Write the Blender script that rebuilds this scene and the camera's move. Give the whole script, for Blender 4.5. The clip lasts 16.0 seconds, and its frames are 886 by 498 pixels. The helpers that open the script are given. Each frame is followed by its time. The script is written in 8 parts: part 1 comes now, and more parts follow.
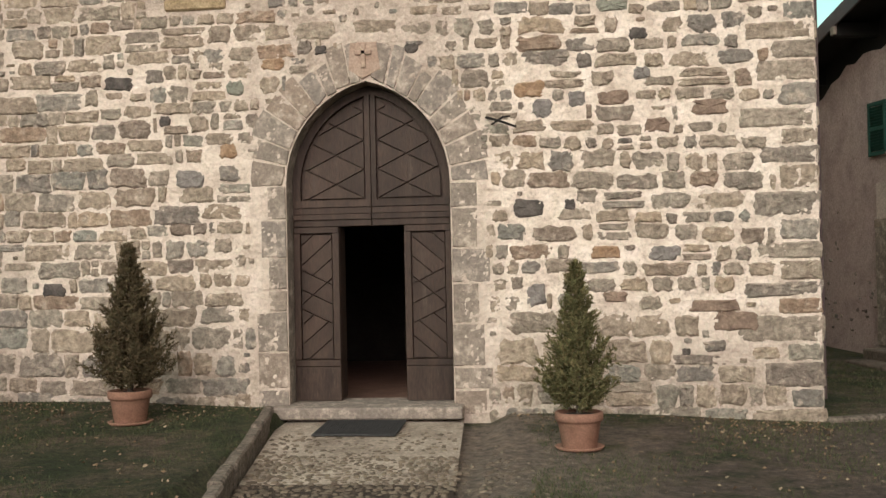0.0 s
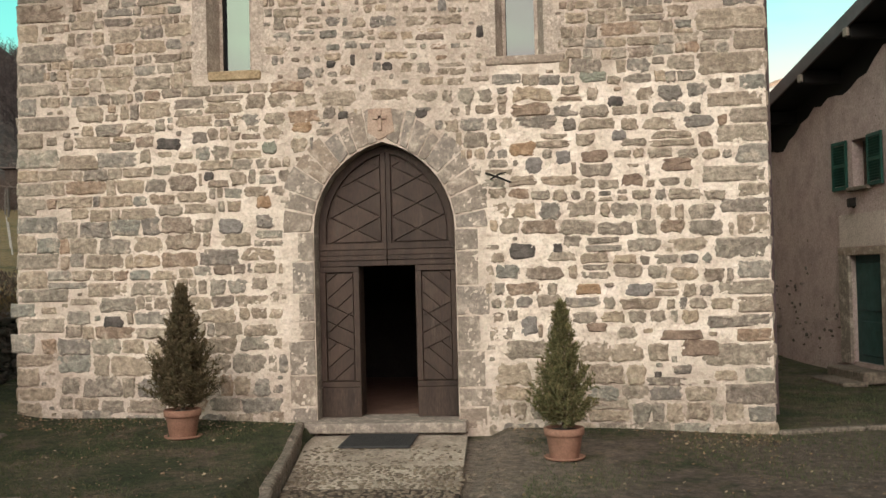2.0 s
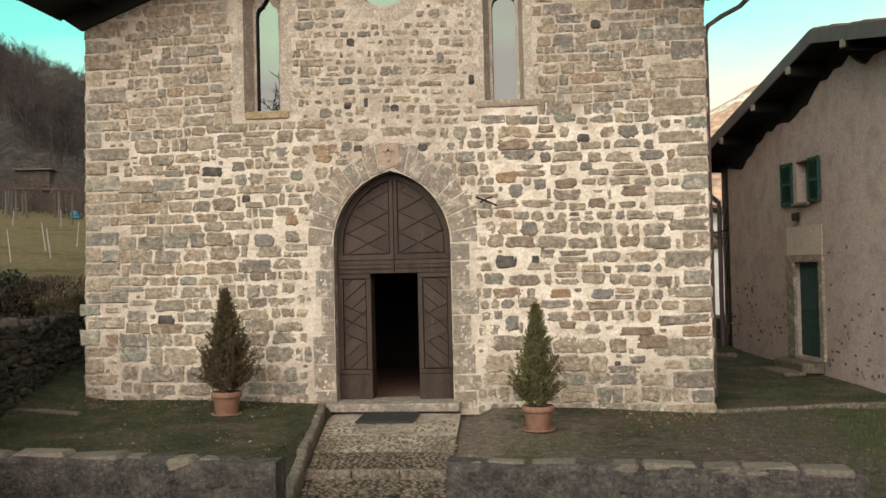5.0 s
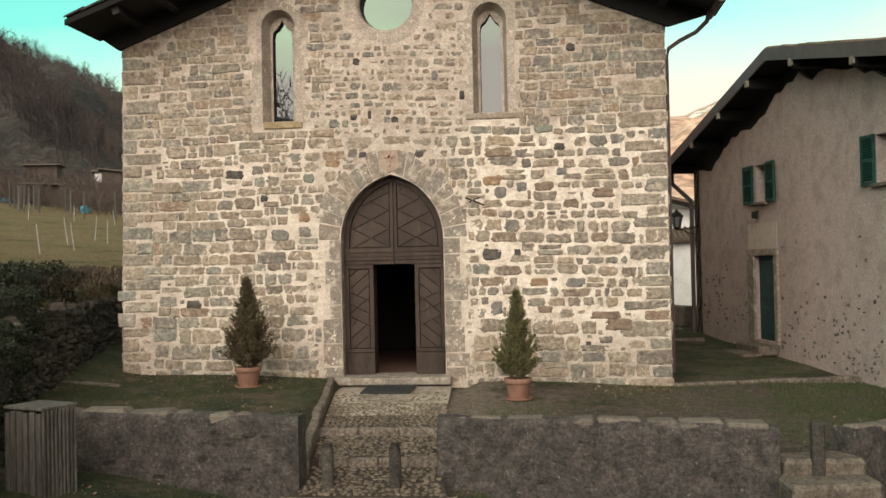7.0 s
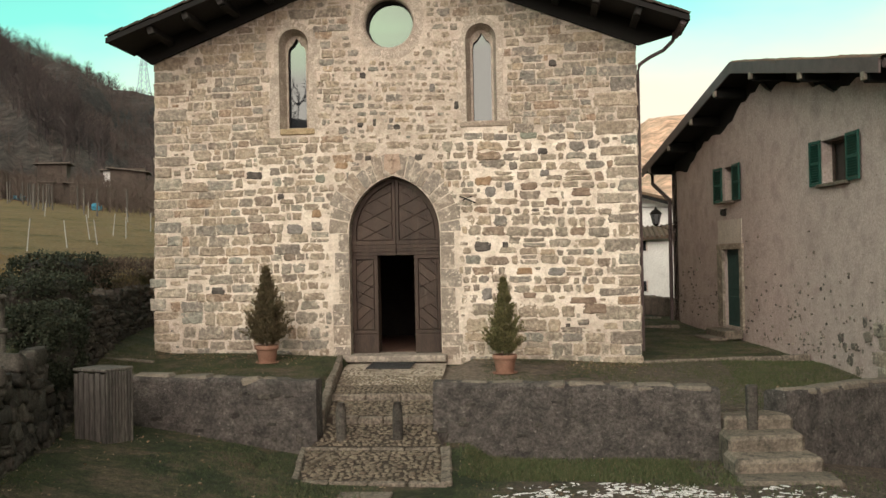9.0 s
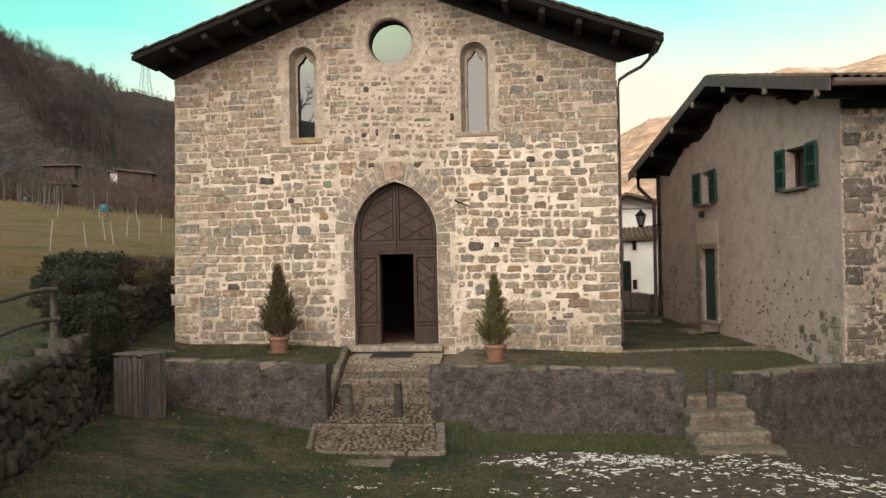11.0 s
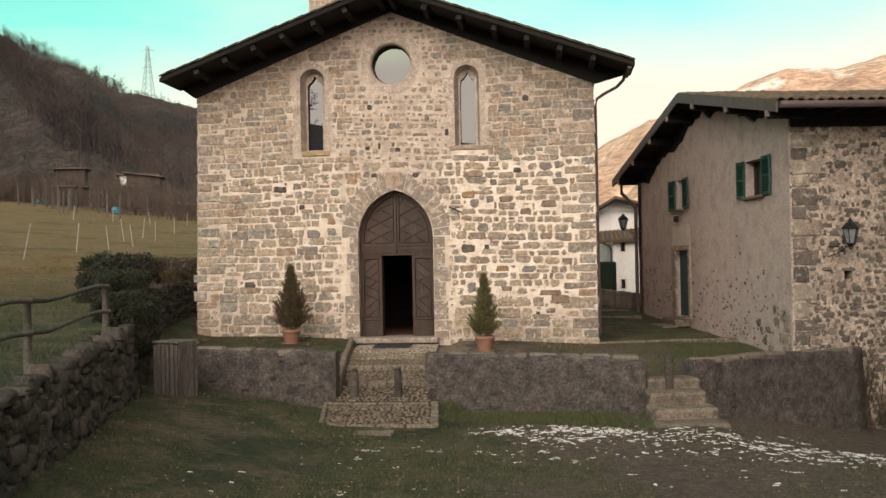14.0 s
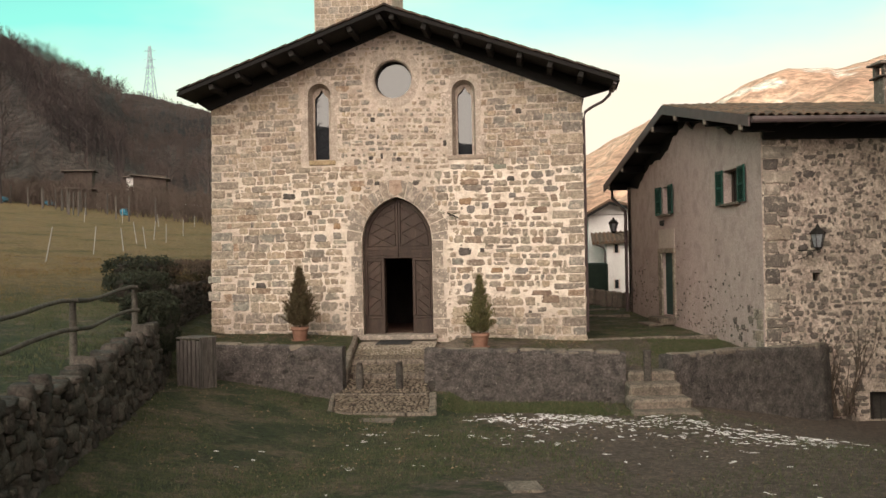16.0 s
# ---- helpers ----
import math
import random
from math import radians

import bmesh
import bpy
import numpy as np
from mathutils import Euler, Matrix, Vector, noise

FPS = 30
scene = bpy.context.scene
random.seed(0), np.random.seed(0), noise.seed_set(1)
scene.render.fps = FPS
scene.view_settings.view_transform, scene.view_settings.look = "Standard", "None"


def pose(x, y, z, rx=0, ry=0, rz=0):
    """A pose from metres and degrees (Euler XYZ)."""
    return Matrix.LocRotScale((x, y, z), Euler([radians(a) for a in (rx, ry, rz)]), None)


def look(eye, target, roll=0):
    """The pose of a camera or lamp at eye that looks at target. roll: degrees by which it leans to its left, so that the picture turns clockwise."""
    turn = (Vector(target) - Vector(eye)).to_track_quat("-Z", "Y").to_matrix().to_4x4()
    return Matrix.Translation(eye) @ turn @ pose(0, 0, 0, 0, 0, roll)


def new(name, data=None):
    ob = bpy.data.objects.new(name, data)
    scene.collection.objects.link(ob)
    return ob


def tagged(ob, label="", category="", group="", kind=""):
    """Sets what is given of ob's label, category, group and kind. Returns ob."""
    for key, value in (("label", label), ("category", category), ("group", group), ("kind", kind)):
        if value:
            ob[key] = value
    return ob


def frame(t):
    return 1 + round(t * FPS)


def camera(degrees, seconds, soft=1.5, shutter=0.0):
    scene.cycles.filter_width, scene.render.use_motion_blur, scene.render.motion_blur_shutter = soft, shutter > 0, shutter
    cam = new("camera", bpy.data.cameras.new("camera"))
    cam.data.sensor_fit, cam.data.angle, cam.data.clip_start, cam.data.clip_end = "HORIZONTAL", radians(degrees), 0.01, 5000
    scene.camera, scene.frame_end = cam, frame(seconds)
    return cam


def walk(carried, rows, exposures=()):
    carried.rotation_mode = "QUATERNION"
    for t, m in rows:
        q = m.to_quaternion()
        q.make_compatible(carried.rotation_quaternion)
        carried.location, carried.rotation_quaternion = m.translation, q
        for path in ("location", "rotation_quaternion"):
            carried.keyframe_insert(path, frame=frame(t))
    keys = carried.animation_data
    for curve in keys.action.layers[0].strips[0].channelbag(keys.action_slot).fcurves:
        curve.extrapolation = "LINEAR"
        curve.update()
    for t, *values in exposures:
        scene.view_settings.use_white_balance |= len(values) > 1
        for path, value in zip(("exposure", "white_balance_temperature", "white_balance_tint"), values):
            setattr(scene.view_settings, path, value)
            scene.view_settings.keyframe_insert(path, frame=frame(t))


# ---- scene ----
cam = camera(46.5, 16.0)
EXPOSURES = [(0.0, 0.23, 6080, 23), (6.5, 0.22, 6200, 19), (16.0, 0.22, 6480, 27)]
PATH = [
    (0, (2.027, -11.273, 1.495), (1.82, -9.284, 1.531), -1.2),
    (0.5, (2.082, -11.783, 1.591), (1.874, -9.794, 1.625), -1.2),
    (1, (2.13, -12.268, 1.692), (1.919, -10.279, 1.728), -1.3),
    (1.5, (2.164, -12.74, 1.787), (1.951, -10.752, 1.829), -1.4),
    (2, (2.208, -13.127, 1.888), (1.993, -11.139, 1.932), -1.4),
    (2.5, (2.245, -13.514, 1.955), (2.029, -11.526, 2.003), -1.4),
    (3, (2.312, -13.909, 1.989), (2.093, -11.922, 2.038), -1.5),
    (3.5, (2.344, -14.34, 2.022), (2.127, -12.352, 2.068), -1.4),
    (4, (2.387, -14.812, 2.045), (2.173, -12.824, 2.088), -1.4),
    (6.5, (2.769, -17.558, 2.017), (2.558, -15.569, 2.046), -1.2),
    (7, (2.843, -18.135, 2.0), (2.634, -16.146, 2.026), -1.2),
    (7.5, (2.927, -18.723, 2.003), (2.718, -16.734, 2.027), -1.1),
    (8, (3.001, -19.3, 1.965), (2.793, -17.311, 1.987), -1.1),
    (8.5, (3.067, -19.898, 1.899), (2.859, -17.909, 1.922), -1.1),
    (9, (3.145, -20.453, 1.854), (2.937, -18.464, 1.877), -1.1),
    (11.5, (3.482, -22.774, 1.814), (3.273, -20.785, 1.837), -1.1),
    (12, (3.539, -23.207, 1.806), (3.331, -21.218, 1.83), -1.1),
    (12.5, (3.608, -23.603, 1.817), (3.4, -21.614, 1.84), -1.0),
    (13, (3.682, -24.013, 1.811), (3.472, -22.024, 1.835), -1.1),
    (13.5, (3.758, -24.42, 1.814), (3.548, -22.431, 1.838), -1.0),
    (14, (3.823, -24.846, 1.821), (3.612, -22.857, 1.845), -1.1),
    (14.5, (3.886, -25.29, 1.827), (3.674, -23.301, 1.85), -1.1),
    (15, (3.93, -25.707, 1.853), (3.718, -23.719, 1.875), -1.1),
    (15.5, (4.009, -26.157, 1.874), (3.797, -24.168, 1.896), -1.1),
    (16, (4.078, -26.587, 1.892), (3.865, -24.598, 1.915), -1.1),
]
walk(cam, [(t, look(eye, target, roll)) for t, eye, target, roll in PATH], EXPOSURES)

# ---- world and sun ----
world = bpy.data.worlds.new("sky")
scene.world = world
world.use_nodes = True
wt = world.node_tree
wt.nodes.clear()
w_out = wt.nodes.new("ShaderNodeOutputWorld")
w_bg = wt.nodes.new("ShaderNodeBackground")
w_sky = wt.nodes.new("ShaderNodeTexSky")
w_sky.sky_type = "NISHITA"
w_sky.sun_disc = False
w_sky.sun_elevation = radians(20)
w_sky.sun_rotation = radians(190)
w_sky.air_density, w_sky.dust_density, w_sky.ozone_density = 1.0, 1.5, 0.6
w_co = wt.nodes.new("ShaderNodeTexCoord")
w_map = wt.nodes.new("ShaderNodeMapping")
w_map.inputs["Scale"].default_value = (1.0, 1.0, 3.2)
w_noise = wt.nodes.new("ShaderNodeTexNoise")
w_noise.inputs["Scale"].default_value = 1.6
w_noise.inputs["Detail"].default_value = 6
w_sep = wt.nodes.new("ShaderNodeSeparateXYZ")
w_height = wt.nodes.new("ShaderNodeMapRange")
w_height.inputs["From Min"].default_value = 0.07
w_height.inputs["From Max"].default_value = 0.22
w_height.inputs["To Min"].default_value = 0.55
w_height.inputs["To Max"].default_value = -0.02
w_add = wt.nodes.new("ShaderNodeMath")
w_add.operation = "ADD"
w_ramp = wt.nodes.new("ShaderNodeValToRGB")
w_ramp.color_ramp.elements[0].position = 0.32
w_ramp.color_ramp.elements[1].position = 0.72
w_mix = wt.nodes.new("ShaderNodeMix")
w_mix.data_type = "RGBA"
CLOUD = (9.3, 8.9, 6.5, 1)
w_mix.inputs["B"].default_value = CLOUD
wt.links.new(w_co.outputs["Generated"], w_map.inputs["Vector"])
wt.links.new(w_map.outputs["Vector"], w_noise.inputs["Vector"])
wt.links.new(w_co.outputs["Generated"], w_sep.inputs["Vector"])
wt.links.new(w_sep.outputs["Z"], w_height.inputs["Value"])
wt.links.new(w_noise.outputs["Fac"], w_add.inputs[0])
wt.links.new(w_height.outputs["Result"], w_add.inputs[1])
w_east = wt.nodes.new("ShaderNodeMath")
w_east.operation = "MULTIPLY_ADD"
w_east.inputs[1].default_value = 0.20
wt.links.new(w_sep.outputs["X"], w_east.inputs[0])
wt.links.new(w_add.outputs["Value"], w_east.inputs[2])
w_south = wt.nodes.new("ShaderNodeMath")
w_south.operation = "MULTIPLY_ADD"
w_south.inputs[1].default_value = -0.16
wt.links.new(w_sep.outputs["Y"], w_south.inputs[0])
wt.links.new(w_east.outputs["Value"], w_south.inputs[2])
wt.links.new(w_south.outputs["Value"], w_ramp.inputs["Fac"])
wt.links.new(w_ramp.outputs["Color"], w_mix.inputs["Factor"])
w_tint = wt.nodes.new("ShaderNodeMix")
w_tint.data_type, w_tint.blend_type = "RGBA", "MULTIPLY"
w_tint.inputs["Factor"].default_value = 1.0
w_tint.inputs["B"].default_value = (0.86, 2.25, 1.32, 1)
wt.links.new(w_sky.outputs["Color"], w_tint.inputs["A"])
wt.links.new(w_tint.outputs["Result"], w_mix.inputs["A"])
wt.links.new(w_mix.outputs["Result"], w_bg.inputs["Color"])
w_bg.inputs["Strength"].default_value = 0.10
wt.links.new(w_bg.outputs["Background"], w_out.inputs["Surface"])

sun = new("sun", bpy.data.lights.new("sun", "SUN"))
sun.data.energy = 4.45
sun.data.angle = radians(70)
sun.data.color = (1.0, 0.85, 0.745)
sun.matrix_world = look((-5, -27, 9.5), (0, 0, 2))


# ---- materials ----
def ramp_node(nt, stops, constant=False):
    r = nt.nodes.new("ShaderNodeValToRGB")
    r.color_ramp.interpolation = "CONSTANT" if constant else "LINEAR"
    while len(r.color_ramp.elements) < len(stops):
        r.color_ramp.elements.new(0.5)
    for e, (p, c) in zip(r.color_ramp.elements, stops):
        e.position, e.color = p, (*c, 1)
    return r


def noise_node(nt, vec, scale, detail=6.0, rough=0.6):
    n = nt.nodes.new("ShaderNodeTexNoise")
    n.inputs["Scale"].default_value, n.inputs["Detail"].default_value, n.inputs["Roughness"].default_value = scale, detail, rough
    nt.links.new(vec, n.inputs["Vector"])
    return n


def blend(nt, kind, fac, a, b):
    m = nt.nodes.new("ShaderNodeMix")
    m.data_type, m.blend_type = "RGBA", kind
    for s, v in ((m.inputs["Factor"], fac), (m.inputs["A"], a), (m.inputs["B"], b)):
        if isinstance(v, (int, float)):
            s.default_value = v
        elif isinstance(v, tuple):
            s.default_value = (*v, 1)
        else:
            nt.links.new(v, s)
    return m.outputs["Result"]


def surf(name, cols, scale=2.0, rough=0.9, bump=0.4, bscale=25.0, stretch=(1, 1, 1), pieces=None, piece_mix=0.85, spots=None, spot_scale=6.0,
         spot_cut=(0.55, 0.7), metal=0.0, fine=0.35, gloss_var=0.1, bdist=0.02):
    """A procedural surface: a colour ramp over coarse noise, fine grain, spots, tints by piece, bump."""
    m = bpy.data.materials.new(name)
    m.use_nodes = True
    nt = m.node_tree
    b = nt.nodes["Principled BSDF"]
    geo = nt.nodes.new("ShaderNodeNewGeometry")
    mp = nt.nodes.new("ShaderNodeMapping")
    mp.inputs["Scale"].default_value = stretch
    nt.links.new(geo.outputs["Position"], mp.inputs["Vector"])
    v = mp.outputs["Vector"]
    base = ramp_node(nt, cols)
    nt.links.new(noise_node(nt, v, scale).outputs["Fac"], base.inputs["Fac"])
    col = base.outputs["Color"]
    if pieces:
        inf = nt.nodes.new("ShaderNodeObjectInfo")
        ad = nt.nodes.new("ShaderNodeMath")
        ad.operation = "ADD"
        fr = nt.nodes.new("ShaderNodeMath")
        fr.operation = "FRACT"
        nt.links.new(inf.outputs["Random"], ad.inputs[0])
        nt.links.new(geo.outputs["Random Per Island"], ad.inputs[1])
        nt.links.new(ad.outputs["Value"], fr.inputs[0])
        pr = ramp_node(nt, pieces)
        nt.links.new(fr.outputs["Value"], pr.inputs["Fac"])
        col = blend(nt, "MIX", piece_mix, col, pr.outputs["Color"])
    if spots:
        sr = ramp_node(nt, [(spot_cut[0], (0, 0, 0)), (spot_cut[1], (1, 1, 1))])
        nt.links.new(noise_node(nt, v, spot_scale, 8, 0.65).outputs["Fac"], sr.inputs["Fac"])
        col = blend(nt, "MIX", sr.outputs["Color"], col, spots)
    gr = ramp_node(nt, [(0.36, (0.36, 0.36, 0.36)), (0.5, (0.95, 0.95, 0.95)), (0.64, (1.65, 1.65, 1.65))])
    grain = noise_node(nt, v, bscale, 8, 0.7)
    nt.links.new(grain.outputs["Fac"], gr.inputs["Fac"])
    col = blend(nt, "MULTIPLY", fine, col, gr.outputs["Color"])
    nt.links.new(col, b.inputs["Base Color"])
    rr = nt.nodes.new("ShaderNodeMapRange")
    rr.inputs["To Min"].default_value, rr.inputs["To Max"].default_value = rough - gloss_var, min(1.0, rough + gloss_var)
    nt.links.new(grain.outputs["Fac"], rr.inputs["Value"])
    nt.links.new(rr.outputs["Result"], b.inputs["Roughness"])
    b.inputs["Metallic"].default_value = metal
    b.inputs["Specular IOR Level"].default_value = 0.3
    bp = nt.nodes.new("ShaderNodeBump")
    bp.inputs["Strength"].default_value, bp.inputs["Distance"].default_value = bump, bdist
    nt.links.new(grain.outputs["Fac"], bp.inputs["Height"])
    nt.links.new(bp.outputs["Normal"], b.inputs["Normal"])
    return m


STONE_TINTS = [(0.0, (0.314, 0.251, 0.181)), (0.09, (0.440, 0.351, 0.251)), (0.18, (0.237, 0.212, 0.174)), (0.27, (0.490, 0.388, 0.272)), (0.36, (0.314, 0.289, 0.240)), (0.44, (0.385, 0.297, 0.205)),
               (0.52, (0.204, 0.187, 0.163)), (0.60, (0.347, 0.320, 0.266)), (0.68, (0.473, 0.359, 0.237)), (0.76, (0.264, 0.240, 0.192)), (0.83, (0.369, 0.245, 0.156)), (0.90, (0.176, 0.162, 0.142)), (0.95, (0.275, 0.285, 0.237)), (1.0, (0.396, 0.320, 0.232))]
M_MORTAR = surf("lime_mortar", [(0.34, (0.40, 0.325, 0.255)), (0.48, (0.50, 0.415, 0.335)), (0.64, (0.60, 0.51, 0.42))], 2.6, bump=0.8, bscale=26, spots=(0.30, 0.25, 0.20), spot_scale=12, spot_cut=(0.60, 0.70), bdist=0.03, fine=0.28)
M_STONE = surf("rubble_stone", [(0.34, (0.15, 0.122, 0.097)), (0.5, (0.28, 0.230, 0.182)), (0.66, (0.44, 0.365, 0.29))], 10, bump=1.0, bscale=17, pieces=STONE_TINTS, piece_mix=0.66, spots=(0.52, 0.43, 0.335), spot_scale=6, spot_cut=(0.52, 0.70), bdist=0.05, fine=0.5)
M_ASHLAR = surf("dressed_stone", [(0.3, (0.17, 0.145, 0.12)), (0.7, (0.37, 0.32, 0.265))], 4, bump=0.8, bscale=30, pieces=[(0, (0.17, 0.14, 0.11)), (0.3, (0.30, 0.245, 0.19)), (0.6, (0.20, 0.175, 0.15)), (0.8, (0.28, 0.205, 0.145)), (1, (0.22, 0.18, 0.14))], piece_mix=0.6, spots=(0.48, 0.405, 0.325), spot_scale=6, spot_cut=(0.50, 0.66), fine=0.4)
M_SURROUND = surf("window_stone", [(0.34, (0.29, 0.24, 0.195)), (0.5, (0.40, 0.335, 0.272)), (0.66, (0.50, 0.425, 0.35))], 3.5, bump=0.8, bscale=34, pieces=[(0, (0.34, 0.29, 0.235)), (0.5, (0.44, 0.365, 0.295)), (1, (0.39, 0.32, 0.25))], piece_mix=0.4, spots=(0.55, 0.47, 0.38), spot_scale=7, spot_cut=(0.55, 0.66), fine=0.5)
M_OCHRE = surf("ochre_sill_stone", [(0.34, (0.24, 0.175, 0.095)), (0.66, (0.40, 0.305, 0.185))], 7, bump=0.7, bscale=34, fine=0.5)
M_PINK = surf("pink_stone", [(0.3, (0.29, 0.20, 0.145)), (0.7, (0.42, 0.315, 0.24))], 6, bump=0.5, bscale=40)
M_DOORWOOD = surf("brown_door_wood", [(0.34, (0.026, 0.0165, 0.0118)), (0.66, (0.076, 0.049, 0.035))], 5, 0.60, 0.5, 46, stretch=(1, 1, 0.22), pieces=[(0, (0.034, 0.0215, 0.0152)), (0.5, (0.052, 0.033, 0.0235)), (1, (0.072, 0.046, 0.033))], piece_mix=0.5, fine=0.55, spots=(0.085, 0.062, 0.048), spot_scale=9, spot_cut=(0.60, 0.72))
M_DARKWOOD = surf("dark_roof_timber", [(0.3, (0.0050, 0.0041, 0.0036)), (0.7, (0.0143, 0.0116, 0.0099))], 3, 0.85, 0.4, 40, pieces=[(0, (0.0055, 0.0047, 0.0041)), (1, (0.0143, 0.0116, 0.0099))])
M_BEAMEND = surf("weathered_beam_end", [(0.3, (0.011, 0.010, 0.009)), (0.7, (0.036, 0.032, 0.028))], 8, 0.9, 0.4, 60)
M_PALEEND = surf("sawn_beam_end", [(0.3, (0.16, 0.13, 0.10)), (0.7, (0.30, 0.25, 0.20))], 8, 0.9, 0.4, 60)
M_GREYWOOD = surf("weathered_grey_wood", [(0.34, (0.050, 0.045, 0.039)), (0.66, (0.135, 0.120, 0.104))], 6, 0.9, 0.7, 40, stretch=(1, 1, 0.12), pieces=[(0, (0.050, 0.045, 0.040)), (1, (0.125, 0.110, 0.095))], piece_mix=0.5, fine=0.7)
M_RAIL = surf("mossy_fence_wood", [(0.3, (0.052, 0.046, 0.038)), (0.7, (0.130, 0.116, 0.096))], 9, 0.9, 0.9, 60, spots=(0.075, 0.075, 0.042), spot_scale=7, fine=0.8)
M_TILE = surf("old_clay_roof_tile", [(0.3, (0.0864, 0.0540, 0.0360)), (0.7, (0.1728, 0.1080, 0.0720))], 5, 0.95, 0.5, 40, pieces=[(0, (0.0720, 0.0540, 0.0396)), (0.4, (0.1440, 0.0936, 0.0648)), (0.8, (0.1944, 0.1152, 0.0720)), (1, (0.1080, 0.0864, 0.0648))], spots=(0.0648, 0.0684, 0.0432), spot_scale=7)
# darker tile tone for the church verge
M_VERGETILE = surf("dark_verge_tile", [(0.3, (0.022, 0.017, 0.013)), (0.7, (0.06, 0.045, 0.034))], 5, 0.95, 0.5, 40, pieces=[(0, (0.02, 0.017, 0.014)), (0.7, (0.05, 0.037, 0.028)), (1, (0.085, 0.055, 0.038))])
M_PLASTER = surf("grey_beige_plaster", [(0.30, (0.348, 0.268, 0.238)), (0.46, (0.435, 0.340, 0.305)), (0.56, (0.475, 0.377, 0.340)), (0.70, (0.400, 0.312, 0.278))], 2.2, bump=0.9, bscale=24, spots=(0.19, 0.145, 0.12), spot_scale=15, spot_cut=(0.63, 0.67), bdist=0.03, fine=0.32)
M_PATCHPLASTER = surf("pale_plaster_patch", [(0.3, (0.45, 0.375, 0.32)), (0.7, (0.56, 0.475, 0.41))], 4, bump=0.3, bscale=30)
M_WHITE = surf("white_render", [(0.3, (0.62, 0.60, 0.56)), (0.7, (0.76, 0.74, 0.70))], 1.5, bump=0.2, bscale=20)
M_HOUSEMORTAR = surf("rubble_house_mortar", [(0.3, (0.32, 0.252, 0.205)), (0.55, (0.50, 0.405, 0.33)), (0.75, (0.62, 0.515, 0.43))], 2.2, bump=1.0, bscale=14, spots=(0.12, 0.098, 0.082), spot_scale=8, spot_cut=(0.55, 0.63), bdist=0.06, fine=0.7)
M_HOUSESTONE = surf("house_rubble_stone", [(0.3, (0.08, 0.068, 0.058)), (0.7, (0.21, 0.175, 0.14))], 5, bump=0.7, bscale=24, pieces=[(0, (0.058, 0.050, 0.047)), (0.3, (0.12, 0.100, 0.085)), (0.55, (0.24, 0.195, 0.16)), (0.8, (0.16, 0.134, 0.113)), (1, (0.08, 0.070, 0.064))], piece_mix=0.6, spots=(0.40, 0.33, 0.265), spot_scale=9, spot_cut=(0.56, 0.66), fine=0.6)
M_WALLRENDER = surf("weathered_wall_render", [(0.34, (0.0546, 0.0475, 0.0431)), (0.5, (0.0898, 0.0774, 0.0686)), (0.66, (0.1364, 0.1170, 0.1012))], 5, bump=1.0, bscale=22, spots=(0.2200, 0.1954, 0.1654), spot_scale=19, spot_cut=(0.62, 0.68), bdist=0.06, fine=0.7)
M_COPING = surf("lichen_coping_stone", [(0.3, (0.10, 0.083, 0.066)), (0.7, (0.21, 0.175, 0.135))], 6, bump=0.8, bscale=24, pieces=[(0, (0.10, 0.083, 0.067)), (1, (0.20, 0.165, 0.13))], piece_mix=0.5, spots=(0.28, 0.245, 0.195), spot_scale=9, spot_cut=(0.6, 0.75))
M_DRYSTONE = surf("dry_stone", [(0.36, (0.0272, 0.0232, 0.0192)), (0.64, (0.0960, 0.0824, 0.0680))], 9, bump=1.0, bscale=30, pieces=[(0, (0.0208, 0.0192, 0.0176)), (0.25, (0.0440, 0.0384, 0.0328)), (0.5, (0.0736, 0.0640, 0.0536)), (0.75, (0.1136, 0.0976, 0.0808)), (0.9, (0.0576, 0.0496, 0.0416)), (1, (0.0320, 0.0320, 0.0256))], piece_mix=0.65, spots=(0.1320, 0.1216, 0.0920), spot_scale=12, spot_cut=(0.58, 0.7), fine=0.7)
M_SOILCORE = surf("dark_soil_and_core", [(0.3, (0.02, 0.017, 0.014)), (0.7, (0.05, 0.042, 0.034))], 8, bump=0.8, bscale=30)
M_STEP = surf("worn_step_stone", [(0.3, (0.1000, 0.0800, 0.0600)), (0.7, (0.2125, 0.1725, 0.1325))], 4, bump=0.8, bscale=24, spots=(0.0750, 0.0625, 0.0488), spot_scale=5, spot_cut=(0.5, 0.64), pieces=[(0, (0.1250, 0.1025, 0.0788)), (1, (0.2250, 0.1837, 0.1438))], piece_mix=0.4, fine=0.6)
M_KERB = surf("pale_kerb_stone", [(0.3, (0.10, 0.082, 0.063)), (0.7, (0.21, 0.172, 0.135))], 6, bump=0.9, bscale=24, fine=0.75)
M_PATHSOIL = surf("reddish_joint_soil", [(0.3, (0.03, 0.022, 0.016)), (0.7, (0.075, 0.055, 0.04))], 8, bump=0.8, bscale=40)
M_COBBLE = surf("river_cobble", [(0.3, (0.1008, 0.0786, 0.0559)), (0.7, (0.1814, 0.1441, 0.1026))], 9, 0.8, 0.4, 50, pieces=[(0, (0.0806, 0.0622, 0.0435)), (0.4, (0.1344, 0.1081, 0.0777)), (0.8, (0.2083, 0.1671, 0.1181)), (1, (0.1075, 0.0786, 0.0559))], piece_mix=0.7)
M_PATHBED = surf("earth_path_bed", [(0.3, (0.18, 0.142, 0.108)), (0.5, (0.34, 0.285, 0.225)), (0.7, (0.48, 0.415, 0.335))], 1.8, bump=0.7, bscale=28, fine=0.6)
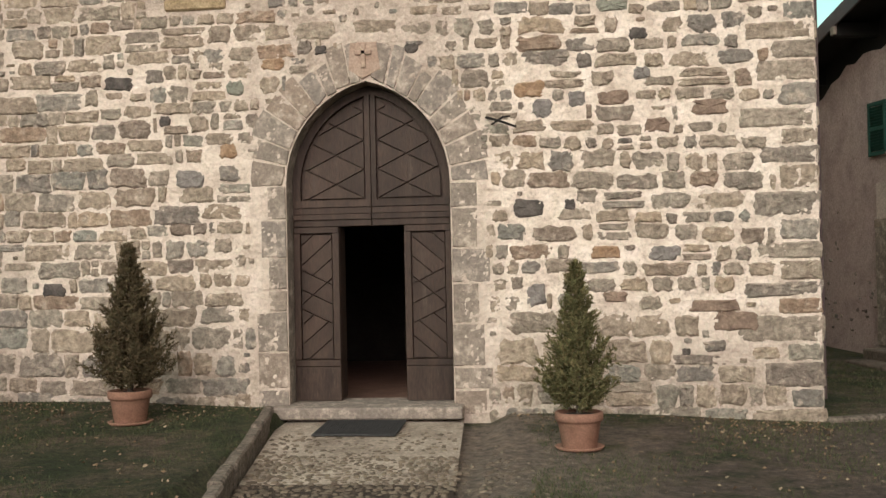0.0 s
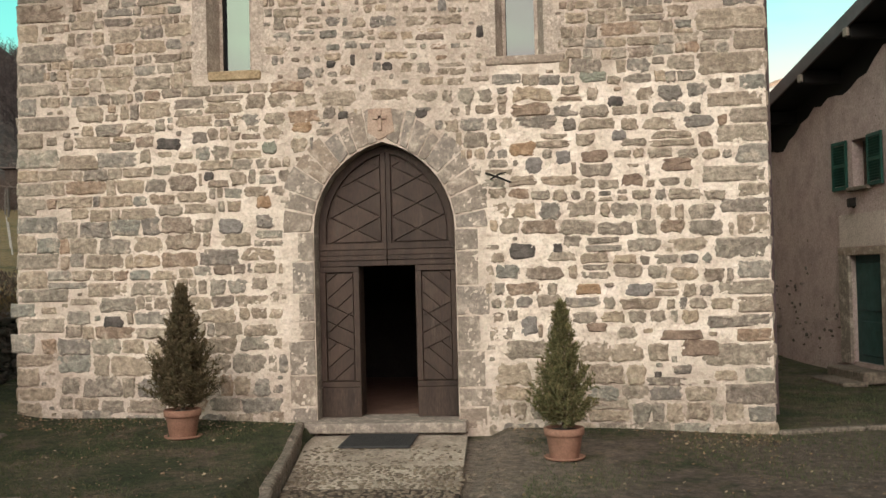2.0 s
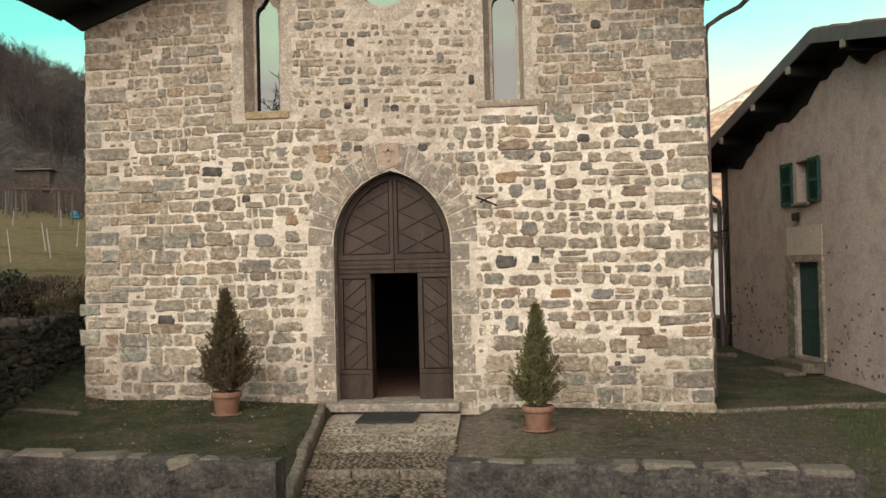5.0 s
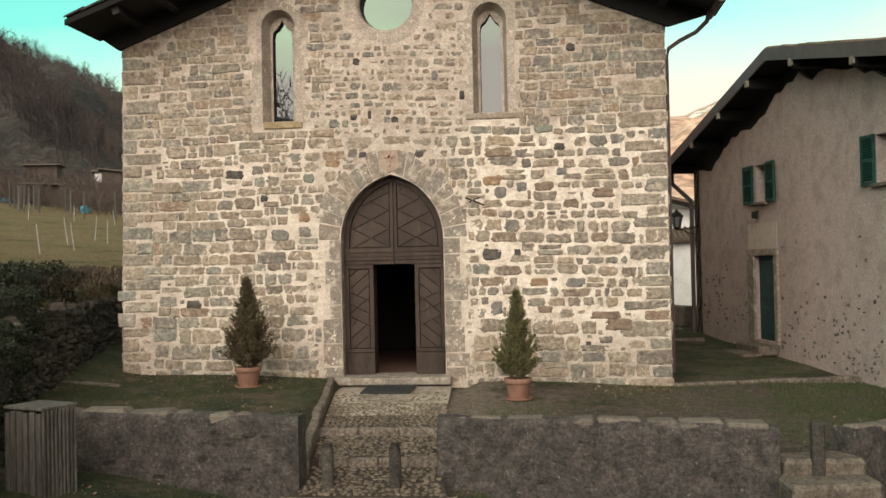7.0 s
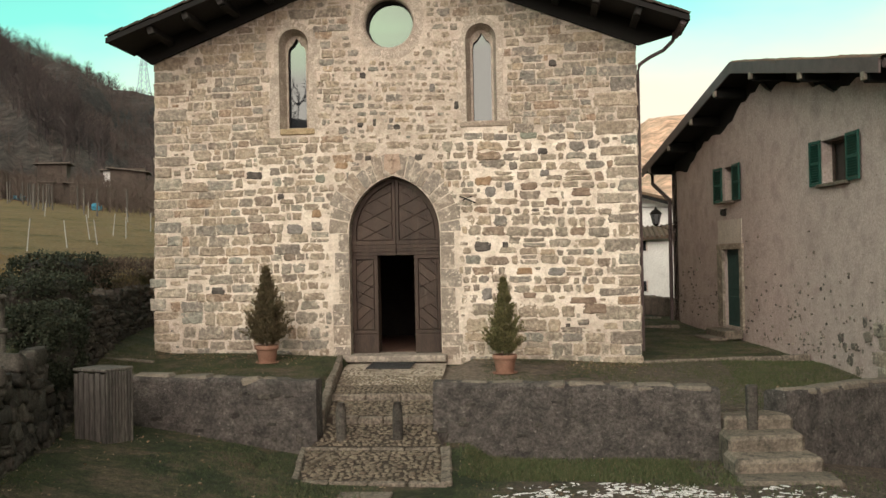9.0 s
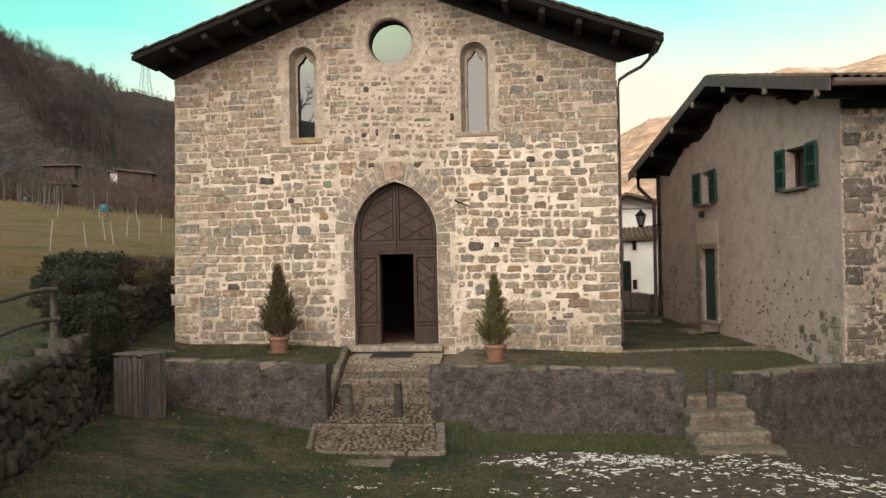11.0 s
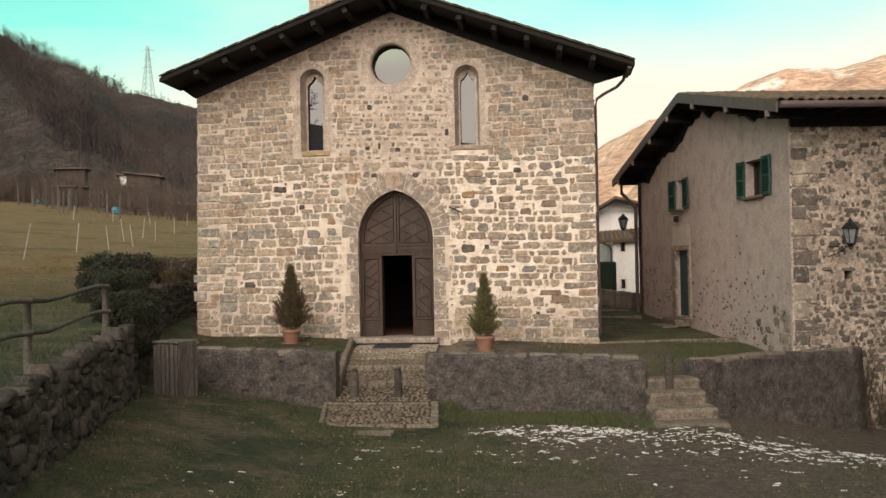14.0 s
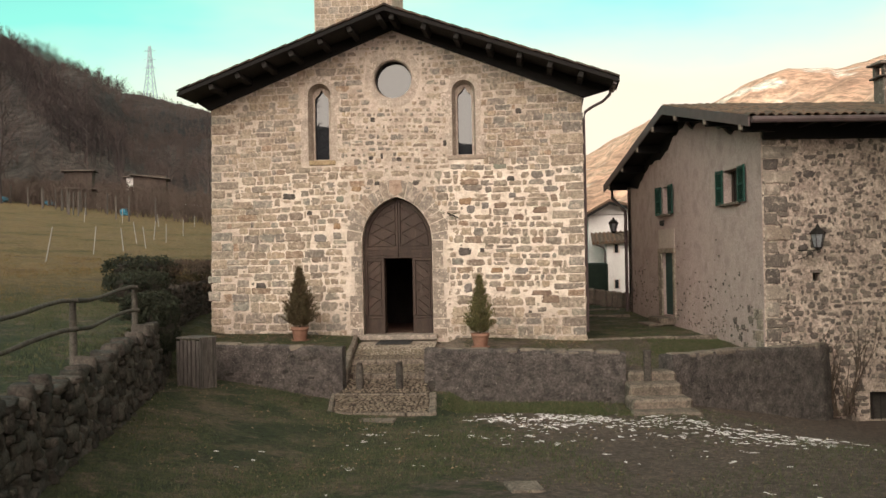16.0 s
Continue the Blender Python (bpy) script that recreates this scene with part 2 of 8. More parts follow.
M_TERRACOTTA = surf("terracotta", [(0.3, (0.2080, 0.1087, 0.0700)), (0.7, (0.2880, 0.1575, 0.1085))], 5, 0.8, 0.2, 60, spots=(0.3680, 0.2475, 0.1750), spot_scale=7, spot_cut=(0.62, 0.8))
M_MAT = surf("grey_rubber_doormat", [(0.3, (0.028, 0.028, 0.028)), (0.7, (0.06, 0.06, 0.058))], 20, 0.9, 0.8, 120)
M_IRON = surf("dark_iron", [(0.3, (0.012, 0.012, 0.012)), (0.7, (0.04, 0.035, 0.03))], 10, 0.6, 0.3, 60, metal=0.6)
M_GUTTER = surf("brown_painted_metal", [(0.3, (0.072, 0.052, 0.049)), (0.7, (0.118, 0.086, 0.082))], 3, 0.5, 0.1, 40)
M_SHUTTER = surf("green_shutter_paint", [(0.3, (0.008, 0.044, 0.033)), (0.7, (0.015, 0.076, 0.056))], 5, 0.55, 0.2, 60)
M_GREENDOOR = surf("dark_green_door_paint", [(0.3, (0.014, 0.042, 0.04)), (0.7, (0.03, 0.075, 0.07))], 5, 0.6, 0.2, 60)
# near-black that stands for the shade in rooms, recesses and window edges
M_INNER = surf("unlit_inside_dark", [(0.3, (0.03, 0.026, 0.022)), (0.7, (0.05, 0.044, 0.038))], 2)
M_INFLOOR = surf("terracotta_floor", [(0.3, (0.17, 0.10, 0.07)), (0.7, (0.25, 0.155, 0.11))], 4, 0.7)
M_NEEDLE = surf("conifer_needles", [(0.3, (0.085, 0.088, 0.035)), (0.7, (0.20, 0.18, 0.075))], 9, 0.8, 0.0, 60, pieces=[(0, (0.06, 0.066, 0.026)), (0.6, (0.165, 0.155, 0.065)), (1, (0.30, 0.23, 0.11))], piece_mix=0.6)
M_NEEDLEDULL = surf("browned_conifer_needles", [(0.3, (0.06, 0.05, 0.026)), (0.7, (0.15, 0.115, 0.06))], 9, 0.8, 0.0, 60, pieces=[(0, (0.045, 0.04, 0.02)), (0.6, (0.125, 0.10, 0.05)), (1, (0.24, 0.165, 0.09))], piece_mix=0.6)
M_BARK = surf("bare_bark", [(0.3, (0.062, 0.047, 0.038)), (0.7, (0.14, 0.108, 0.088))], 6, 0.95, 0.5, 30)
M_WOODS = surf("grey_brown_far_trees", [(0.34, (0.026, 0.022, 0.022)), (0.66, (0.075, 0.060, 0.055))], 0.05, 0.95, 0.0, 1.0, pieces=[(0, (0.024, 0.021, 0.022)), (0.5, (0.050, 0.041, 0.038)), (1, (0.10, 0.08, 0.07))], piece_mix=0.4)
M_SCRUB = surf("brown_far_scrub", [(0.34, (0.048, 0.038, 0.035)), (0.66, (0.128, 0.100, 0.087))], 0.04, 0.95, 0.0, 1.0, pieces=[(0, (0.048, 0.039, 0.035)), (1, (0.128, 0.100, 0.086))], piece_mix=0.4)
M_HEDGE = surf("dark_hedge_leaves", [(0.3, (0.011, 0.015, 0.008)), (0.7, (0.030, 0.036, 0.019))], 6, 0.75, 0.1, 50, pieces=[(0, (0.010, 0.014, 0.008)), (0.7, (0.030, 0.037, 0.019)), (1, (0.052, 0.046, 0.027))], piece_mix=0.7)
M_DRYVINE = surf("dry_brown_brush", [(0.3, (0.05, 0.036, 0.026)), (0.7, (0.11, 0.082, 0.058))], 6, 0.9, 0.1, 50)
M_SNOW = surf("old_snow", [(0.3, (0.50, 0.48, 0.46)), (0.7, (0.74, 0.72, 0.70))], 8, 0.6, 0.4, 60, fine=0.1)
M_LEAF = surf("dead_leaf", [(0.3, (0.1264, 0.0780, 0.0419)), (0.7, (0.2722, 0.1836, 0.1088))], 9, 0.8, 0.1, 50, pieces=[(0, (0.1069, 0.0643, 0.0335)), (0.6, (0.2333, 0.1561, 0.0921)), (1, (0.3499, 0.2754, 0.1841))], piece_mix=0.8)
M_BLADE = surf("grass_blades", [(0.3, (0.024, 0.040, 0.013)), (0.7, (0.062, 0.074, 0.030))], 2.2, 0.8, 0.0, 40, pieces=[(0, (0.026, 0.044, 0.014)), (0.5, (0.062, 0.080, 0.032)), (0.85, (0.105, 0.100, 0.050)), (1, (0.17, 0.15, 0.09))], piece_mix=0.65)
M_LAWN = surf("lawn_blades", [(0.3, (0.029, 0.047, 0.014)), (0.7, (0.072, 0.080, 0.032))], 1.4, 0.8, 0.0, 40, pieces=[(0, (0.028, 0.049, 0.015)), (0.5, (0.066, 0.083, 0.031)), (0.8, (0.108, 0.098, 0.049)), (1, (0.18, 0.15, 0.09))], piece_mix=0.6)
M_STRAW = surf("yellowed_grass_blades", [(0.3, (0.0878, 0.0612, 0.0170)), (0.7, (0.1755, 0.1037, 0.0340))], 0.9, 0.8, 0.0, 40, pieces=[(0, (0.0810, 0.0642, 0.0170)), (0.5, (0.1755, 0.1086, 0.0340)), (1, (0.19, 0.13, 0.06))], piece_mix=0.6)
M_GREENPLASTIC = surf("dark_green_container", [(0.3, (0.008, 0.022, 0.014)), (0.7, (0.014, 0.034, 0.022))], 3, 0.6)
M_STAKE = surf("pale_stake", [(0.3, (0.24, 0.225, 0.20)), (0.7, (0.36, 0.34, 0.31))], 5)
# pale blue of the sky round the thin pylon bars is put into this colour
M_STEEL = surf("sky_tinted_steel", [(0.3, (0.30, 0.42, 0.46)), (0.7, (0.46, 0.60, 0.64))], 1, 0.6, 0.1, 5)
M_BROWNHILL = surf("winter_wood_hillside", [(0.3, (0.048, 0.039, 0.036)), (0.5, (0.092, 0.074, 0.064)), (0.7, (0.140, 0.113, 0.095))], 0.03, 0.95, 0.9, 0.7, stretch=(1, 1, 1.3), spots=(0.040, 0.033, 0.031), spot_scale=0.013, spot_cut=(0.5, 0.62), fine=0.9, bdist=3.0)
# low sunlight on the mountain is put into this bright base colour
M_SUNHILL = surf("sun_tinted_far_mountain", [(0.3, (0.4320, 0.2632, 0.1800)), (0.5, (0.6480, 0.4032, 0.2760)), (0.7, (0.7560, 0.5264, 0.3840))], 0.016, 0.95, 0.6, 0.12, spots=(0.9200, 0.8512, 0.7200), spot_scale=0.010, spot_cut=(0.57, 0.63), fine=0.75, bdist=6.0)
M_SHEDROOF = surf("weathered_sheet_roof", [(0.3, (0.0780, 0.0630, 0.0510)), (0.7, (0.1440, 0.1200, 0.0990))], 2, 0.8)
M_WOODSHED = surf("old_shed_boards", [(0.34, (0.032, 0.025, 0.021)), (0.66, (0.10, 0.076, 0.060))], 3, pieces=[(0, (0.035, 0.027, 0.022)), (1, (0.095, 0.072, 0.058))], piece_mix=0.5)


def ground_material():
    """Short winter grass with bare earth; drier and yellower on the meadow uphill to the west."""
    m = surf("winter_grass_ground", [(0.34, (0.023, 0.034, 0.012)), (0.5, (0.044, 0.049, 0.021)), (0.64, (0.092, 0.076, 0.047))], 0.9, 0.95, 1.0, 34,
             spots=(0.115, 0.084, 0.058), spot_scale=1.5, spot_cut=(0.52, 0.66), fine=0.9, bdist=0.05)
    nt = m.node_tree
    b = nt.nodes["Principled BSDF"]
    old = b.inputs["Base Color"].links[0].from_socket
    geo = nt.nodes.new("ShaderNodeNewGeometry")
    sep = nt.nodes.new("ShaderNodeSeparateXYZ")
    nt.links.new(geo.outputs["Position"], sep.inputs["Vector"])
    # trodden bare earth in the east of the court
    ex = nt.nodes.new("ShaderNodeMapRange")
    ex.inputs["From Min"].default_value, ex.inputs["From Max"].default_value = 0.9, 6.0
    ex.inputs["To Min"].default_value, ex.inputs["To Max"].default_value = -0.12, 0.36
    nt.links.new(sep.outputs["X"], ex.inputs["Value"])
    ead = nt.nodes.new("ShaderNodeMath")
    ead.operation = "ADD"
    nt.links.new(ex.outputs["Result"], ead.inputs[0])
    nt.links.new(noise_node(nt, geo.outputs["Position"], 1.7, 9, 0.72).outputs["Fac"], ead.inputs[1])
    ey = nt.nodes.new("ShaderNodeMapRange")
    ey.inputs["From Min"].default_value, ey.inputs["From Max"].default_value = -0.8, 1.0
    ey.inputs["To Max"].default_value = -0.4
    nt.links.new(sep.outputs["Y"], ey.inputs["Value"])
    ead2 = nt.nodes.new("ShaderNodeMath")
    ead2.operation = "ADD"
    nt.links.new(ead.outputs["Value"], ead2.inputs[0])
    nt.links.new(ey.outputs["Result"], ead2.inputs[1])
    ead = ead2
    # trodden strip along the east side of the path on the terrace
    near = nt.nodes.new("ShaderNodeMapRange")
    near.inputs["From Min"].default_value, near.inputs["From Max"].default_value = 3.2, 1.3
    near.inputs["To Max"].default_value = 0.34
    nt.links.new(sep.outputs["X"], near.inputs["Value"])
    west = nt.nodes.new("ShaderNodeMapRange")
    west.inputs["From Min"].default_value, west.inputs["From Max"].default_value = 0.4, 0.9
    nt.links.new(sep.outputs["X"], west.inputs["Value"])
    deep = nt.nodes.new("ShaderNodeMapRange")
    deep.inputs["From Min"].default_value, deep.inputs["From Max"].default_value = -5.5, -5.0
    nt.links.new(sep.outputs["Y"], deep.inputs["Value"])
    strip = None
    for p, q in ((near, west), (None, deep)):
        mul = nt.nodes.new("ShaderNodeMath")
        mul.operation = "MULTIPLY"
        nt.links.new(strip.outputs["Value"] if p is None else p.outputs["Result"], mul.inputs[0])
        nt.links.new(q.outputs["Result"], mul.inputs[1])
        strip = mul
    ead3 = nt.nodes.new("ShaderNodeMath")
    ead3.operation = "ADD"
    nt.links.new(ead.outputs["Value"], ead3.inputs[0])
    nt.links.new(strip.outputs["Value"], ead3.inputs[1])
    ead = ead3
    emask = ramp_node(nt, [(0.50, (0, 0, 0)), (0.66, (1, 1, 1))])
    nt.links.new(ead.outputs["Value"], emask.inputs["Fac"])
    earth = ramp_node(nt, [(0.3, (0.054, 0.041, 0.032)), (0.5, (0.095, 0.072, 0.057)), (0.7, (0.155, 0.119, 0.095))])
    nt.links.new(noise_node(nt, geo.outputs["Position"], 16, 9, 0.75).outputs["Fac"], earth.inputs["Fac"])
    pale_earth = ramp_node(nt, [(0.3, (0.105, 0.083, 0.064)), (0.5, (0.175, 0.141, 0.110)), (0.7, (0.26, 0.213, 0.170))])
    nt.links.new(noise_node(nt, geo.outputs["Position"], 14, 9, 0.75).outputs["Fac"], pale_earth.inputs["Fac"])
    pale_part = ramp_node(nt, [(0.0, (0, 0, 0)), (0.22, (1, 1, 1))])
    nt.links.new(strip.outputs["Value"], pale_part.inputs["Fac"])
    soil = blend(nt, "MIX", pale_part.outputs["Color"], earth.outputs["Color"], pale_earth.outputs["Color"])
    old = blend(nt, "MIX", emask.outputs["Color"], old, soil)
    clump = ramp_node(nt, [(0.36, (0.45, 0.47, 0.45)), (0.5, (1.0, 1.0, 1.0)), (0.64, (1.6, 1.5, 1.4))])
    nt.links.new(noise_node(nt, geo.outputs["Position"], 7.5, 9, 0.75).outputs["Fac"], clump.inputs["Fac"])
    old = blend(nt, "MULTIPLY", 0.85, old, clump.outputs["Color"])
    zr = nt.nodes.new("ShaderNodeMapRange")
    zr.inputs["From Min"].default_value, zr.inputs["From Max"].default_value = 0.85, 1.9
    nt.links.new(sep.outputs["Z"], zr.inputs["Value"])
    dry = ramp_node(nt, [(0.34, (0.085, 0.068, 0.024)), (0.45, (0.15, 0.105, 0.041)), (0.56, (0.20, 0.13, 0.058)), (0.68, (0.11, 0.072, 0.036))])
    nt.links.new(noise_node(nt, geo.outputs["Position"], 0.35, 8, 0.7).outputs["Fac"], dry.inputs["Fac"])
    fine = ramp_node(nt, [(0.36, (0.5, 0.5, 0.5)), (0.64, (1.4, 1.4, 1.4))])
    nt.links.new(noise_node(nt, geo.outputs["Position"], 9, 6, 0.7).outputs["Fac"], fine.inputs["Fac"])
    dry_c = blend(nt, "MULTIPLY", 1.0, dry.outputs["Color"], fine.outputs["Color"])
    nt.links.new(blend(nt, "MIX", zr.outputs["Result"], old, dry_c), b.inputs["Base Color"])
    return m


def repointed(m):
    """Paler, newer pointing over the lower wall, its limits uneven; older grey-beige mortar elsewhere."""
    nt = m.node_tree
    b = nt.nodes["Principled BSDF"]
    old = b.inputs["Base Color"].links[0].from_socket
    geo = nt.nodes.new("ShaderNodeNewGeometry")
    wob = noise_node(nt, geo.outputs["Position"], 1.1, 5, 0.6)
    shift = nt.nodes.new("ShaderNodeVectorMath")
    shift.operation = "MULTIPLY_ADD"
    shift.inputs[1].default_value = (1.6, 0.0, 1.4)
    shift.inputs[2].default_value = (-0.8, 0.0, -0.7)
    nt.links.new(wob.outputs["Color"], shift.inputs[0])
    at = nt.nodes.new("ShaderNodeVectorMath")
    nt.links.new(geo.outputs["Position"], at.inputs[0])
    nt.links.new(shift.outputs["Vector"], at.inputs[1])
    sep = nt.nodes.new("ShaderNodeSeparateXYZ")
    nt.links.new(at.outputs["Vector"], sep.inputs["Vector"])

    def limit(out, a, b_):
        r = nt.nodes.new("ShaderNodeMapRange")
        r.inputs["From Min"].default_value, r.inputs["From Max"].default_value = a, b_
        nt.links.new(sep.outputs[out], r.inputs["Value"])
        return r.outputs["Result"]

    def math_node(op, p, q):
        k = nt.nodes.new("ShaderNodeMath")
        k.operation = op
        for s_, v in ((k.inputs[0], p), (k.inputs[1], q)):
            if isinstance(v, float):
                s_.default_value = v
            else:
                nt.links.new(v, s_)
        return k.outputs["Value"]

    band = math_node("MULTIPLY", limit("Z", 0.3, 1.0), limit("Z", 4.6, 4.2))
    east = limit("X", 1.0, 1.5)
    west = math_node("MULTIPLY", math_node("MULTIPLY", limit("X", -4.6, -3.6), limit("X", -0.9, -1.4)), 0.75)
    mask = math_node("MULTIPLY", band, math_node("MAXIMUM", east, west))
    pale = ramp_node(nt, [(0.34, (0.50, 0.41, 0.325)), (0.48, (0.71, 0.61, 0.50)), (0.64, (0.82, 0.72, 0.61))])
    nt.links.new(noise_node(nt, geo.outputs["Position"], 3.4, 8, 0.65).outputs["Fac"], pale.inputs["Fac"])
    grain = ramp_node(nt, [(0.34, (0.66, 0.64, 0.62)), (0.44, (0.97, 0.97, 0.97)), (0.66, (1.12, 1.12, 1.12))])
    nt.links.new(noise_node(nt, geo.outputs["Position"], 30, 8, 0.7).outputs["Fac"], grain.inputs["Fac"])
    fresh = blend(nt, "MULTIPLY", 1.0, pale.outputs["Color"], grain.outputs["Color"])
    nt.links.new(blend(nt, "MIX", mask, old, fresh), b.inputs["Base Color"])


repointed(M_MORTAR)
M_GROUND = ground_material()
M_GLASS = bpy.data.materials.new("window_glass")
M_GLASS.use_nodes = True
_b = M_GLASS.node_tree.nodes["Principled BSDF"]
_b.inputs["Base Color"].default_value = (0.02, 0.022, 0.025, 1)
_b.inputs["Roughness"].default_value = 0.012
_b.inputs["IOR"].default_value = 1.52
_b.inputs["Specular IOR Level"].default_value = 0.8
_b.inputs["Specular Tint"].default_value = (0.90, 1.0, 0.92, 1)
M_DARKPANE = surf("dark_window_pane", [(0.3, (0.018, 0.016, 0.014)), (0.7, (0.035, 0.031, 0.027))], 2, 0.3, 0.0)
M_LAMPGLASS = surf("lamp_glass", [(0.3, (0.1656, 0.1725, 0.1794)), (0.7, (0.2484, 0.2553, 0.2622))], 5, 0.15, 0.0)


# ---- building helpers ----
def world_of(ob):
    m = ob.matrix_parent_inverse @ ob.matrix_basis
    return world_of(ob.parent) @ m if ob.parent else m


def thing(name, at, label, category, group="", kind="", rz=0.0):
    """An empty at the base of a thing; its parts hang under it."""
    ob = new(name)
    ob.empty_display_size = 0.2
    ob.matrix_basis = pose(*at, 0, 0, rz)
    return tagged(ob, label, category, group, kind)


def mesh_of(name, bm, mat, smooth=False):
    bm.normal_update()
    me = bpy.data.meshes.new(name)
    bm.to_mesh(me)
    bm.free()
    me.materials.append(mat)
    if smooth:
        for p in me.polygons:
            p.use_smooth = True
    return me


def hang(ob, parent):
    ob.parent = parent
    ob.matrix_parent_inverse = world_of(parent).inverted()
    return ob


def part(name, bm, mat, parent=None, label="", kind="", smooth=False):
    """One mesh object, in world coordinates, under a thing or a part."""
    ob = new(name, mesh_of(name, bm, mat, smooth))
    if parent:
        hang(ob, parent)
    return tagged(ob, label, "", "", kind)


def from_lists(name, verts, faces, mat, parent=None, label="", kind="", smooth=False):
    me = bpy.data.meshes.new(name)
    me.from_pydata(verts, [], faces)
    me.materials.append(mat)
    if smooth:
        me.polygons.foreach_set("use_smooth", [True] * len(me.polygons))
    me.update()
    ob = new(name, me)
    if parent:
        hang(ob, parent)
    return tagged(ob, label, "", "", kind)


def box(bm, c, s, m=None, bevel=0.0, jitter=0.0, rng=None):
    """A box with centre c and size s, bevelled, under the matrix m."""
    vs = []
    for dz in (-0.5, 0.5):
        for dx, dy in ((-0.5, -0.5), (0.5, -0.5), (0.5, 0.5), (-0.5, 0.5)):
            p = Vector((c[0] + dx * s[0], c[1] + dy * s[1], c[2] + dz * s[2]))
            if jitter and rng:
                p += Vector([rng.uniform(-jitter, jitter) for _ in range(3)])
            vs.append(bm.verts.new(m @ p if m else p))
    fs = [bm.faces.new([vs[i] for i in q]) for q in ((3, 2, 1, 0), (4, 5, 6, 7), (0, 1, 5, 4), (1, 2, 6, 5), (2, 3, 7, 6), (3, 0, 4, 7))]
    if bevel:
        es = list({e for f in fs for e in f.edges})
        bmesh.ops.bevel(bm, geom=es, offset=bevel, segments=1, affect="EDGES", clamp_overlap=True)


def tube(bm, pts, radii, n=8, cap=True):
    """A tube along points, with a radius at each."""
    rings = []
    for i, p in enumerate(pts):
        a, b = Vector(pts[max(i - 1, 0)]), Vector(pts[min(i + 1, len(pts) - 1)])
        d = (b - a).normalized()
        s = d.cross(Vector((0, 0, 1)) if abs(d.z) < 0.9 else Vector((1, 0, 0))).normalized()
        t = d.cross(s)
        rings.append([bm.verts.new(Vector(p) + radii[i] * (math.cos(k * math.tau / n) * s + math.sin(k * math.tau / n) * t)) for k in range(n)])
    for a, b in zip(rings, rings[1:]):
        for k in range(n):
            bm.faces.new((a[k], a[(k + 1) % n], b[(k + 1) % n], b[k]))
    if cap:
        bm.faces.new(rings[0])
        bm.faces.new(rings[-1][::-1])
    return rings


def loft(bm, loops, closed=True):
    rings = [[bm.verts.new(p) for p in lp] for lp in loops]
    n = len(rings[0])
    for a, b in zip(rings, rings[1:]):
        for k in range(n if closed else n - 1):
            bm.faces.new((a[k], a[(k + 1) % n], b[(k + 1) % n], b[k]))
    return rings


def lathe(bm, profile, c, n=24):
    """Turns a profile of (radius, height) round the upright through c."""
    rings = [[bm.verts.new((c[0] + r * math.cos(k * math.tau / n), c[1] + r * math.sin(k * math.tau / n), c[2] + z)) for k in range(n)] for r, z in profile]
    for a, b in zip(rings, rings[1:]):
        for k in range(n):
            bm.faces.new((a[k], a[(k + 1) % n], b[(k + 1) % n], b[k]))
    bm.faces.new(rings[0][::-1])
    bm.faces.new(rings[-1])


def slab(bm, outline, y0, y1):
    """A plate: an outline of (x, z) from depth y0 to y1."""
    a = [bm.verts.new((x, y0, z)) for x, z in outline]
    b = [bm.verts.new((x, y1, z)) for x, z in outline]
    bm.faces.new(a)
    bm.faces.new(b[::-1])
    n = len(a)
    for k in range(n):
        bm.faces.new((a[k], b[k], b[(k + 1) % n], a[(k + 1) % n]))


def plate_with_holes(bm, outer, holes, y0, depth):
    """A wall plate with real openings, in the (x, z) plane from y0 back."""
    es = []
    for lp in (outer, *holes):
        vs = [bm.verts.new((x, y0, z)) for x, z in lp]
        es += [bm.edges.new((vs[k], vs[(k + 1) % len(vs)])) for k in range(len(vs))]
    r = bmesh.ops.triangle_fill(bm, use_beauty=True, use_dissolve=False, edges=es)
    fs = [g for g in r["geom"] if isinstance(g, bmesh.types.BMFace)]
    ex = bmesh.ops.extrude_face_region(bm, geom=fs)
    bmesh.ops.translate(bm, verts=[g for g in ex["geom"] if isinstance(g, bmesh.types.BMVert)], vec=(0, depth, 0))
    bmesh.ops.recalc_face_normals(bm, faces=bm.faces[:])


def cut(polys, p, d):
    """Cuts convex polygons of (x, z) along the line through p with direction d."""
    out = []
    nx, nz = -d[1], d[0]
    for pl in polys:
        sd = [(q[0] - p[0]) * nx + (q[1] - p[1]) * nz for q in pl]
        for sign in (1, -1):
            res = []
            for k in range(len(pl)):
                a, b, sa, sb = pl[k], pl[(k + 1) % len(pl)], sd[k] * sign, sd[(k + 1) % len(pl)] * sign
                if sa >= 0:
                    res.append(a)
                if sa * sb < 0:
                    f = sa / (sa - sb)
                    res.append((a[0] + f * (b[0] - a[0]), a[1] + f * (b[1] - a[1])))
            if len(res) >= 3 and abs(area(res)) > 4e-4:
                out.append(res)
    return out


def area(pl):
    return 0.5 * sum(pl[k - 1][0] * pl[k][1] - pl[k][0] * pl[k - 1][1] for k in range(len(pl)))


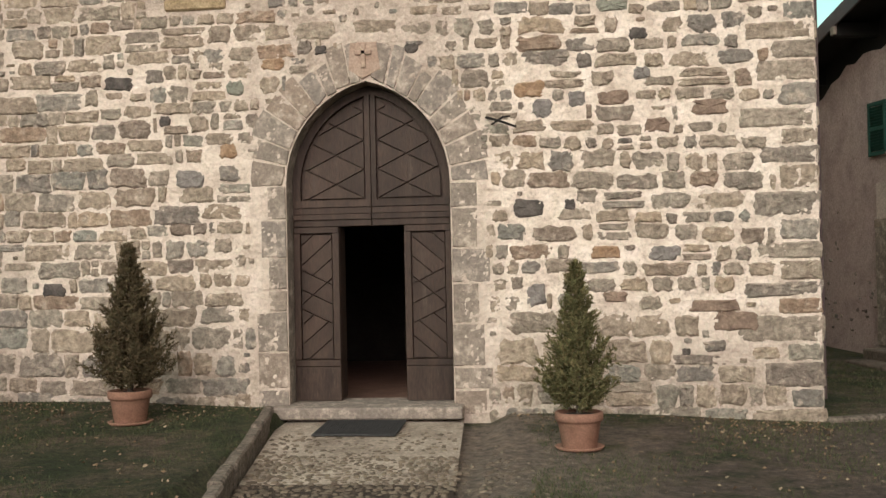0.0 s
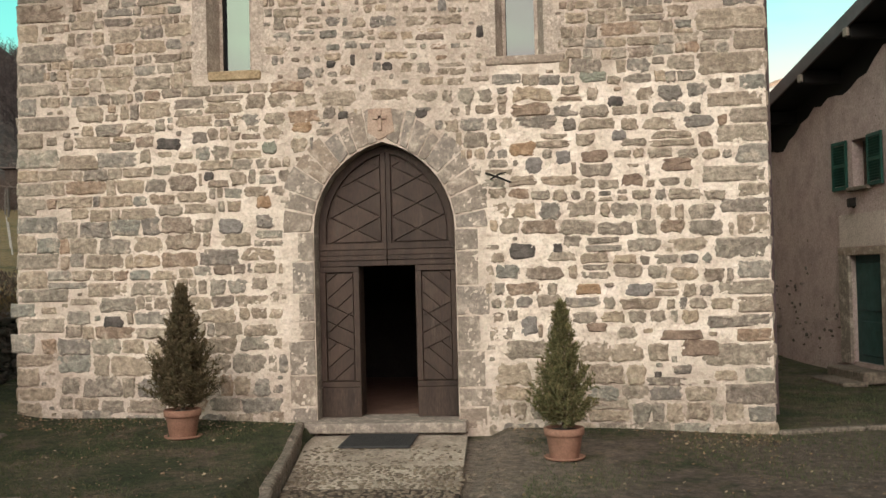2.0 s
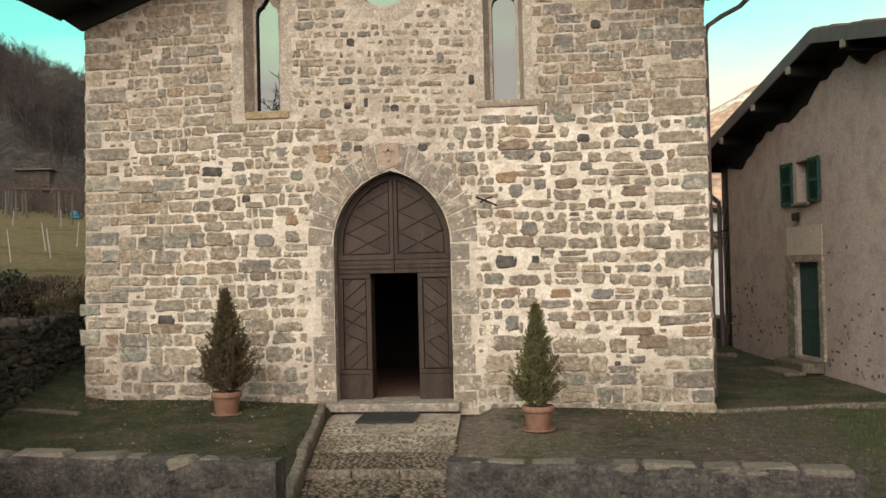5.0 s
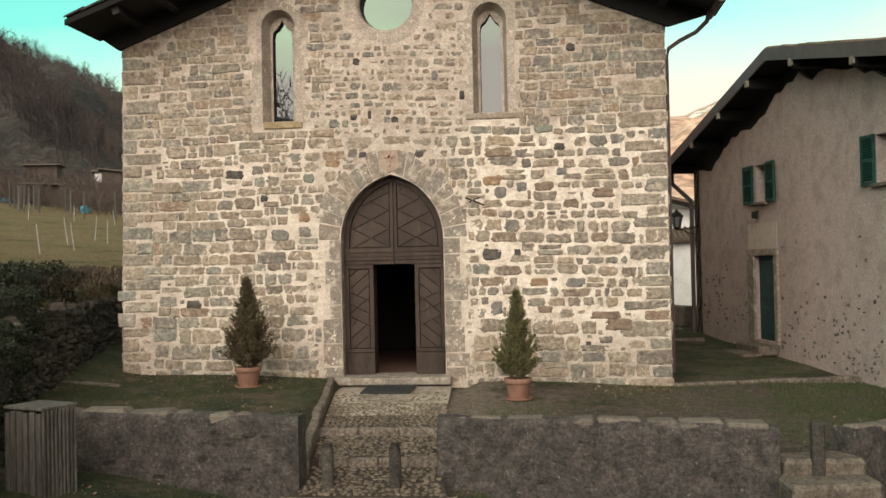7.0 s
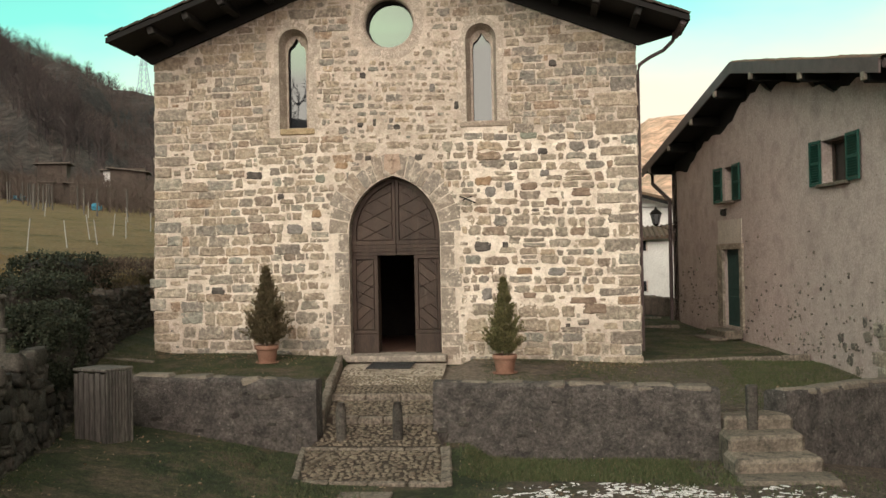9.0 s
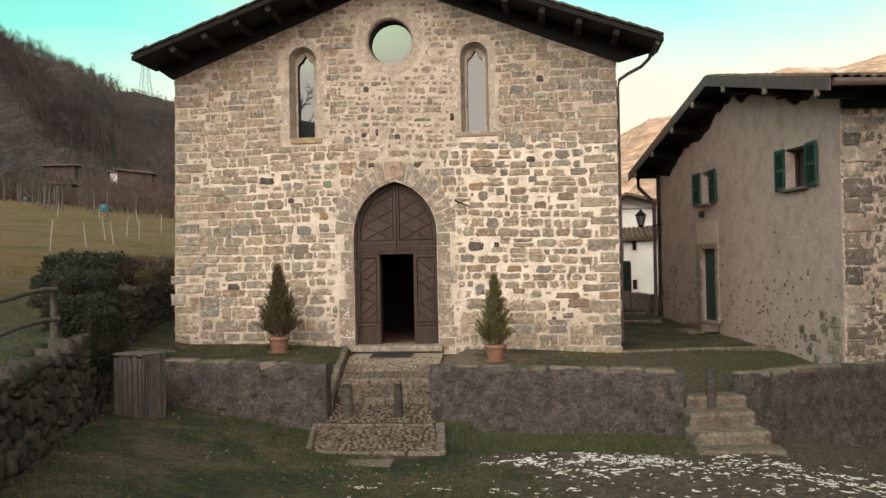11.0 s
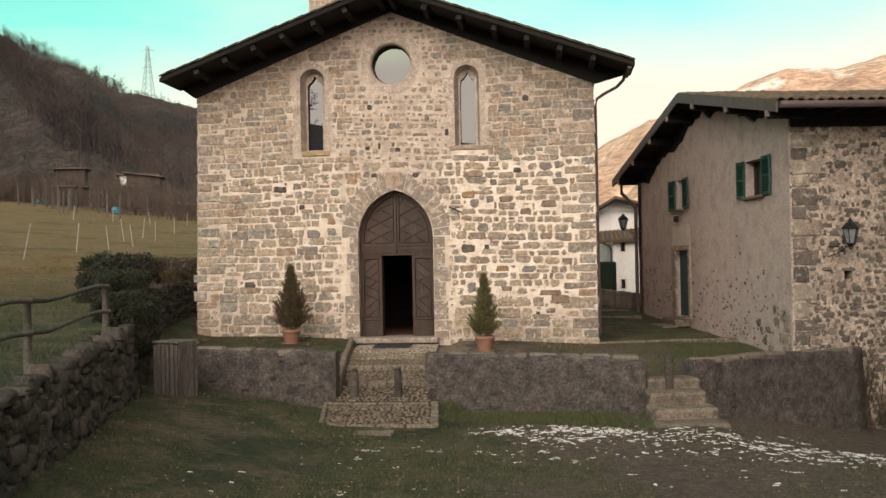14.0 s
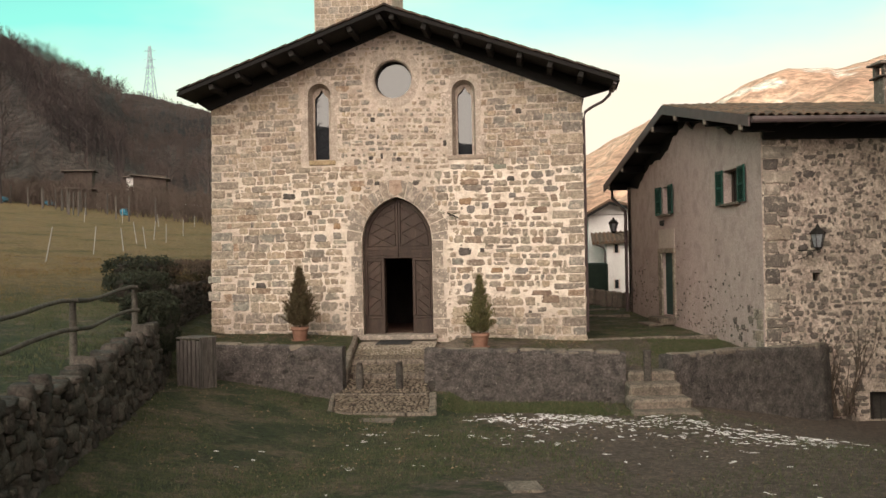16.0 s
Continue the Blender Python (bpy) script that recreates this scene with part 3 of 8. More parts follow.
def shrink(pl, g):
    """Moves the sides of a convex polygon inwards by g."""
    s = 1 if area(pl) > 0 else -1
    big = pl
    for k in range(len(pl)):
        a, b = pl[k], pl[(k + 1) % len(pl)]
        dx, dz = b[0] - a[0], b[1] - a[1]
        ln = math.hypot(dx, dz)
        if ln < 1e-6:
            continue
        nx, nz = -dz / ln * s, dx / ln * s
        px, pz = a[0] + nx * g, a[1] + nz * g
        res = []
        sd = [(q[0] - px) * nx + (q[1] - pz) * nz for q in big]
        for i in range(len(big)):
            p, q, sa, sb = big[i], big[(i + 1) % len(big)], sd[i], sd[(i + 1) % len(big)]
            if sa >= 0:
                res.append(p)
            if sa * sb < 0:
                f = sa / (sa - sb)
                res.append((p[0] + f * (q[0] - p[0]), p[1] + f * (q[1] - p[1])))
        big = res
        if len(big) < 3:
            return None
    return big


def stone_lists(outline, proud, rng, dish=0.82, back=0.03):
    """Vertices and faces of one wall stone: outline of (x, z) centred on 0, its face towards -y."""
    n = len(outline)
    v, f = [], []
    for s, y in ((1.0, back), (0.985, -0.25 * proud), (dish, -proud)):
        for x, z in outline:
            v.append((x * s + rng.uniform(-0.004, 0.004), y + (rng.uniform(-0.3, 0.3) * proud if y < 0 else 0), z * s + rng.uniform(-0.004, 0.004)))
    for r in (0, 1):
        for k in range(n):
            a, b = r * n + k, r * n + (k + 1) % n
            f.append((a, b, b + n, a + n))
    v.append((rng.uniform(-0.01, 0.01), -proud * rng.uniform(0.9, 1.25), rng.uniform(-0.01, 0.01)))
    for k in range(n):
        f.append((2 * n + k, 2 * n + (k + 1) % n, 3 * n))
    return v, f


def stone_outline(w, h, rng, sq=4.0, rough=0.10, n=10):
    """An uneven, roughly squared outline of a stone, w by h; a high sq keeps its corners."""
    m = min(w, h)
    lean = rng.uniform(-0.5, 0.5) * rough * m
    taper = 1 - rng.uniform(0, 1.6) * rough
    if rng.random() < 0.5:
        taper = 1 / taper
    pts = []
    corners = [(-0.5, 0.5), (0.5, 0.5), (0.5, -0.5), (-0.5, -0.5)]
    for i, (cx, cz) in enumerate(corners):
        nx, nz = corners[(i + 1) % 4]
        px, pz = corners[i - 1]
        c1, c2 = m * rng.uniform(0.35, 1.25) / sq, m * rng.uniform(0.35, 1.25) / sq
        pts.append((cx * w + math.copysign(c1, px - cx) * (px != cx), cz * h + math.copysign(c1, pz - cz) * (pz != cz)))
        pts.append((cx * w + math.copysign(c2, nx - cx) * (nx != cx), cz * h + math.copysign(c2, nz - cz) * (nz != cz)))
        k = (4 if w > 1.5 * h else 3) if i % 2 == 0 else 2
        for q in range(k):
            f = (q + 1) / (k + 1) + rng.uniform(-0.08, 0.08)
            pts.append(((cx + (nx - cx) * f) * w, (cz + (nz - cz) * f) * h))
    out = []
    for x, z in pts:
        sc = 1 + (taper - 1) * (z / h + 0.5) if taper <= 1 else 1 + (1 / taper - 1) * (0.5 - z / h)
        out.append((x * sc + lean * z / h + rng.uniform(-1, 1) * rough * m * 0.55, z + rng.uniform(-1, 1) * rough * m * 0.55))
    return out


# ---- the lie of the land ----
DRY_Y = [-40, -24, -16.5, -12.0, -8.3, -5.2, -3.0, 2.0, 9.0, 40.0]
DRY_X = [3.2, 0.2, -1.5, -2.42, -3.25, -4.2, -5.3, -6.2, -6.8, -8.0]
WALL_X = [-60.0, -0.2, 1.4, 5.5, 6.4, 9.9, 10.1, 60.0]
WALL_Y = [-6.02, -5.98, -5.55, -5.55, -5.35, -3.05, -1.7, 7.0]
PATH_Y = [-7.6, -6.3, -5.32, -5.30, -4.02, -4.0, -1.1, 0.4]
PATH_Z = [-0.93, -0.73, -0.52, -0.43, -0.36, -0.27, -0.17, -0.12]


def smooth01(t):
    t = np.clip(t, 0, 1)
    return t * t * (3 - 2 * t)


def land(x, y):
    """The ground's height: court below, terrace above, meadow uphill."""
    x, y = np.asarray(x, float), np.asarray(y, float)
    up = -0.05 - 0.03 * np.clip(x, -6.5, 9) + 0.08 * np.clip(y, -1.6, 0) + 0.025 * np.clip(y + 1.6, -5, 0) + 0.022 * np.clip(y, 0, 14) + 0.03 * np.clip(-x - 4.6, 0, 2) * np.clip(y + 4, 0, 5)
    low = -0.96 + 0.17 * np.clip(0.2 - x, 0, 3.2) - 0.014 * np.clip(x, 0, 8) - 0.20 * np.clip(x - 6.4, 0, 4.5) * smooth01((y + 12) / 7) + 0.012 * np.clip(-9 - y, 0, 12)
    lo_hi = smooth01((y - np.interp(x, WALL_X, WALL_Y) - 0.12) / 0.16)
    z = low * (1 - lo_hi) + up * lo_hi
    mead = 1.05 + 0.085 * np.clip(-x - 4, -4, 60) + 0.055 * np.clip(y + 4, -12, 90)
    side = smooth01((np.interp(y, DRY_Y, DRY_X) - 0.18 - x) / 0.2)
    z = z * (1 - side) + mead * side
    in_path = smooth01((x + 0.95) / 0.1) * smooth01((1.5 - x) / 0.1) * smooth01((y + 7.5) / 0.1) * smooth01((0.2 - y) / 0.1)
    lane = np.interp(y, PATH_Y, PATH_Z) - 0.07
    z = z * (1 - in_path) + np.minimum(z, lane) * in_path
    apron = smooth01((x + 0.85) / 0.5) * smooth01((2.3 - x) / 0.5) * smooth01((y + 8.3) / 0.7) * (1 - lo_hi)
    z = z + np.maximum(np.minimum(np.interp(y, PATH_Y, PATH_Z), -0.76) - 0.025 - z, 0) * apron * (1 - in_path)
    nave = smooth01((x + 4.8) / 0.2) * smooth01((4.7 - x) / 0.2) * smooth01((y - 0.1) / 0.2) * smooth01((16 - y) / 0.2)
    z = z - 0.8 * nave
    z = z + 0.018 * np.sin(1.7 * x + 0.6 * y) * np.sin(1.3 * y - 0.4 * x)
    return z


def land1(x, y):
    return float(land(x, y))


def graded(a, b, step, reach, grow=1.22):
    mid = list(np.arange(a, b + step, step))
    lo, hi, s = [], [], step
    while (hi[-1] if hi else b) < reach:
        s *= grow
        hi.append((hi[-1] if hi else b) + s)
        lo.append((lo[-1] if lo else a) - s)
    return np.array(lo[::-1] + mid + hi)


gx, gy = graded(-9, 13, 0.11, 2500), graded(-26, 9, 0.11, 2500)
GX, GY = np.meshgrid(gx, gy)
GZ = land(GX, GY)
_nx, _ny = len(gx), len(gy)
_idx = np.arange(_nx * _ny).reshape(_ny, _nx)
_quads = np.stack([_idx[:-1, :-1], _idx[:-1, 1:], _idx[1:, 1:], _idx[1:, :-1]], -1).reshape(-1, 4)
ground = from_lists("ground", np.stack([GX, GY, GZ], -1).reshape(-1, 3).tolist(), _quads.tolist(), M_GROUND, smooth=True)
tagged(ground, "short winter grass with bare earth, sloping up to a meadow", "ground", kind="structure")

# ---- the church ----
church = thing("church", (0, 0, -0.1), "small rubble stone church with gabled front and dark eaves", "church")
DOOR_L, DOOR_R, SPRING, APEX = -0.895, 0.945, 2.44, 3.585
DCX, DHW = 0.5 * (DOOR_L + DOOR_R), 0.5 * (DOOR_R - DOOR_L)
ARCH_R = (DHW ** 2 + (APEX - SPRING) ** 2) / (2 * DHW)


def arch_side(off=0.0, n=9, side=1):
    """Points of one half of the pointed arch, from the spring up, offset outwards."""
    r = ARCH_R + off
    end = math.acos((ARCH_R - DHW) / r)
    return [(DCX + side * (DHW - ARCH_R + r * math.cos(a)), SPRING + r * math.sin(a)) for a in (end * k / n for k in range(n + 1))]


def portal(off=0.0, foot=-0.6, n=9):
    right, left = arch_side(off, n, 1), arch_side(off, n, -1)
    return [(DOOR_R + off, foot)] + right + left[::-1][1:] + [(DOOR_L - off, foot)]


def round_head(cx, hw, sill, spring, n=12, scale=1.0):
    return [(cx - hw, sill), (cx + hw, sill)] + [(cx + hw * math.cos(a), spring + hw * scale * math.sin(a)) for a in (math.pi * k / n for k in range(n + 1))]


LANCETS = [(-1.97, 0.305, 4.57, 6.31), (1.835, 0.305, 4.60, 6.27)]
ROSE = (-0.01, 6.66, 0.52)


def circle(cx, cz, r, n=32, start=0.0):
    return [(cx + r * math.cos(start + k * math.tau / n), cz + r * math.sin(start + k * math.tau / n)) for k in range(n)]


bm = bmesh.new()
plate_with_holes(bm, [(-4.985, -0.7), (DOOR_L, -0.7)] + portal()[::-1][1:-1] + [(DOOR_R, -0.7), (4.865, -0.7), (4.87, 6.12), (0.0, 8.0), (-4.88, 6.10)],
                 [round_head(*l) for l in LANCETS] + [circle(*ROSE)], 0.0, 0.75)
facade = part("facade_wall", bm, M_MORTAR, church, "cream lime mortar wall face")

bm = bmesh.new()
for x in (-4.6, 4.5):
    box(bm, (x, 8.4, 2.65), (0.6, 15.2, 6.7))
box(bm, (0, 16.3, 3.4), (9.7, 0.6, 8.2))
part("nave_shell", bm, M_MORTAR, church)
bm = bmesh.new()
box(bm, (0, 8.2, -0.35), (8.6, 15.5, 0.6))
part("nave_floor", bm, M_INFLOOR, church, "terracotta floor")
# dark panel behind the open door stands for the unlit nave
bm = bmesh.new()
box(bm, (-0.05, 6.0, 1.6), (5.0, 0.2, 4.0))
part("inner_dark_backing", bm, M_INNER, church, "dark backing for the unlit inside")

# bell tower behind the roof
bm = bmesh.new()
box(bm, (-2.55, 9.3, 6.5), (2.7, 2.7, 13.0), bevel=0.03)
tower = part("bell_tower", bm, M_MORTAR, church, "rubble stone bell tower")

# roof: two slopes, purlins, boards, tiles along the verge
RIDGE = 8.24
EAVES = {-1: (-5.36, 6.28), 1: (5.76, 6.24)}
ROOF_Y0, ROOF_Y1 = -1.30, 16.8
for side, (ex, ez) in EAVES.items():
    bm = bmesh.new()
    bx, bz = side * 5.02, RIDGE + (ez - RIDGE) * side * 5.02 / ex
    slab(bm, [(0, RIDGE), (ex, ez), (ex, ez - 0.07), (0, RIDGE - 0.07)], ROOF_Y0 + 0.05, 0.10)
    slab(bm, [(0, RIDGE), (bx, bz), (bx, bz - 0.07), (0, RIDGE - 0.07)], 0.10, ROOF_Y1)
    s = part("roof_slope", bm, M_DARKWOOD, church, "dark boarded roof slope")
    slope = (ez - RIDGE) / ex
    # added dark filler, shaped to the dark band the camera sees under the roof
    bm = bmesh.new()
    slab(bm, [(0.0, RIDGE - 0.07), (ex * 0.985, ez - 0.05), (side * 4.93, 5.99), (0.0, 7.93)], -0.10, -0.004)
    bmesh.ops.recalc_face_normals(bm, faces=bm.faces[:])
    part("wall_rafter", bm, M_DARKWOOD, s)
    rr = random.Random(5 + side)
    for f in (0.03, 0.17, 0.31, 0.45, 0.58, 0.71, 0.84):
        bm = bmesh.new()
        x = ex * f
        z = RIDGE + slope * x - 0.07
        m = Matrix.Translation((x, 0, z - 0.085)) @ Matrix.Rotation(-math.atan(slope), 4, "Y")
        box(bm, (0, 0.5 * (ROOF_Y0 + 0.18 + 0.6), 0), (0.14, 0.6 - ROOF_Y0 - 0.18 + rr.uniform(-0.05, 0.05), 0.17), m, bevel=0.012)
        part("purlin", bm, M_DARKWOOD, s)
        bm = bmesh.new()
        box(bm, (0, ROOF_Y0 + 0.12, 0), (0.125, 0.05, 0.15), m, bevel=0.01)
        part("beam_end", bm, M_BEAMEND, s, "weathered beam end")
    bm = bmesh.new()
    slab(bm, [(0, RIDGE + 0.015), (ex, ez + 0.015), (ex, ez - 0.085), (0, RIDGE - 0.085)], ROOF_Y0, ROOF_Y0 + 0.045)
    part("verge_board", bm, M_DARKWOOD, s)
    # tiles along the verge, hump up
    n = 17
    ln = math.hypot(ex, ez - RIDGE)
    for i in range(n):
        for j in range(2):
            vs, fs = [], []
            for a in range(7):
                t = math.pi * a / 6
                for yy, lift in ((0.0, 0.0), (1.0, 0.02)):
                    along = yy * ln / n * 1.12
                    vs.append((along, -0.085 * math.cos(t) + 0.0, 0.06 * math.sin(t) + lift))
            for a in range(6):
                fs.append((2 * a, 2 * a + 1, 2 * a + 3, 2 * a + 2))
            mm = Matrix.Translation((ex * (1 - i / n), ROOF_Y0 + 0.06 + 0.20 * j, ez + (RIDGE - ez) * (1 - (1 - i / n)) + 0.025 + rr.uniform(0, 0.012)))
            d = Vector((-ex, 0, RIDGE - ez)).normalized()
            up = Vector((-d.z, 0, d.x)) if d.x > 0 else Vector((d.z, 0, -d.x))
            rot = Matrix((d, Vector((0, 1, 0)), up)).transposed().to_4x4()
            from_lists("roof_tile", [tuple(mm @ rot @ Vector(v)) for v in vs], fs, M_VERGETILE, s)
bm = bmesh.new()
tube(bm, [(5.66, -1.2, 6.17), (5.66, 0.1, 6.17)], [0.06, 0.06], 8)
part("gutter", bm, M_GUTTER, church, "brown gutter")
bm = bmesh.new()
tube(bm, [(5.60, -0.3, 6.17), (5.58, -0.12, 6.04), (5.42, 0.05, 5.90), (5.15, 0.15, 5.78), (4.96, 0.2, 5.66), (4.92, 0.22, 5.45), (4.92, 0.22, 0.0)], [0.038] * 7, 8)
part("downpipe", bm, M_GUTTER, church, "brown downpipe")

# ---- portal stones ----
rs = random.Random(11)


def dressed(poly, y_front, mat=None, name="portal_stone"):
    """A dressed block of the portal, from its face outline."""
    sp = shrink([(x + rs.uniform(-0.008, 0.008), z + rs.uniform(-0.008, 0.008)) for x, z in poly], 0.009)
    if not sp:
        return
    bm = bmesh.new()
    cx, cz = sum(p[0] for p in sp) / len(sp), sum(p[1] for p in sp) / len(sp)
    a = [(x, 0.06, z) for x, z in sp]
    b = [(x, y_front + 0.012, z) for x, z in sp]
    c = [(cx + (x - cx) * 0.955, y_front + rs.uniform(-0.004, 0.004), cz + (z - cz) * 0.955) for x, z in sp]
    r = loft(bm, [a, b, c])
    bm.faces.new(r[-1])
    bmesh.ops.recalc_face_normals(bm, faces=bm.faces[:])
    part(name, bm, mat or M_ASHLAR, facade)


VOUSS_OUT = 0.40
for side in (-1, 1):
    inner, outer = arch_side(0.004, 28, side), arch_side(VOUSS_OUT, 28, side)
    cuts = [0, 4, 7, 11, 14, 17, 20, 22, 25, 27] if side < 0 else [0, 3, 7, 10, 13, 17, 19, 22, 24, 27]
    for a, b in zip(cuts, cuts[1:]):
        k = rs.uniform(0.85, 1.30)
        lim = lambda i: (inner[i][0] + (outer[i][0] - inner[i][0]) * k, inner[i][1] + (outer[i][1] - inner[i][1]) * k)
        pl = [inner[i] for i in range(a, b + 1)] + [lim(i) for i in range(b, a - 1, -1)]
        if area(pl) < 0:
            pl = pl[::-1]
        dressed(pl, -0.018)
    z = -0.12
    edge = DOOR_L if side < 0 else DOOR_R
    while z < SPRING - 0.05:
        h = min(rs.uniform(0.20, 0.50), SPRING - z)
        if SPRING - z - h < 0.15:
            h = SPRING - z
        w = rs.choice((0.22, 0.3, 0.36, 0.44, 0.52))
        x0, x1 = sorted((edge + side * 0.004, edge + side * w))
        dressed([(x0, z), (x1, z), (x1, z + h), (x0, z + h)], -0.016)
        z += h
dressed([(0.0, 3.6), (0.21, 3.7), (0.17, 4.03), (-0.15, 4.03), (-0.17, 3.7)], -0.022, M_PINK, "keystone")
bm = bmesh.new()
box(bm, (0.01, -0.03, 3.86), (0.055, 0.03, 0.27), bevel=0.008)
box(bm, (0.01, -0.03, 3.90), (0.19, 0.03, 0.055), bevel=0.008)
part("carved_cross", bm, M_PINK, facade, "carved stone cross")

# dressed inner faces of the opening
bm = bmesh.new()
loft(bm, [[(x, -0.010, z) for x, z in portal(-0.004, -0.02, 14)], [(x, 0.26, z) for x, z in portal(-0.006, -0.02, 14)]], False)
bmesh.ops.recalc_face_normals(bm, faces=bm.faces[:])
part("portal_reveal", bm, M_ASHLAR, facade)

# threshold
bm = bmesh.new()
box(bm, (0.0, 0.12, -0.06), (2.12, 0.86, 0.13), bevel=0.015)
threshold = part("threshold", bm, M_ASHLAR, church, "worn stone threshold")

# ---- the door ----
DY = 0.25
door = thing("door_empty", (DCX, DY, 0.0), "", "")
door.name = "portal_door"
hang(door, church)
door["label"] = "dark brown panelled wooden double door, wicket open"
OPEN_L, OPEN_R, OPEN_T = -0.36, 0.39, 1.985


def boards(polys, y, thick, name, parent, mat=M_DOORWOOD, gap=0.006):
    for pl in polys:
        sp = shrink(pl, gap)
        if not sp or abs(area(sp)) < 1e-3:
            continue
        if area(sp) > 0:
            sp = sp[::-1]
        bm = bmesh.new()
        cx, cz = sum(p[0] for p in sp) / len(sp), sum(p[1] for p in sp) / len(sp)
        r = loft(bm, [[(x, y + thick, z) for x, z in sp], [(x, y + 0.004, z) for x, z in sp], [(cx + (x - cx) * 0.985, y, cz + (z - cz) * 0.985) for x, z in sp]])
        bm.faces.new(r[-1])
        bmesh.ops.recalc_face_normals(bm, faces=bm.faces[:])
        part(name, bm, mat, parent)


bm = bmesh.new()
slab(bm, [p for p in portal(-0.01, OPEN_T)][::-1], DY + 0.05, DY + 0.10)
slab(bm, [(DOOR_L + 0.01, 0.0), (OPEN_L, 0.0), (OPEN_L, OPEN_T), (DOOR_L + 0.01, OPEN_T)], DY + 0.05, DY + 0.10)
slab(bm, [(OPEN_R, 0.0), (DOOR_R - 0.01, 0.0), (DOOR_R - 0.01, OPEN_T), (OPEN_R, OPEN_T)], DY + 0.05, DY + 0.10)
bmesh.ops.recalc_face_normals(bm, faces=bm.faces[:])
part("door_backing", bm, M_DOORWOOD, door)
# curved head frame
for side in (-1, 1):
    o, i = arch_side(-0.012, 14, side), arch_side(-0.105, 14, side)
    o = [(DCX + side * (DHW - 0.012), 2.2)] + o
    i = [(DCX + side * (DHW - 0.105), 2.2)] + i
    if side < 0:
        o[-1] = (DCX, o[-1][1]); i[-1] = (DCX, i[-1][1])
    bm = bmesh.new()
    quads = [[o[k], o[k + 1], i[k + 1], i[k]] for k in range(len(o) - 1)]
    loops = [[(x, DY + 0.05, z) for x, z in o + i[::-1]], [(x, DY - 0.015, z) for x, z in o + i[::-1]]]
    loft(bm, loops)
    for q in quads:
        bm.faces.new([bm.verts.new((x, DY - 0.015, z)) for x, z in q])
    bmesh.ops.remove_doubles(bm, verts=bm.verts[:], dist=0.0005)
    bmesh.ops.recalc_face_normals(bm, faces=bm.faces[:])
    part("arched_frame", bm, M_DOORWOOD, door)
    # tympanum panel with crossed boards
    head = [p for p in arch_side(-0.125, 14, side)]
    x_in = DCX + side * 0.075
    pl = [(x_in, 2.30), (DCX + side * (DHW - 0.125), 2.30)] + [p for p in head if (p[0] - x_in) * side > 0.01]
    top = max(z for x, z in head if (x - x_in) * side > 0)
    pl.append((x_in, top + 0.02))
    if area(pl) < 0:
        pl = pl[::-1]
    polys = [pl]
    for k in range(5):
        polys = cut(polys, (x_in, 2.30 + 0.33 * k), (side * 0.72, 0.36))
        polys = cut(polys, (x_in, 2.30 + 0.33 * k), (side * 0.72, -0.36))
    boards(polys, DY + 0.012, 0.05, "tympanum_board", door)
    boards([[(DCX + side * 0.004, 2.20), (DCX + side * 0.062, 2.20), (DCX + side * 0.062, APEX - 0.10), (DCX + side * 0.004, APEX - 0.05)]], DY - 0.012, 0.06, "centre_stile", door, gap=0.001)
    # transom rails
    for z0, z1, yy in ((2.205, 2.285, -0.02), (2.13, 2.20, -0.005), (2.065, 2.125, -0.025), (1.99, 2.06, -0.005)):
        xa, xb = sorted((DCX + side * 0.003, DCX + side * (DHW - 0.012)))
        boards([[(xa, z0), (xb, z0), (xb, z1), (xa, z1)]], DY + yy, 0.07, "transom_rail", door, gap=0.001)
    # lower leaf
    xo, xi = (DOOR_L + 0.012, OPEN_L) if side < 0 else (DOOR_R - 0.012, OPEN_R)
    lo, hi = min(xo, xi), max(xo, xi)
    boards([[(lo, 0.01), (hi, 0.01), (hi, 0.40), (lo, 0.40)]], DY - 0.006, 0.06, "kick_board", door, gap=0.001)
    boards([[(lo, 0.405), (hi, 0.405), (hi, 0.475), (lo, 0.475)], [(lo, 1.915), (hi, 1.915), (hi, 1.982), (lo, 1.982)],
            [(lo, 0.48), (lo + 0.075, 0.48), (lo + 0.075, 1.91), (lo, 1.91)], [(hi - 0.075, 0.48), (hi, 0.48), (hi, 1.91), (hi - 0.075, 1.91)]], DY - 0.012, 0.06, "leaf_frame", door, gap=0.001)
    a, b = lo + 0.08, hi - 0.08
    zones = [[(a, 0.485), (b, 0.485), (b, 1.90), (a, 1.90)]]
    up, dn = ((1, 0.85), (1, -0.48)) if side < 0 else ((1, -0.85), (1, 0.48))
    xl = a if side < 0 else b
    zones = cut(zones, (xl, 1.50), dn)
    zones = cut(zones, (xl, 1.06), dn)
    polys = []
    for z in zones:
        zc = sum(p[1] for p in z) / len(z)
        zs = [z]
        if zc > 1.42 or zc < 0.95:
            for k in range(7):
                zs = cut(zs, (xl, 0.42 + 0.225 * k), up)
        else:
            zs = cut(zs, (xl, 1.28), dn)
            zs = cut(zs, (xl, 1.10), up)
        polys += zs
    boards(polys, DY + 0.010, 0.05, "leaf_board", door)
bm = bmesh.new()
for x in (OPEN_L - 0.02, OPEN_R + 0.02):
    box(bm, (x, DY + 0.20, 1.0), (0.045, 0.3, 1.96), bevel=0.004)
part("wicket_edge", bm, M_DOORWOOD, door)

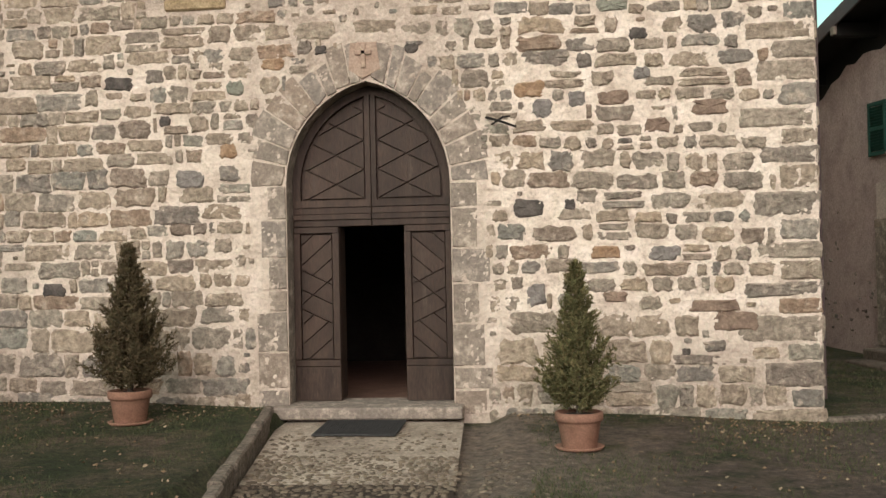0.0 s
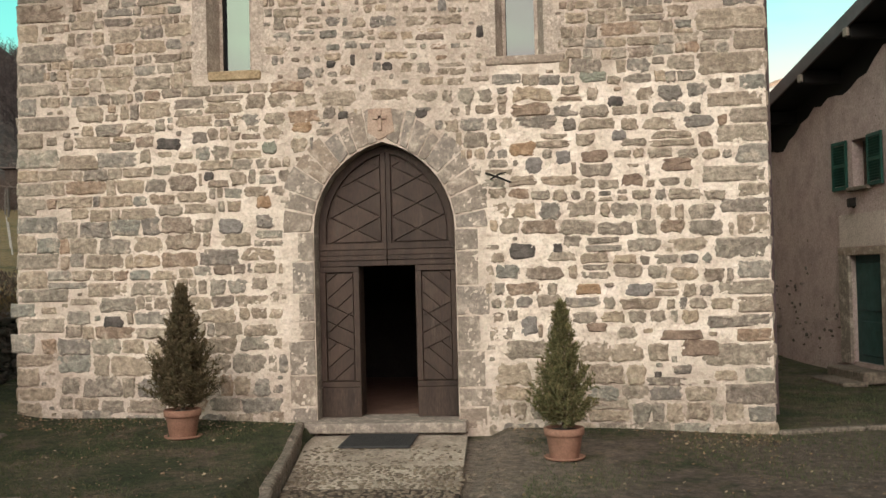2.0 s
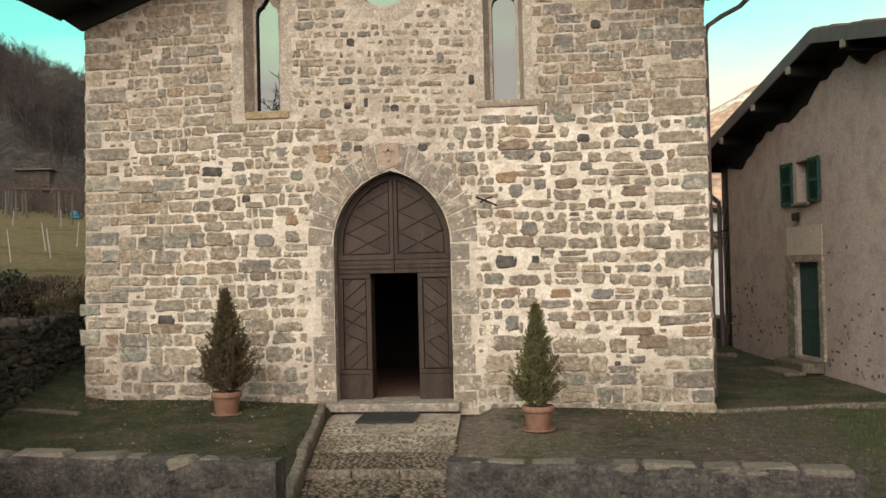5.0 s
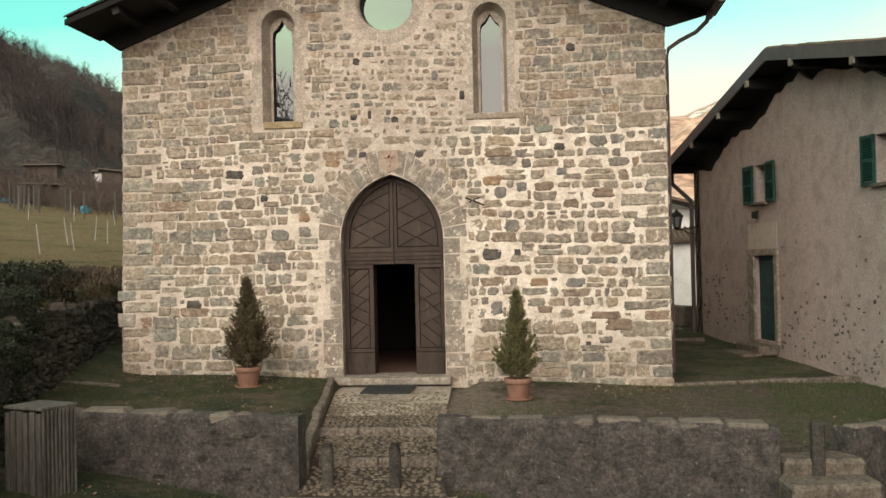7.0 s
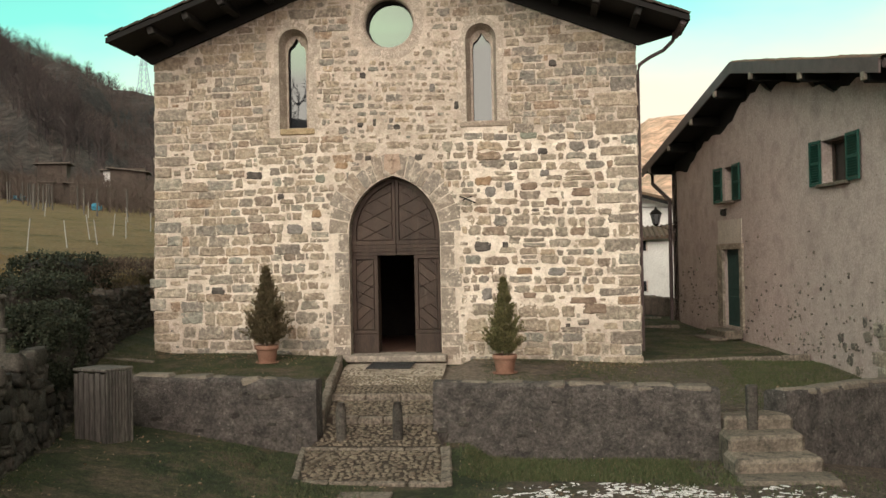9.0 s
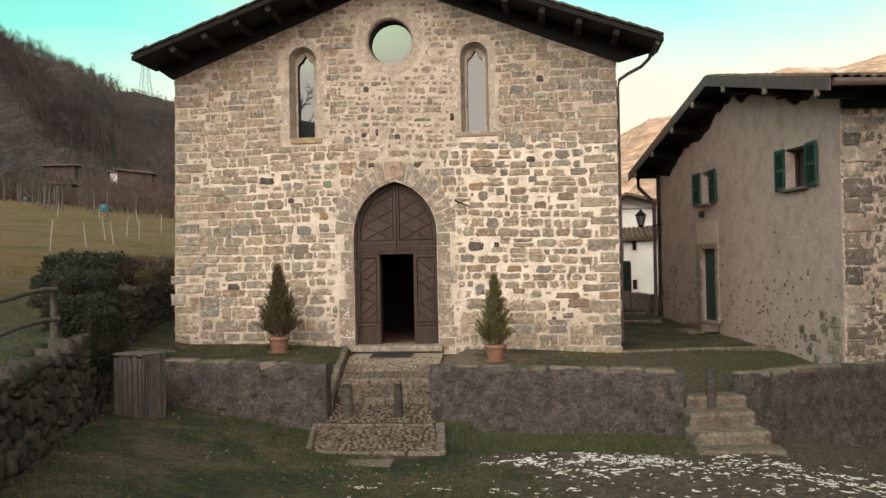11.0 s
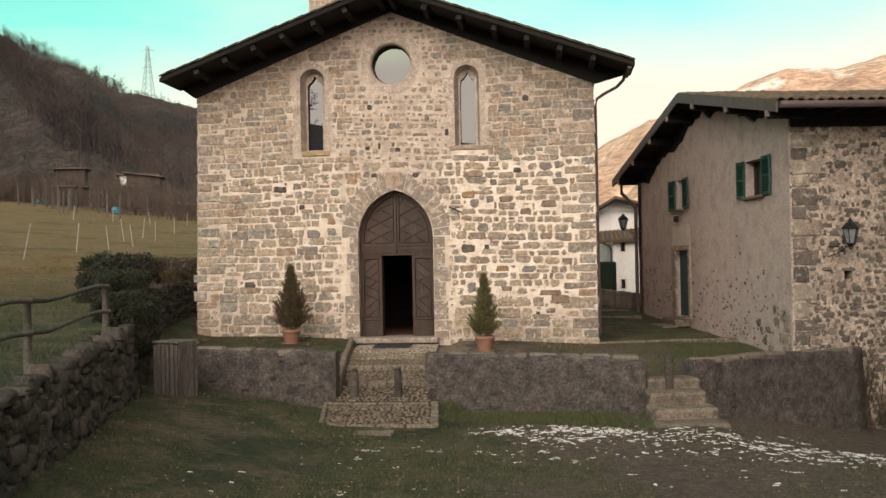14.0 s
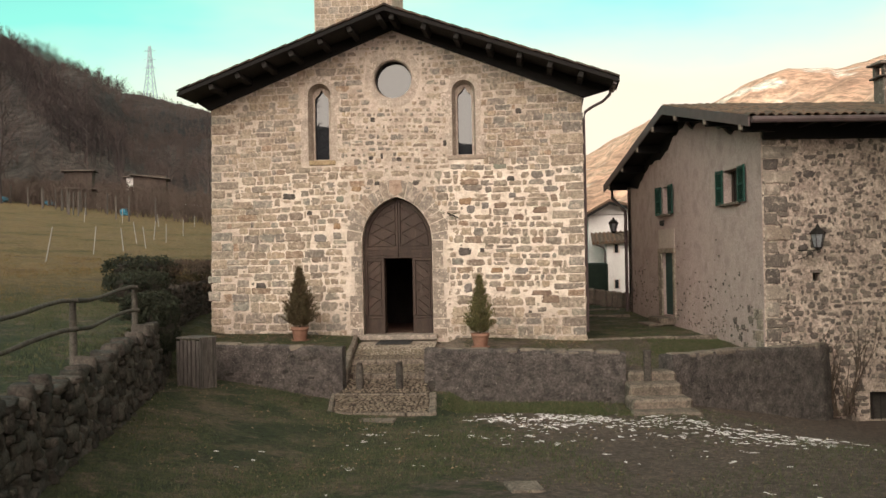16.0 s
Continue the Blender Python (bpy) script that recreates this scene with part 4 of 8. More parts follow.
# ---- lancet windows and rose ----
def trefoil(cx, hw, sill, spring, n_arc):
    """The inner pointed light with cusps, with as many points as round_head."""
    pts = [(cx - hw, sill), (cx + hw, sill)]
    for k in range(n_arc + 1):
        a = math.pi * k / n_arc
        x = hw * math.cos(a)
        top = 0.26 * math.sin(a) ** 0.8 if math.sin(a) > 0 else 0
        cusp = 0.30 * math.exp(-((abs(math.cos(a)) - 0.62) / 0.16) ** 2)
        x *= 1 - cusp
        top += 0.09 * max(0.0, 1 - abs(math.cos(a)) / 0.30)
        pts.append((cx + x, spring + top))
    return pts


for (cx, hw, sill, spring) in LANCETS:
    win = thing("lancet", (cx, 0, sill), "", "")
    win.name = "lancet_window"
    hang(win, church)
    win["label"] = "narrow trefoil-headed stone lancet window"
    NA = 24
    outer, mid = round_head(cx, hw, sill, spring, NA), round_head(cx, hw - 0.075, sill + 0.05, spring, NA)
    inner = trefoil(cx, 0.185, sill + 0.07, spring - 0.17, NA)
    bm = bmesh.new()
    loft(bm, [[(x, -0.012, z) for x, z in outer], [(x, 0.30, z) for x, z in mid], [(x, 0.305, z) for x, z in inner]])
    bmesh.ops.recalc_face_normals(bm, faces=bm.faces[:])
    part("splay", bm, M_SURROUND, win, "pale stone splay with cusped head")
    # reveal coloured near-black for the shadow in its depth
    bm = bmesh.new()
    loft(bm, [[(x, 0.303, z) for x, z in inner], [(x, 0.42, z) for x, z in inner]])
    bmesh.ops.recalc_face_normals(bm, faces=bm.faces[:])
    part("inner_reveal", bm, M_INNER, win, "inner edge of the light, shadow put into its colour")
    bm = bmesh.new()
    slab(bm, round_head(cx, hw - 0.05, sill, spring, 12), 0.405, 0.412)
    part("pane", bm, M_GLASS, win, "dark reflecting glass")
    band = round_head(cx, hw + 0.17, sill - 0.01, spring, NA)
    pts_o, pts_b = [outer[1], (cx + hw, 5.15), (cx + hw, 5.75)] + outer[2:] + [(cx - hw, 5.7), (cx - hw, 5.2), outer[0]], [band[1], (cx + hw + 0.17, 5.15), (cx + hw + 0.17, 5.75)] + band[2:] + [(cx - hw - 0.17, 5.7), (cx - hw - 0.17, 5.2), band[0]]
    marks = [0, 1, 2, 3, 8, 13, 16, 21, 27, 28, 29, 30]
    for a, b in zip(marks, marks[1:]):
        wide = rs.uniform(0.45, 1.65)
        pl = pts_o[a:b + 1] + [(o[0] + (q[0] - o[0]) * wide, o[1] + (q[1] - o[1]) * wide) for o, q in zip(pts_o[a:b + 1], pts_b[a:b + 1])][::-1]
        if abs(area(pl)) < 1e-3:
            continue
        bm = bmesh.new()
        k = rs.uniform(-0.006, 0.0)
        loops = [[(x, 0.03, z) for x, z in pl], [(x, -0.007 + k, z) for x, z in pl]]
        r = loft(bm, loops)
        m_ = b - a + 1
        for q in range(m_ - 1):
            bm.faces.new([r[1][q], r[1][q + 1], r[1][2 * m_ - 2 - q], r[1][2 * m_ - 1 - q]])
        bmesh.ops.recalc_face_normals(bm, faces=bm.faces[:])
        part("surround_stone", bm, M_SURROUND, win)
    bm = bmesh.new()
    box(bm, (cx + 0.06, 0.1, sill - 0.045), (2 * hw + (0.10 if cx < 0 else 0.42), 0.26, 0.12), bevel=0.02, jitter=0.012, rng=rs)
    part("sill", bm, M_OCHRE if cx < 0 else M_ASHLAR, win, "ochre stone sill" if cx < 0 else "grey stone sill")

rose = thing("rose", (ROSE[0], 0, ROSE[1]), "", "")
rose.name = "rose_window"
hang(rose, church)
rose["label"] = "round window with moulded stone ring"
bm = bmesh.new()
prof = [(ROSE[2] + 0.02, -0.014), (ROSE[2] - 0.03, 0.05), (ROSE[2] - 0.04, 0.14)]
loft(bm, [[(x, y, z) for x, z in circle(ROSE[0], ROSE[1], r, 40)] for r, y in prof])
bmesh.ops.recalc_face_normals(bm, faces=bm.faces[:])
part("splay", bm, M_SURROUND, rose)
# dark rim whose colour also holds the shadow of the reveal
bm = bmesh.new()
loft(bm, [[(x, y, z) for x, z in circle(ROSE[0], ROSE[1], r, 40)] for r, y in ((ROSE[2] - 0.042, 0.139), (ROSE[2] - 0.045, 0.27), (ROSE[2] - 0.062, 0.275), (ROSE[2] - 0.064, 0.34))])
bmesh.ops.recalc_face_normals(bm, faces=bm.faces[:])
part("frame", bm, M_INNER, rose, "dark rim with the reveal's shadow in its colour")
bm = bmesh.new()
slab(bm, circle(ROSE[0], ROSE[1], ROSE[2] - 0.03, 40)[::-1], 0.325, 0.332)
part("pane", bm, M_GLASS, rose, "dark reflecting glass")
for k in range(14):
    a0, a1 = k * math.tau / 14 + 0.012, (k + 1) * math.tau / 14 - 0.012
    r1 = ROSE[2] + rs.uniform(0.14, 0.28)
    aa = [a0 + (a1 - a0) * q / 4 for q in range(5)]
    i_ = [(ROSE[0] + (ROSE[2] + 0.015) * math.cos(a), ROSE[1] + (ROSE[2] + 0.015) * math.sin(a)) for a in aa]
    o_ = [(ROSE[0] + r1 * math.cos(a), ROSE[1] + r1 * math.sin(a)) for a in aa]
    bm = bmesh.new()
    r = loft(bm, [[(x, 0.03, z) for x, z in i_ + o_[::-1]], [(x, -0.013 + rs.uniform(-0.004, 0.002), z) for x, z in i_ + o_[::-1]]])
    for q in range(4):
        bm.faces.new([r[1][q], r[1][q + 1], r[1][8 - q], r[1][9 - q]])
    bmesh.ops.recalc_face_normals(bm, faces=bm.faces[:])
    part("ring_stone", bm, M_SURROUND, rose)

# iron bracket in the facade
bm = bmesh.new()
tube(bm, [(1.36, -0.02, 3.13), (1.5, -0.16, 3.07), (1.69, -0.30, 2.98)], [0.014, 0.016, 0.014], 6)
tube(bm, [(1.42, -0.02, 3.05), (1.55, -0.2, 3.10), (1.62, -0.12, 3.12)], [0.01, 0.012, 0.01], 6)
part("iron_bracket", bm, M_IRON, church, "rusty iron wall bracket")


# ---- terrace walls ----
def rough_wall(name, line, zt, zb, thick, mat, label, seed, step=0.16, amp=0.03):
    """A rendered retaining wall along a line of (x, y), its face rough, its top uneven."""
    rng = random.Random(seed)
    pts = [Vector((*p, 0)) for p in line]
    lens = [0.0]
    for a, b in zip(pts, pts[1:]):
        lens.append(lens[-1] + (b - a).length)
    n = max(2, int(lens[-1] / step))
    w = thing(name, (line[0][0], line[0][1], zb[0]), label, "wall", kind="structure")
    vs, fs = [], []
    rows = [0.0, 0.12, 0.25, 0.4, 0.55, 0.7, 0.85, 0.95, 1.0]
    cols = []
    for i in range(n + 1):
        s = lens[-1] * i / n
        x = np.interp(s, lens, [p.x for p in pts])
        y = np.interp(s, lens, [p.y for p in pts])
        j = min(max(np.searchsorted(lens, s) - 1, 0), len(pts) - 2)
        d = (pts[j + 1] - pts[j]).normalized()
        nrm = Vector((d.y, -d.x, 0))
        top, bot = np.interp(s, lens, zt), np.interp(s, lens, zb)
        col = []
        for r in rows:
            z = bot + (top - bot) * r
            o = amp * noise.noise(Vector((x * 2.2, y * 2.2, z * 2.6 + seed))) + 0.5 * amp * noise.noise(Vector((x * 7, y * 7, z * 7))) + (0.05 * (1 - r)) - (0.035 if r == 1.0 else 0)
            zz = z + (0.025 * noise.noise(Vector((x * 3, y * 3, seed))) if r > 0.9 else 0)
            col.append(Vector((x, y, zz)) + nrm * o)
        tz = col[-1].z
        for dd in (0.12, thick - 0.1, thick):
            col.append(Vector((x, y, tz + 0.012 * noise.noise(Vector((x * 5, y * 5 + dd * 9, 3))) - (0.03 if dd == thick else 0))) - nrm * dd)
        col.append(Vector((x, y, bot)) - nrm * thick)
        cols.append(len(vs))
        vs += [tuple(c) for c in col]
    m = len(rows) + 4
    for a, b in zip(cols, cols[1:]):
        for k in range(m - 1):
            fs.append((a + k, b + k, b + k + 1, a + k + 1))
    fs.append(tuple(range(cols[0], cols[0] + m)))
    fs.append(tuple(range(cols[-1], cols[-1] + m))[::-1])
    from_lists("wall_body", vs, fs, mat, w, smooth=False)
    # coping stones and stones showing through the render
    s = 0.03
    while s < lens[-1] - 0.12:
        ln = rng.uniform(0.22, 0.62)
        ln = min(ln, lens[-1] - s)
        x, y = np.interp(s + ln / 2, lens, [p.x for p in pts]), np.interp(s + ln / 2, lens, [p.y for p in pts])
        j = min(max(np.searchsorted(lens, s + ln / 2) - 1, 0), len(pts) - 2)
        d = (pts[j + 1] - pts[j]).normalized()
        top = np.interp(s + ln / 2, lens, zt)
        if rng.random() < 0.85:
            bm = bmesh.new()
            mm = Matrix.Translation((x, y, top - 0.035)) @ Matrix.Rotation(math.atan2(d.y, d.x), 4, "Z")
            box(bm, (0, 0.18 + rng.uniform(-0.02, 0.03), rng.uniform(-0.025, 0.004)), (ln - 0.025, 0.34 + rng.uniform(-0.08, 0.03), 0.13), mm, bevel=0.04, jitter=0.025, rng=rng)
            part("coping_stone", bm, M_COPING, w)
        s += ln
    vv, ff = [], []
    for _ in range(int(lens[-1] * 5)):
        s = rng.uniform(0.1, lens[-1] - 0.1)
        x, y = np.interp(s, lens, [p.x for p in pts]), np.interp(s, lens, [p.y for p in pts])
        j = min(max(np.searchsorted(lens, s) - 1, 0), len(pts) - 2)
        d = (pts[j + 1] - pts[j]).normalized()
        top, bot = np.interp(s, lens, zt), np.interp(s, lens, zb)
        z = rng.uniform(bot + 0.1, top - 0.12)
        ol = stone_outline(rng.uniform(0.04, 0.20), rng.uniform(0.03, 0.10), rng, 2.6, 0.25, 9)
        v, f = stone_lists(ol, 0.009, rng, 0.75, 0.05)
        r = (z - bot) / (top - bot)
        mm = Matrix.Translation((x, y, z)) @ Matrix.Rotation(math.atan2(d.y, d.x), 4, "Z") @ Matrix.Translation((0, -0.05 * (1 - r) - 0.004, 0))
        k = len(vv)
        vv += [tuple(mm @ Vector(p)) for p in v]
        ff += [tuple(i + k for i in q) for q in f]
    from_lists("embedded_stone", vv, ff, M_DRYSTONE, w, kind="stuff")
    return w


wall_a = rough_wall("wall_terrace_left", [(-3.3, -6.08), (-1.6, -6.05), (-0.22, -6.00)], [0.275, 0.225, 0.175], [-0.75, -0.95, -1.1], 0.42, M_WALLRENDER, "low grey weathered terrace wall with lichen coping", 3)
wall_b = rough_wall("wall_terrace_middle", [(1.40, -5.58), (3.4, -5.56), (5.48, -5.55)], [0.09, 0.05, -0.03], [-1.2, -1.2, -1.25], 0.42, M_WALLRENDER, "grey weathered terrace wall between the two stairs", 7)
wall_c = rough_wall("wall_terrace_right", [(6.42, -5.38), (7.6, -4.55), (8.7, -3.85), (9.95, -3.05), (10.25, -2.4)], [-0.10, -0.10, -0.11, -0.13, -0.15], [-1.4, -1.7, -1.95, -2.15, -2.2], 0.42, M_WALLRENDER, "tall grey terrace wall running to the house", 9)


# ---- dry stone walls ----
def boulder(rng, s, sharp=0.72):
    """Vertices and faces of a rough rounded stone of size s."""
    v, f = [], []
    n, m = 10, 6
    ph = [rng.uniform(0, 6) for _ in range(4)]
    for i in range(m):
        t = math.pi * (i + 0.5) / m
        for k in range(n):
            a = k * math.tau / n + 0.3 * i
            p = Vector((math.sin(t) * math.cos(a), math.sin(t) * math.sin(a), math.cos(t)))
            q = Vector([math.copysign(abs(c) ** sharp, c) for c in p])
            q *= 1 + 0.13 * math.sin(3 * p.x + ph[0]) + 0.12 * math.sin(4 * p.y + ph[1]) + 0.10 * math.sin(3.5 * p.z + ph[2]) + rng.uniform(-0.04, 0.04)
            v.append((0.5 * s[0] * q.x, 0.5 * s[1] * q.y, 0.5 * s[2] * q.z))
    for i in range(m - 1):
        for k in range(n):
            f.append((i * n + k, (i + 1) * n + k, (i + 1) * n + (k + 1) % n, i * n + (k + 1) % n))
    f.append(tuple(range(n)))
    f.append(tuple(range((m - 1) * n, m * n))[::-1])
    return v, f


BOULDERS = []
_rb = random.Random(21)
for _ in range(14):
    _v, _f = boulder(_rb, (1, 1, 1), 0.42)
    _me = bpy.data.meshes.new("dry_stone")
    _me.from_pydata(_v, [], _f)
    _me.materials.append(M_DRYSTONE)
    _me.polygons.foreach_set("use_smooth", [True] * len(_me.polygons))
    BOULDERS.append(_me)


def dry_wall(name, ys, x_of, top_of, bot_of, label, seed, single=0, flat=1.0):
    """A dry stone wall: courses of single stones against a dark core."""
    rng = random.Random(seed)
    w = thing(name, (x_of(ys[0]), ys[0], bot_of(ys[0])), label, "wall", kind="structure")
    vs, fs = [], []
    n = int((ys[1] - ys[0]) / 0.3)
    for i in range(n + 1):
        y = ys[0] + (ys[1] - ys[0]) * i / n
        x, t, b = x_of(y), top_of(y) - 0.12, bot_of(y) - 0.3
        vs += [(x - 0.10, y, b), (x - 0.16, y, t), (x - 0.42, y, t - 0.02), (x - 0.42, y, b)]
    for i in range(n):
        for k in range(3):
            a, b = 4 * i + k, 4 * i + 4 + k
            fs.append((a, b, b + 1, a + 1))
    fs += [(0, 1, 2, 3), (4 * n + 3, 4 * n + 2, 4 * n + 1, 4 * n)]
    from_lists("earth_core", vs, fs, M_SOILCORE, w)
    made = 0
    vv, ff = [], []
    spots = []
    y = ys[0]
    while y < ys[1]:
        z = bot_of(y) - 0.1
        z += rng.uniform(-0.06, 0.06)
        while z < top_of(y) - 0.02:
            h = rng.uniform(0.10, 0.27) * flat
            ln = rng.uniform(0.20, 0.48)
            spots.append((y + rng.uniform(-0.1, 0.1), z + h / 2, ln, h))
            z += h * 0.86
        y += 0.26
    spots.sort()
    for y, z, ln, h in spots:
        t = min(max((z - bot_of(y)) / max(0.2, top_of(y) - bot_of(y)), 0), 1)
        sl = math.atan2(x_of(y + 0.3) - x_of(y - 0.3), 0.6)
        mm = Matrix.Translation((x_of(y) - 0.06 - 0.10 * t + rng.uniform(-0.018, 0.018), y, z)) @ Euler((rng.uniform(-0.16, 0.16), rng.uniform(-0.12, 0.12), -sl + rng.uniform(-0.12, 0.12))).to_matrix().to_4x4() @ Matrix.Diagonal((rng.uniform(0.26, 0.34), ln * 0.98, h * 0.97, 1))
        me = rng.choice(BOULDERS)
        if made < single and y > -15.5:
            ob = new("dry_stone", me)
            ob.matrix_basis = mm
            hang(ob, w)
            made += 1
        else:
            k = len(vv)
            vv += [tuple(mm @ q.co) for q in me.vertices]
            ff += [tuple(i + k for i in p.vertices) for p in me.polygons]
    if vv:
        from_lists("dry_stone_rest", vv, ff, M_DRYSTONE, w, kind="stuff", smooth=True)
    return w


dryx = lambda y: float(np.interp(y, DRY_Y, DRY_X))
dry_wall("wall_dry_stone", (-22.5, -4.9), dryx, lambda y: float(np.interp(y, [-22, -16.5, -12, -8.7, -6, -4.9], [0.36, 0.44, 0.54, 0.64, 0.60, 0.5])), lambda y: land1(dryx(y) + 0.25, y), "dry stone retaining wall below the meadow", 31, 300)
dry_wall("wall_dry_stone_upper", (-4.4, 8.0), dryx, lambda y: 1.32 + 0.01 * y, lambda y: land1(dryx(y) + 0.25, y), "low dry stone bank wall beside the church lawn", 33, 0, 0.55)


# ---- path, cobbles, kerbs, stairs ----
path = thing("stepped_path", (0.2, -3.0, -0.3), "cobbled stepped path leading up to the church door", "path", kind="structure")


def path_edges(y):
    return float(np.interp(y, [-7.6, -6.3, -5.7, -4.0, 0.1], [-0.10, -0.30, -0.18, -0.42, -1.0])), float(np.interp(y, [-7.6, -6.3, -5.55, -4.0, 0.1], [1.80, 1.62, 1.42, 1.28, 1.05]))


vs, fs = [], []
yy = [0.1, -0.4, -1.1, -2.0, -3.0, -3.999, -4.02, -4.7, -5.299, -5.32, -5.8, -6.3, -6.9, -7.6]
for y in yy:
    a, b = path_edges(y)
    z = float(np.interp(y, PATH_Y, PATH_Z))
    vs += [(a, y, z - 0.02), (0.5 * (a + b), y, z - 0.012), (b, y, z - 0.02)]
for i in range(len(yy) - 1):
    fs += [(3 * i, 3 * i + 3, 3 * i + 4, 3 * i + 1), (3 * i + 1, 3 * i + 4, 3 * i + 5, 3 * i + 2)]
from_lists("path_bed", vs[:15], fs[:8], M_PATHBED, path, "pale trodden earth")
from_lists("path_bed", vs[12:], [tuple(i - 12 for i in f) for f in fs[8:]], M_PATHSOIL, path, "dark soil between the cobbles")


def kerb(name, p, q, w, h, rng, parent=path, mat=M_KERB, pieces=3, drop=0.0):
    """A run of kerb stones from p to q (tops)."""
    p, q = Vector(p), Vector(q)
    for i in range(pieces):
        a, b = p.lerp(q, i / pieces + 0.004), p.lerp(q, (i + 1) / pieces - 0.004)
        d = (b - a)
        ln = d.length
        x = d.normalized()
        y = Vector((-x.y, x.x, 0)).normalized()
        z = x.cross(y)
        mm = Matrix((x, y, z)).transposed().to_4x4()
        mm.translation = (a + b) / 2
        bm = bmesh.new()
        box(bm, (0, rng.uniform(-0.01, 0.01), -h / 2 + rng.uniform(-0.01, 0.01)), (ln, w, h), mm, bevel=0.018, jitter=0.01, rng=rng)
        part(name, bm, mat, parent)


rk = random.Random(4)
kerb("step_edge", (-0.44, -4.0, -0.265), (1.27, -4.02, -0.265), 0.085, 0.16, rk, pieces=3)
kerb("step_edge", (-0.14, -5.3, -0.425), (1.40, -5.32, -0.425), 0.085, 0.16, rk, pieces=4)
kerb("step_edge", (-0.33, -6.28, -0.72), (1.55, -6.30, -0.72), 0.10, 0.14, rk, pieces=4)
kerb("pave_edge", (-0.22, -7.58, -0.915), (1.80, -7.60, -0.92), 0.09, 0.14, rk, pieces=4)
kerb("pave_edge", (-0.36, -6.2, -0.71), (-0.16, -7.6, -0.91), 0.085, 0.14, rk, pieces=2)
kerb("pave_edge", (1.64, -6.25, -0.715), (1.80, -7.60, -0.915), 0.14, 0.16, rk, pieces=3)
kerb("side_kerb", (-1.05, -0.25, 0.02), (-0.55, -3.6, -0.10), 0.115, 0.34, rk, pieces=6)
kerb("side_kerb", (-0.54, -3.62, -0.11), (-0.28, -5.55, -0.30), 0.12, 0.5, rk, pieces=4)

COBBLES = []
for _ in range(10):
    _v, _f = boulder(_rb, (1, 1, 1))
    _me = bpy.data.meshes.new("cobble")
    _me.from_pydata(_v, [], _f)
    _me.materials.append(M_COBBLE)
    _me.polygons.foreach_set("use_smooth", [True] * len(_me.polygons))
    COBBLES.append(_me)


def lay_cobbles(regions, single):
    rng = random.Random(77)
    vv, ff, made = [], [], 0
    for y0, y1, spc, size, dens, spill in regions:
        y = y0
        row = 0
        while y > y1:
            a, b = path_edges(y)
            x = a + 0.05 + (0.5 * spc if row % 2 else 0)
            while x < b - 0.03 + spill:
                over = max(0.0, x - b)
                if rng.random() < dens * (1 - over / max(spill, 0.01) * 0.9):
                    px, py = x + rng.uniform(-0.02, 0.02), y + rng.uniform(-0.02, 0.02)
                    z = float(np.interp(py, PATH_Y, PATH_Z)) - 0.02 if over <= 0 else land1(px, py) - 0.012
                    s = size * rng.uniform(0.62, 1.05)
                    mm = pose(px, py, z, rng.uniform(-9, 9), rng.uniform(-9, 9), rng.uniform(0, 180)) @ Matrix.Diagonal((s * rng.uniform(1.0, 1.5), s * rng.uniform(0.7, 0.95), s * 0.62, 1))
                    me = rng.choice(COBBLES)
                    if made < single and y < -4.05:
                        ob = new("cobble", me)
                        ob.matrix_basis = mm
                        hang(ob, path)
                        made += 1
                    else:
                        k = len(vv)
                        vv += [tuple(mm @ q.co) for q in me.vertices]
                        ff += [tuple(i + k for i in p.vertices) for p in me.polygons]
                x += spc * rng.uniform(0.85, 1.2)
            y -= spc * 0.86
            row += 1
    from_lists("cobble_rest", vv, ff, M_COBBLE, path, kind="stuff", smooth=True)


lay_cobbles([(-6.38, -7.5, 0.090, 0.082, 0.97, 0), (-5.36, -6.2, 0.082, 0.072, 0.96, 0), (-4.08, -5.24, 0.08, 0.068, 0.95, 0), (-2.0, -3.95, 0.078, 0.062, 0.92, 0.9), (-0.9, -2.0, 0.085, 0.055, 0.4, 0.9)], 300)

# right-hand stair
stair = thing("stone_stair", (5.95, -6.0, -1.05), "short worn stone stair through the terrace wall", "stairs", kind="structure")
for cx, cy, zt, sx, sy, h in ((5.95, -5.35, -0.40, 0.96, 0.55, 0.5), (5.98, -5.80, -0.60, 1.06, 0.55, 0.5), (6.05, -6.24, -0.82, 1.18, 0.55, 0.5), (6.12, -6.75, -1.01, 1.30, 0.62, 0.4)):
    bm = bmesh.new()
    mm = Matrix.Translation((cx, cy, zt - h / 2)) @ Matrix.Rotation(radians(6), 4, "Z")
    box(bm, (0, 0, 0), (sx, sy, h), mm, bevel=0.05, jitter=0.025, rng=rk)
    part("step", bm, M_STEP, stair)


def rough_post(name, at, r, h, mat, label, group="", lean=(0, 0)):
    rng = random.Random(40 + int(at[0] * 10))
    t = thing(name, at, label, "bollard", group)
    bm = bmesh.new()
    pts, rad = [], []
    for k in range(7):
        f = k / 6
        pts.append((at[0] + lean[0] * f * h, at[1] + lean[1] * f * h, at[2] - 0.1 + f * (h + 0.1)))
        rad.append(r * (1.05 - 0.1 * f + rng.uniform(-0.04, 0.04)) * (0.72 if k == 6 else 1))
    tube(bm, pts, rad, 10)
    part("shaft", bm, mat, t, smooth=True)
    return t


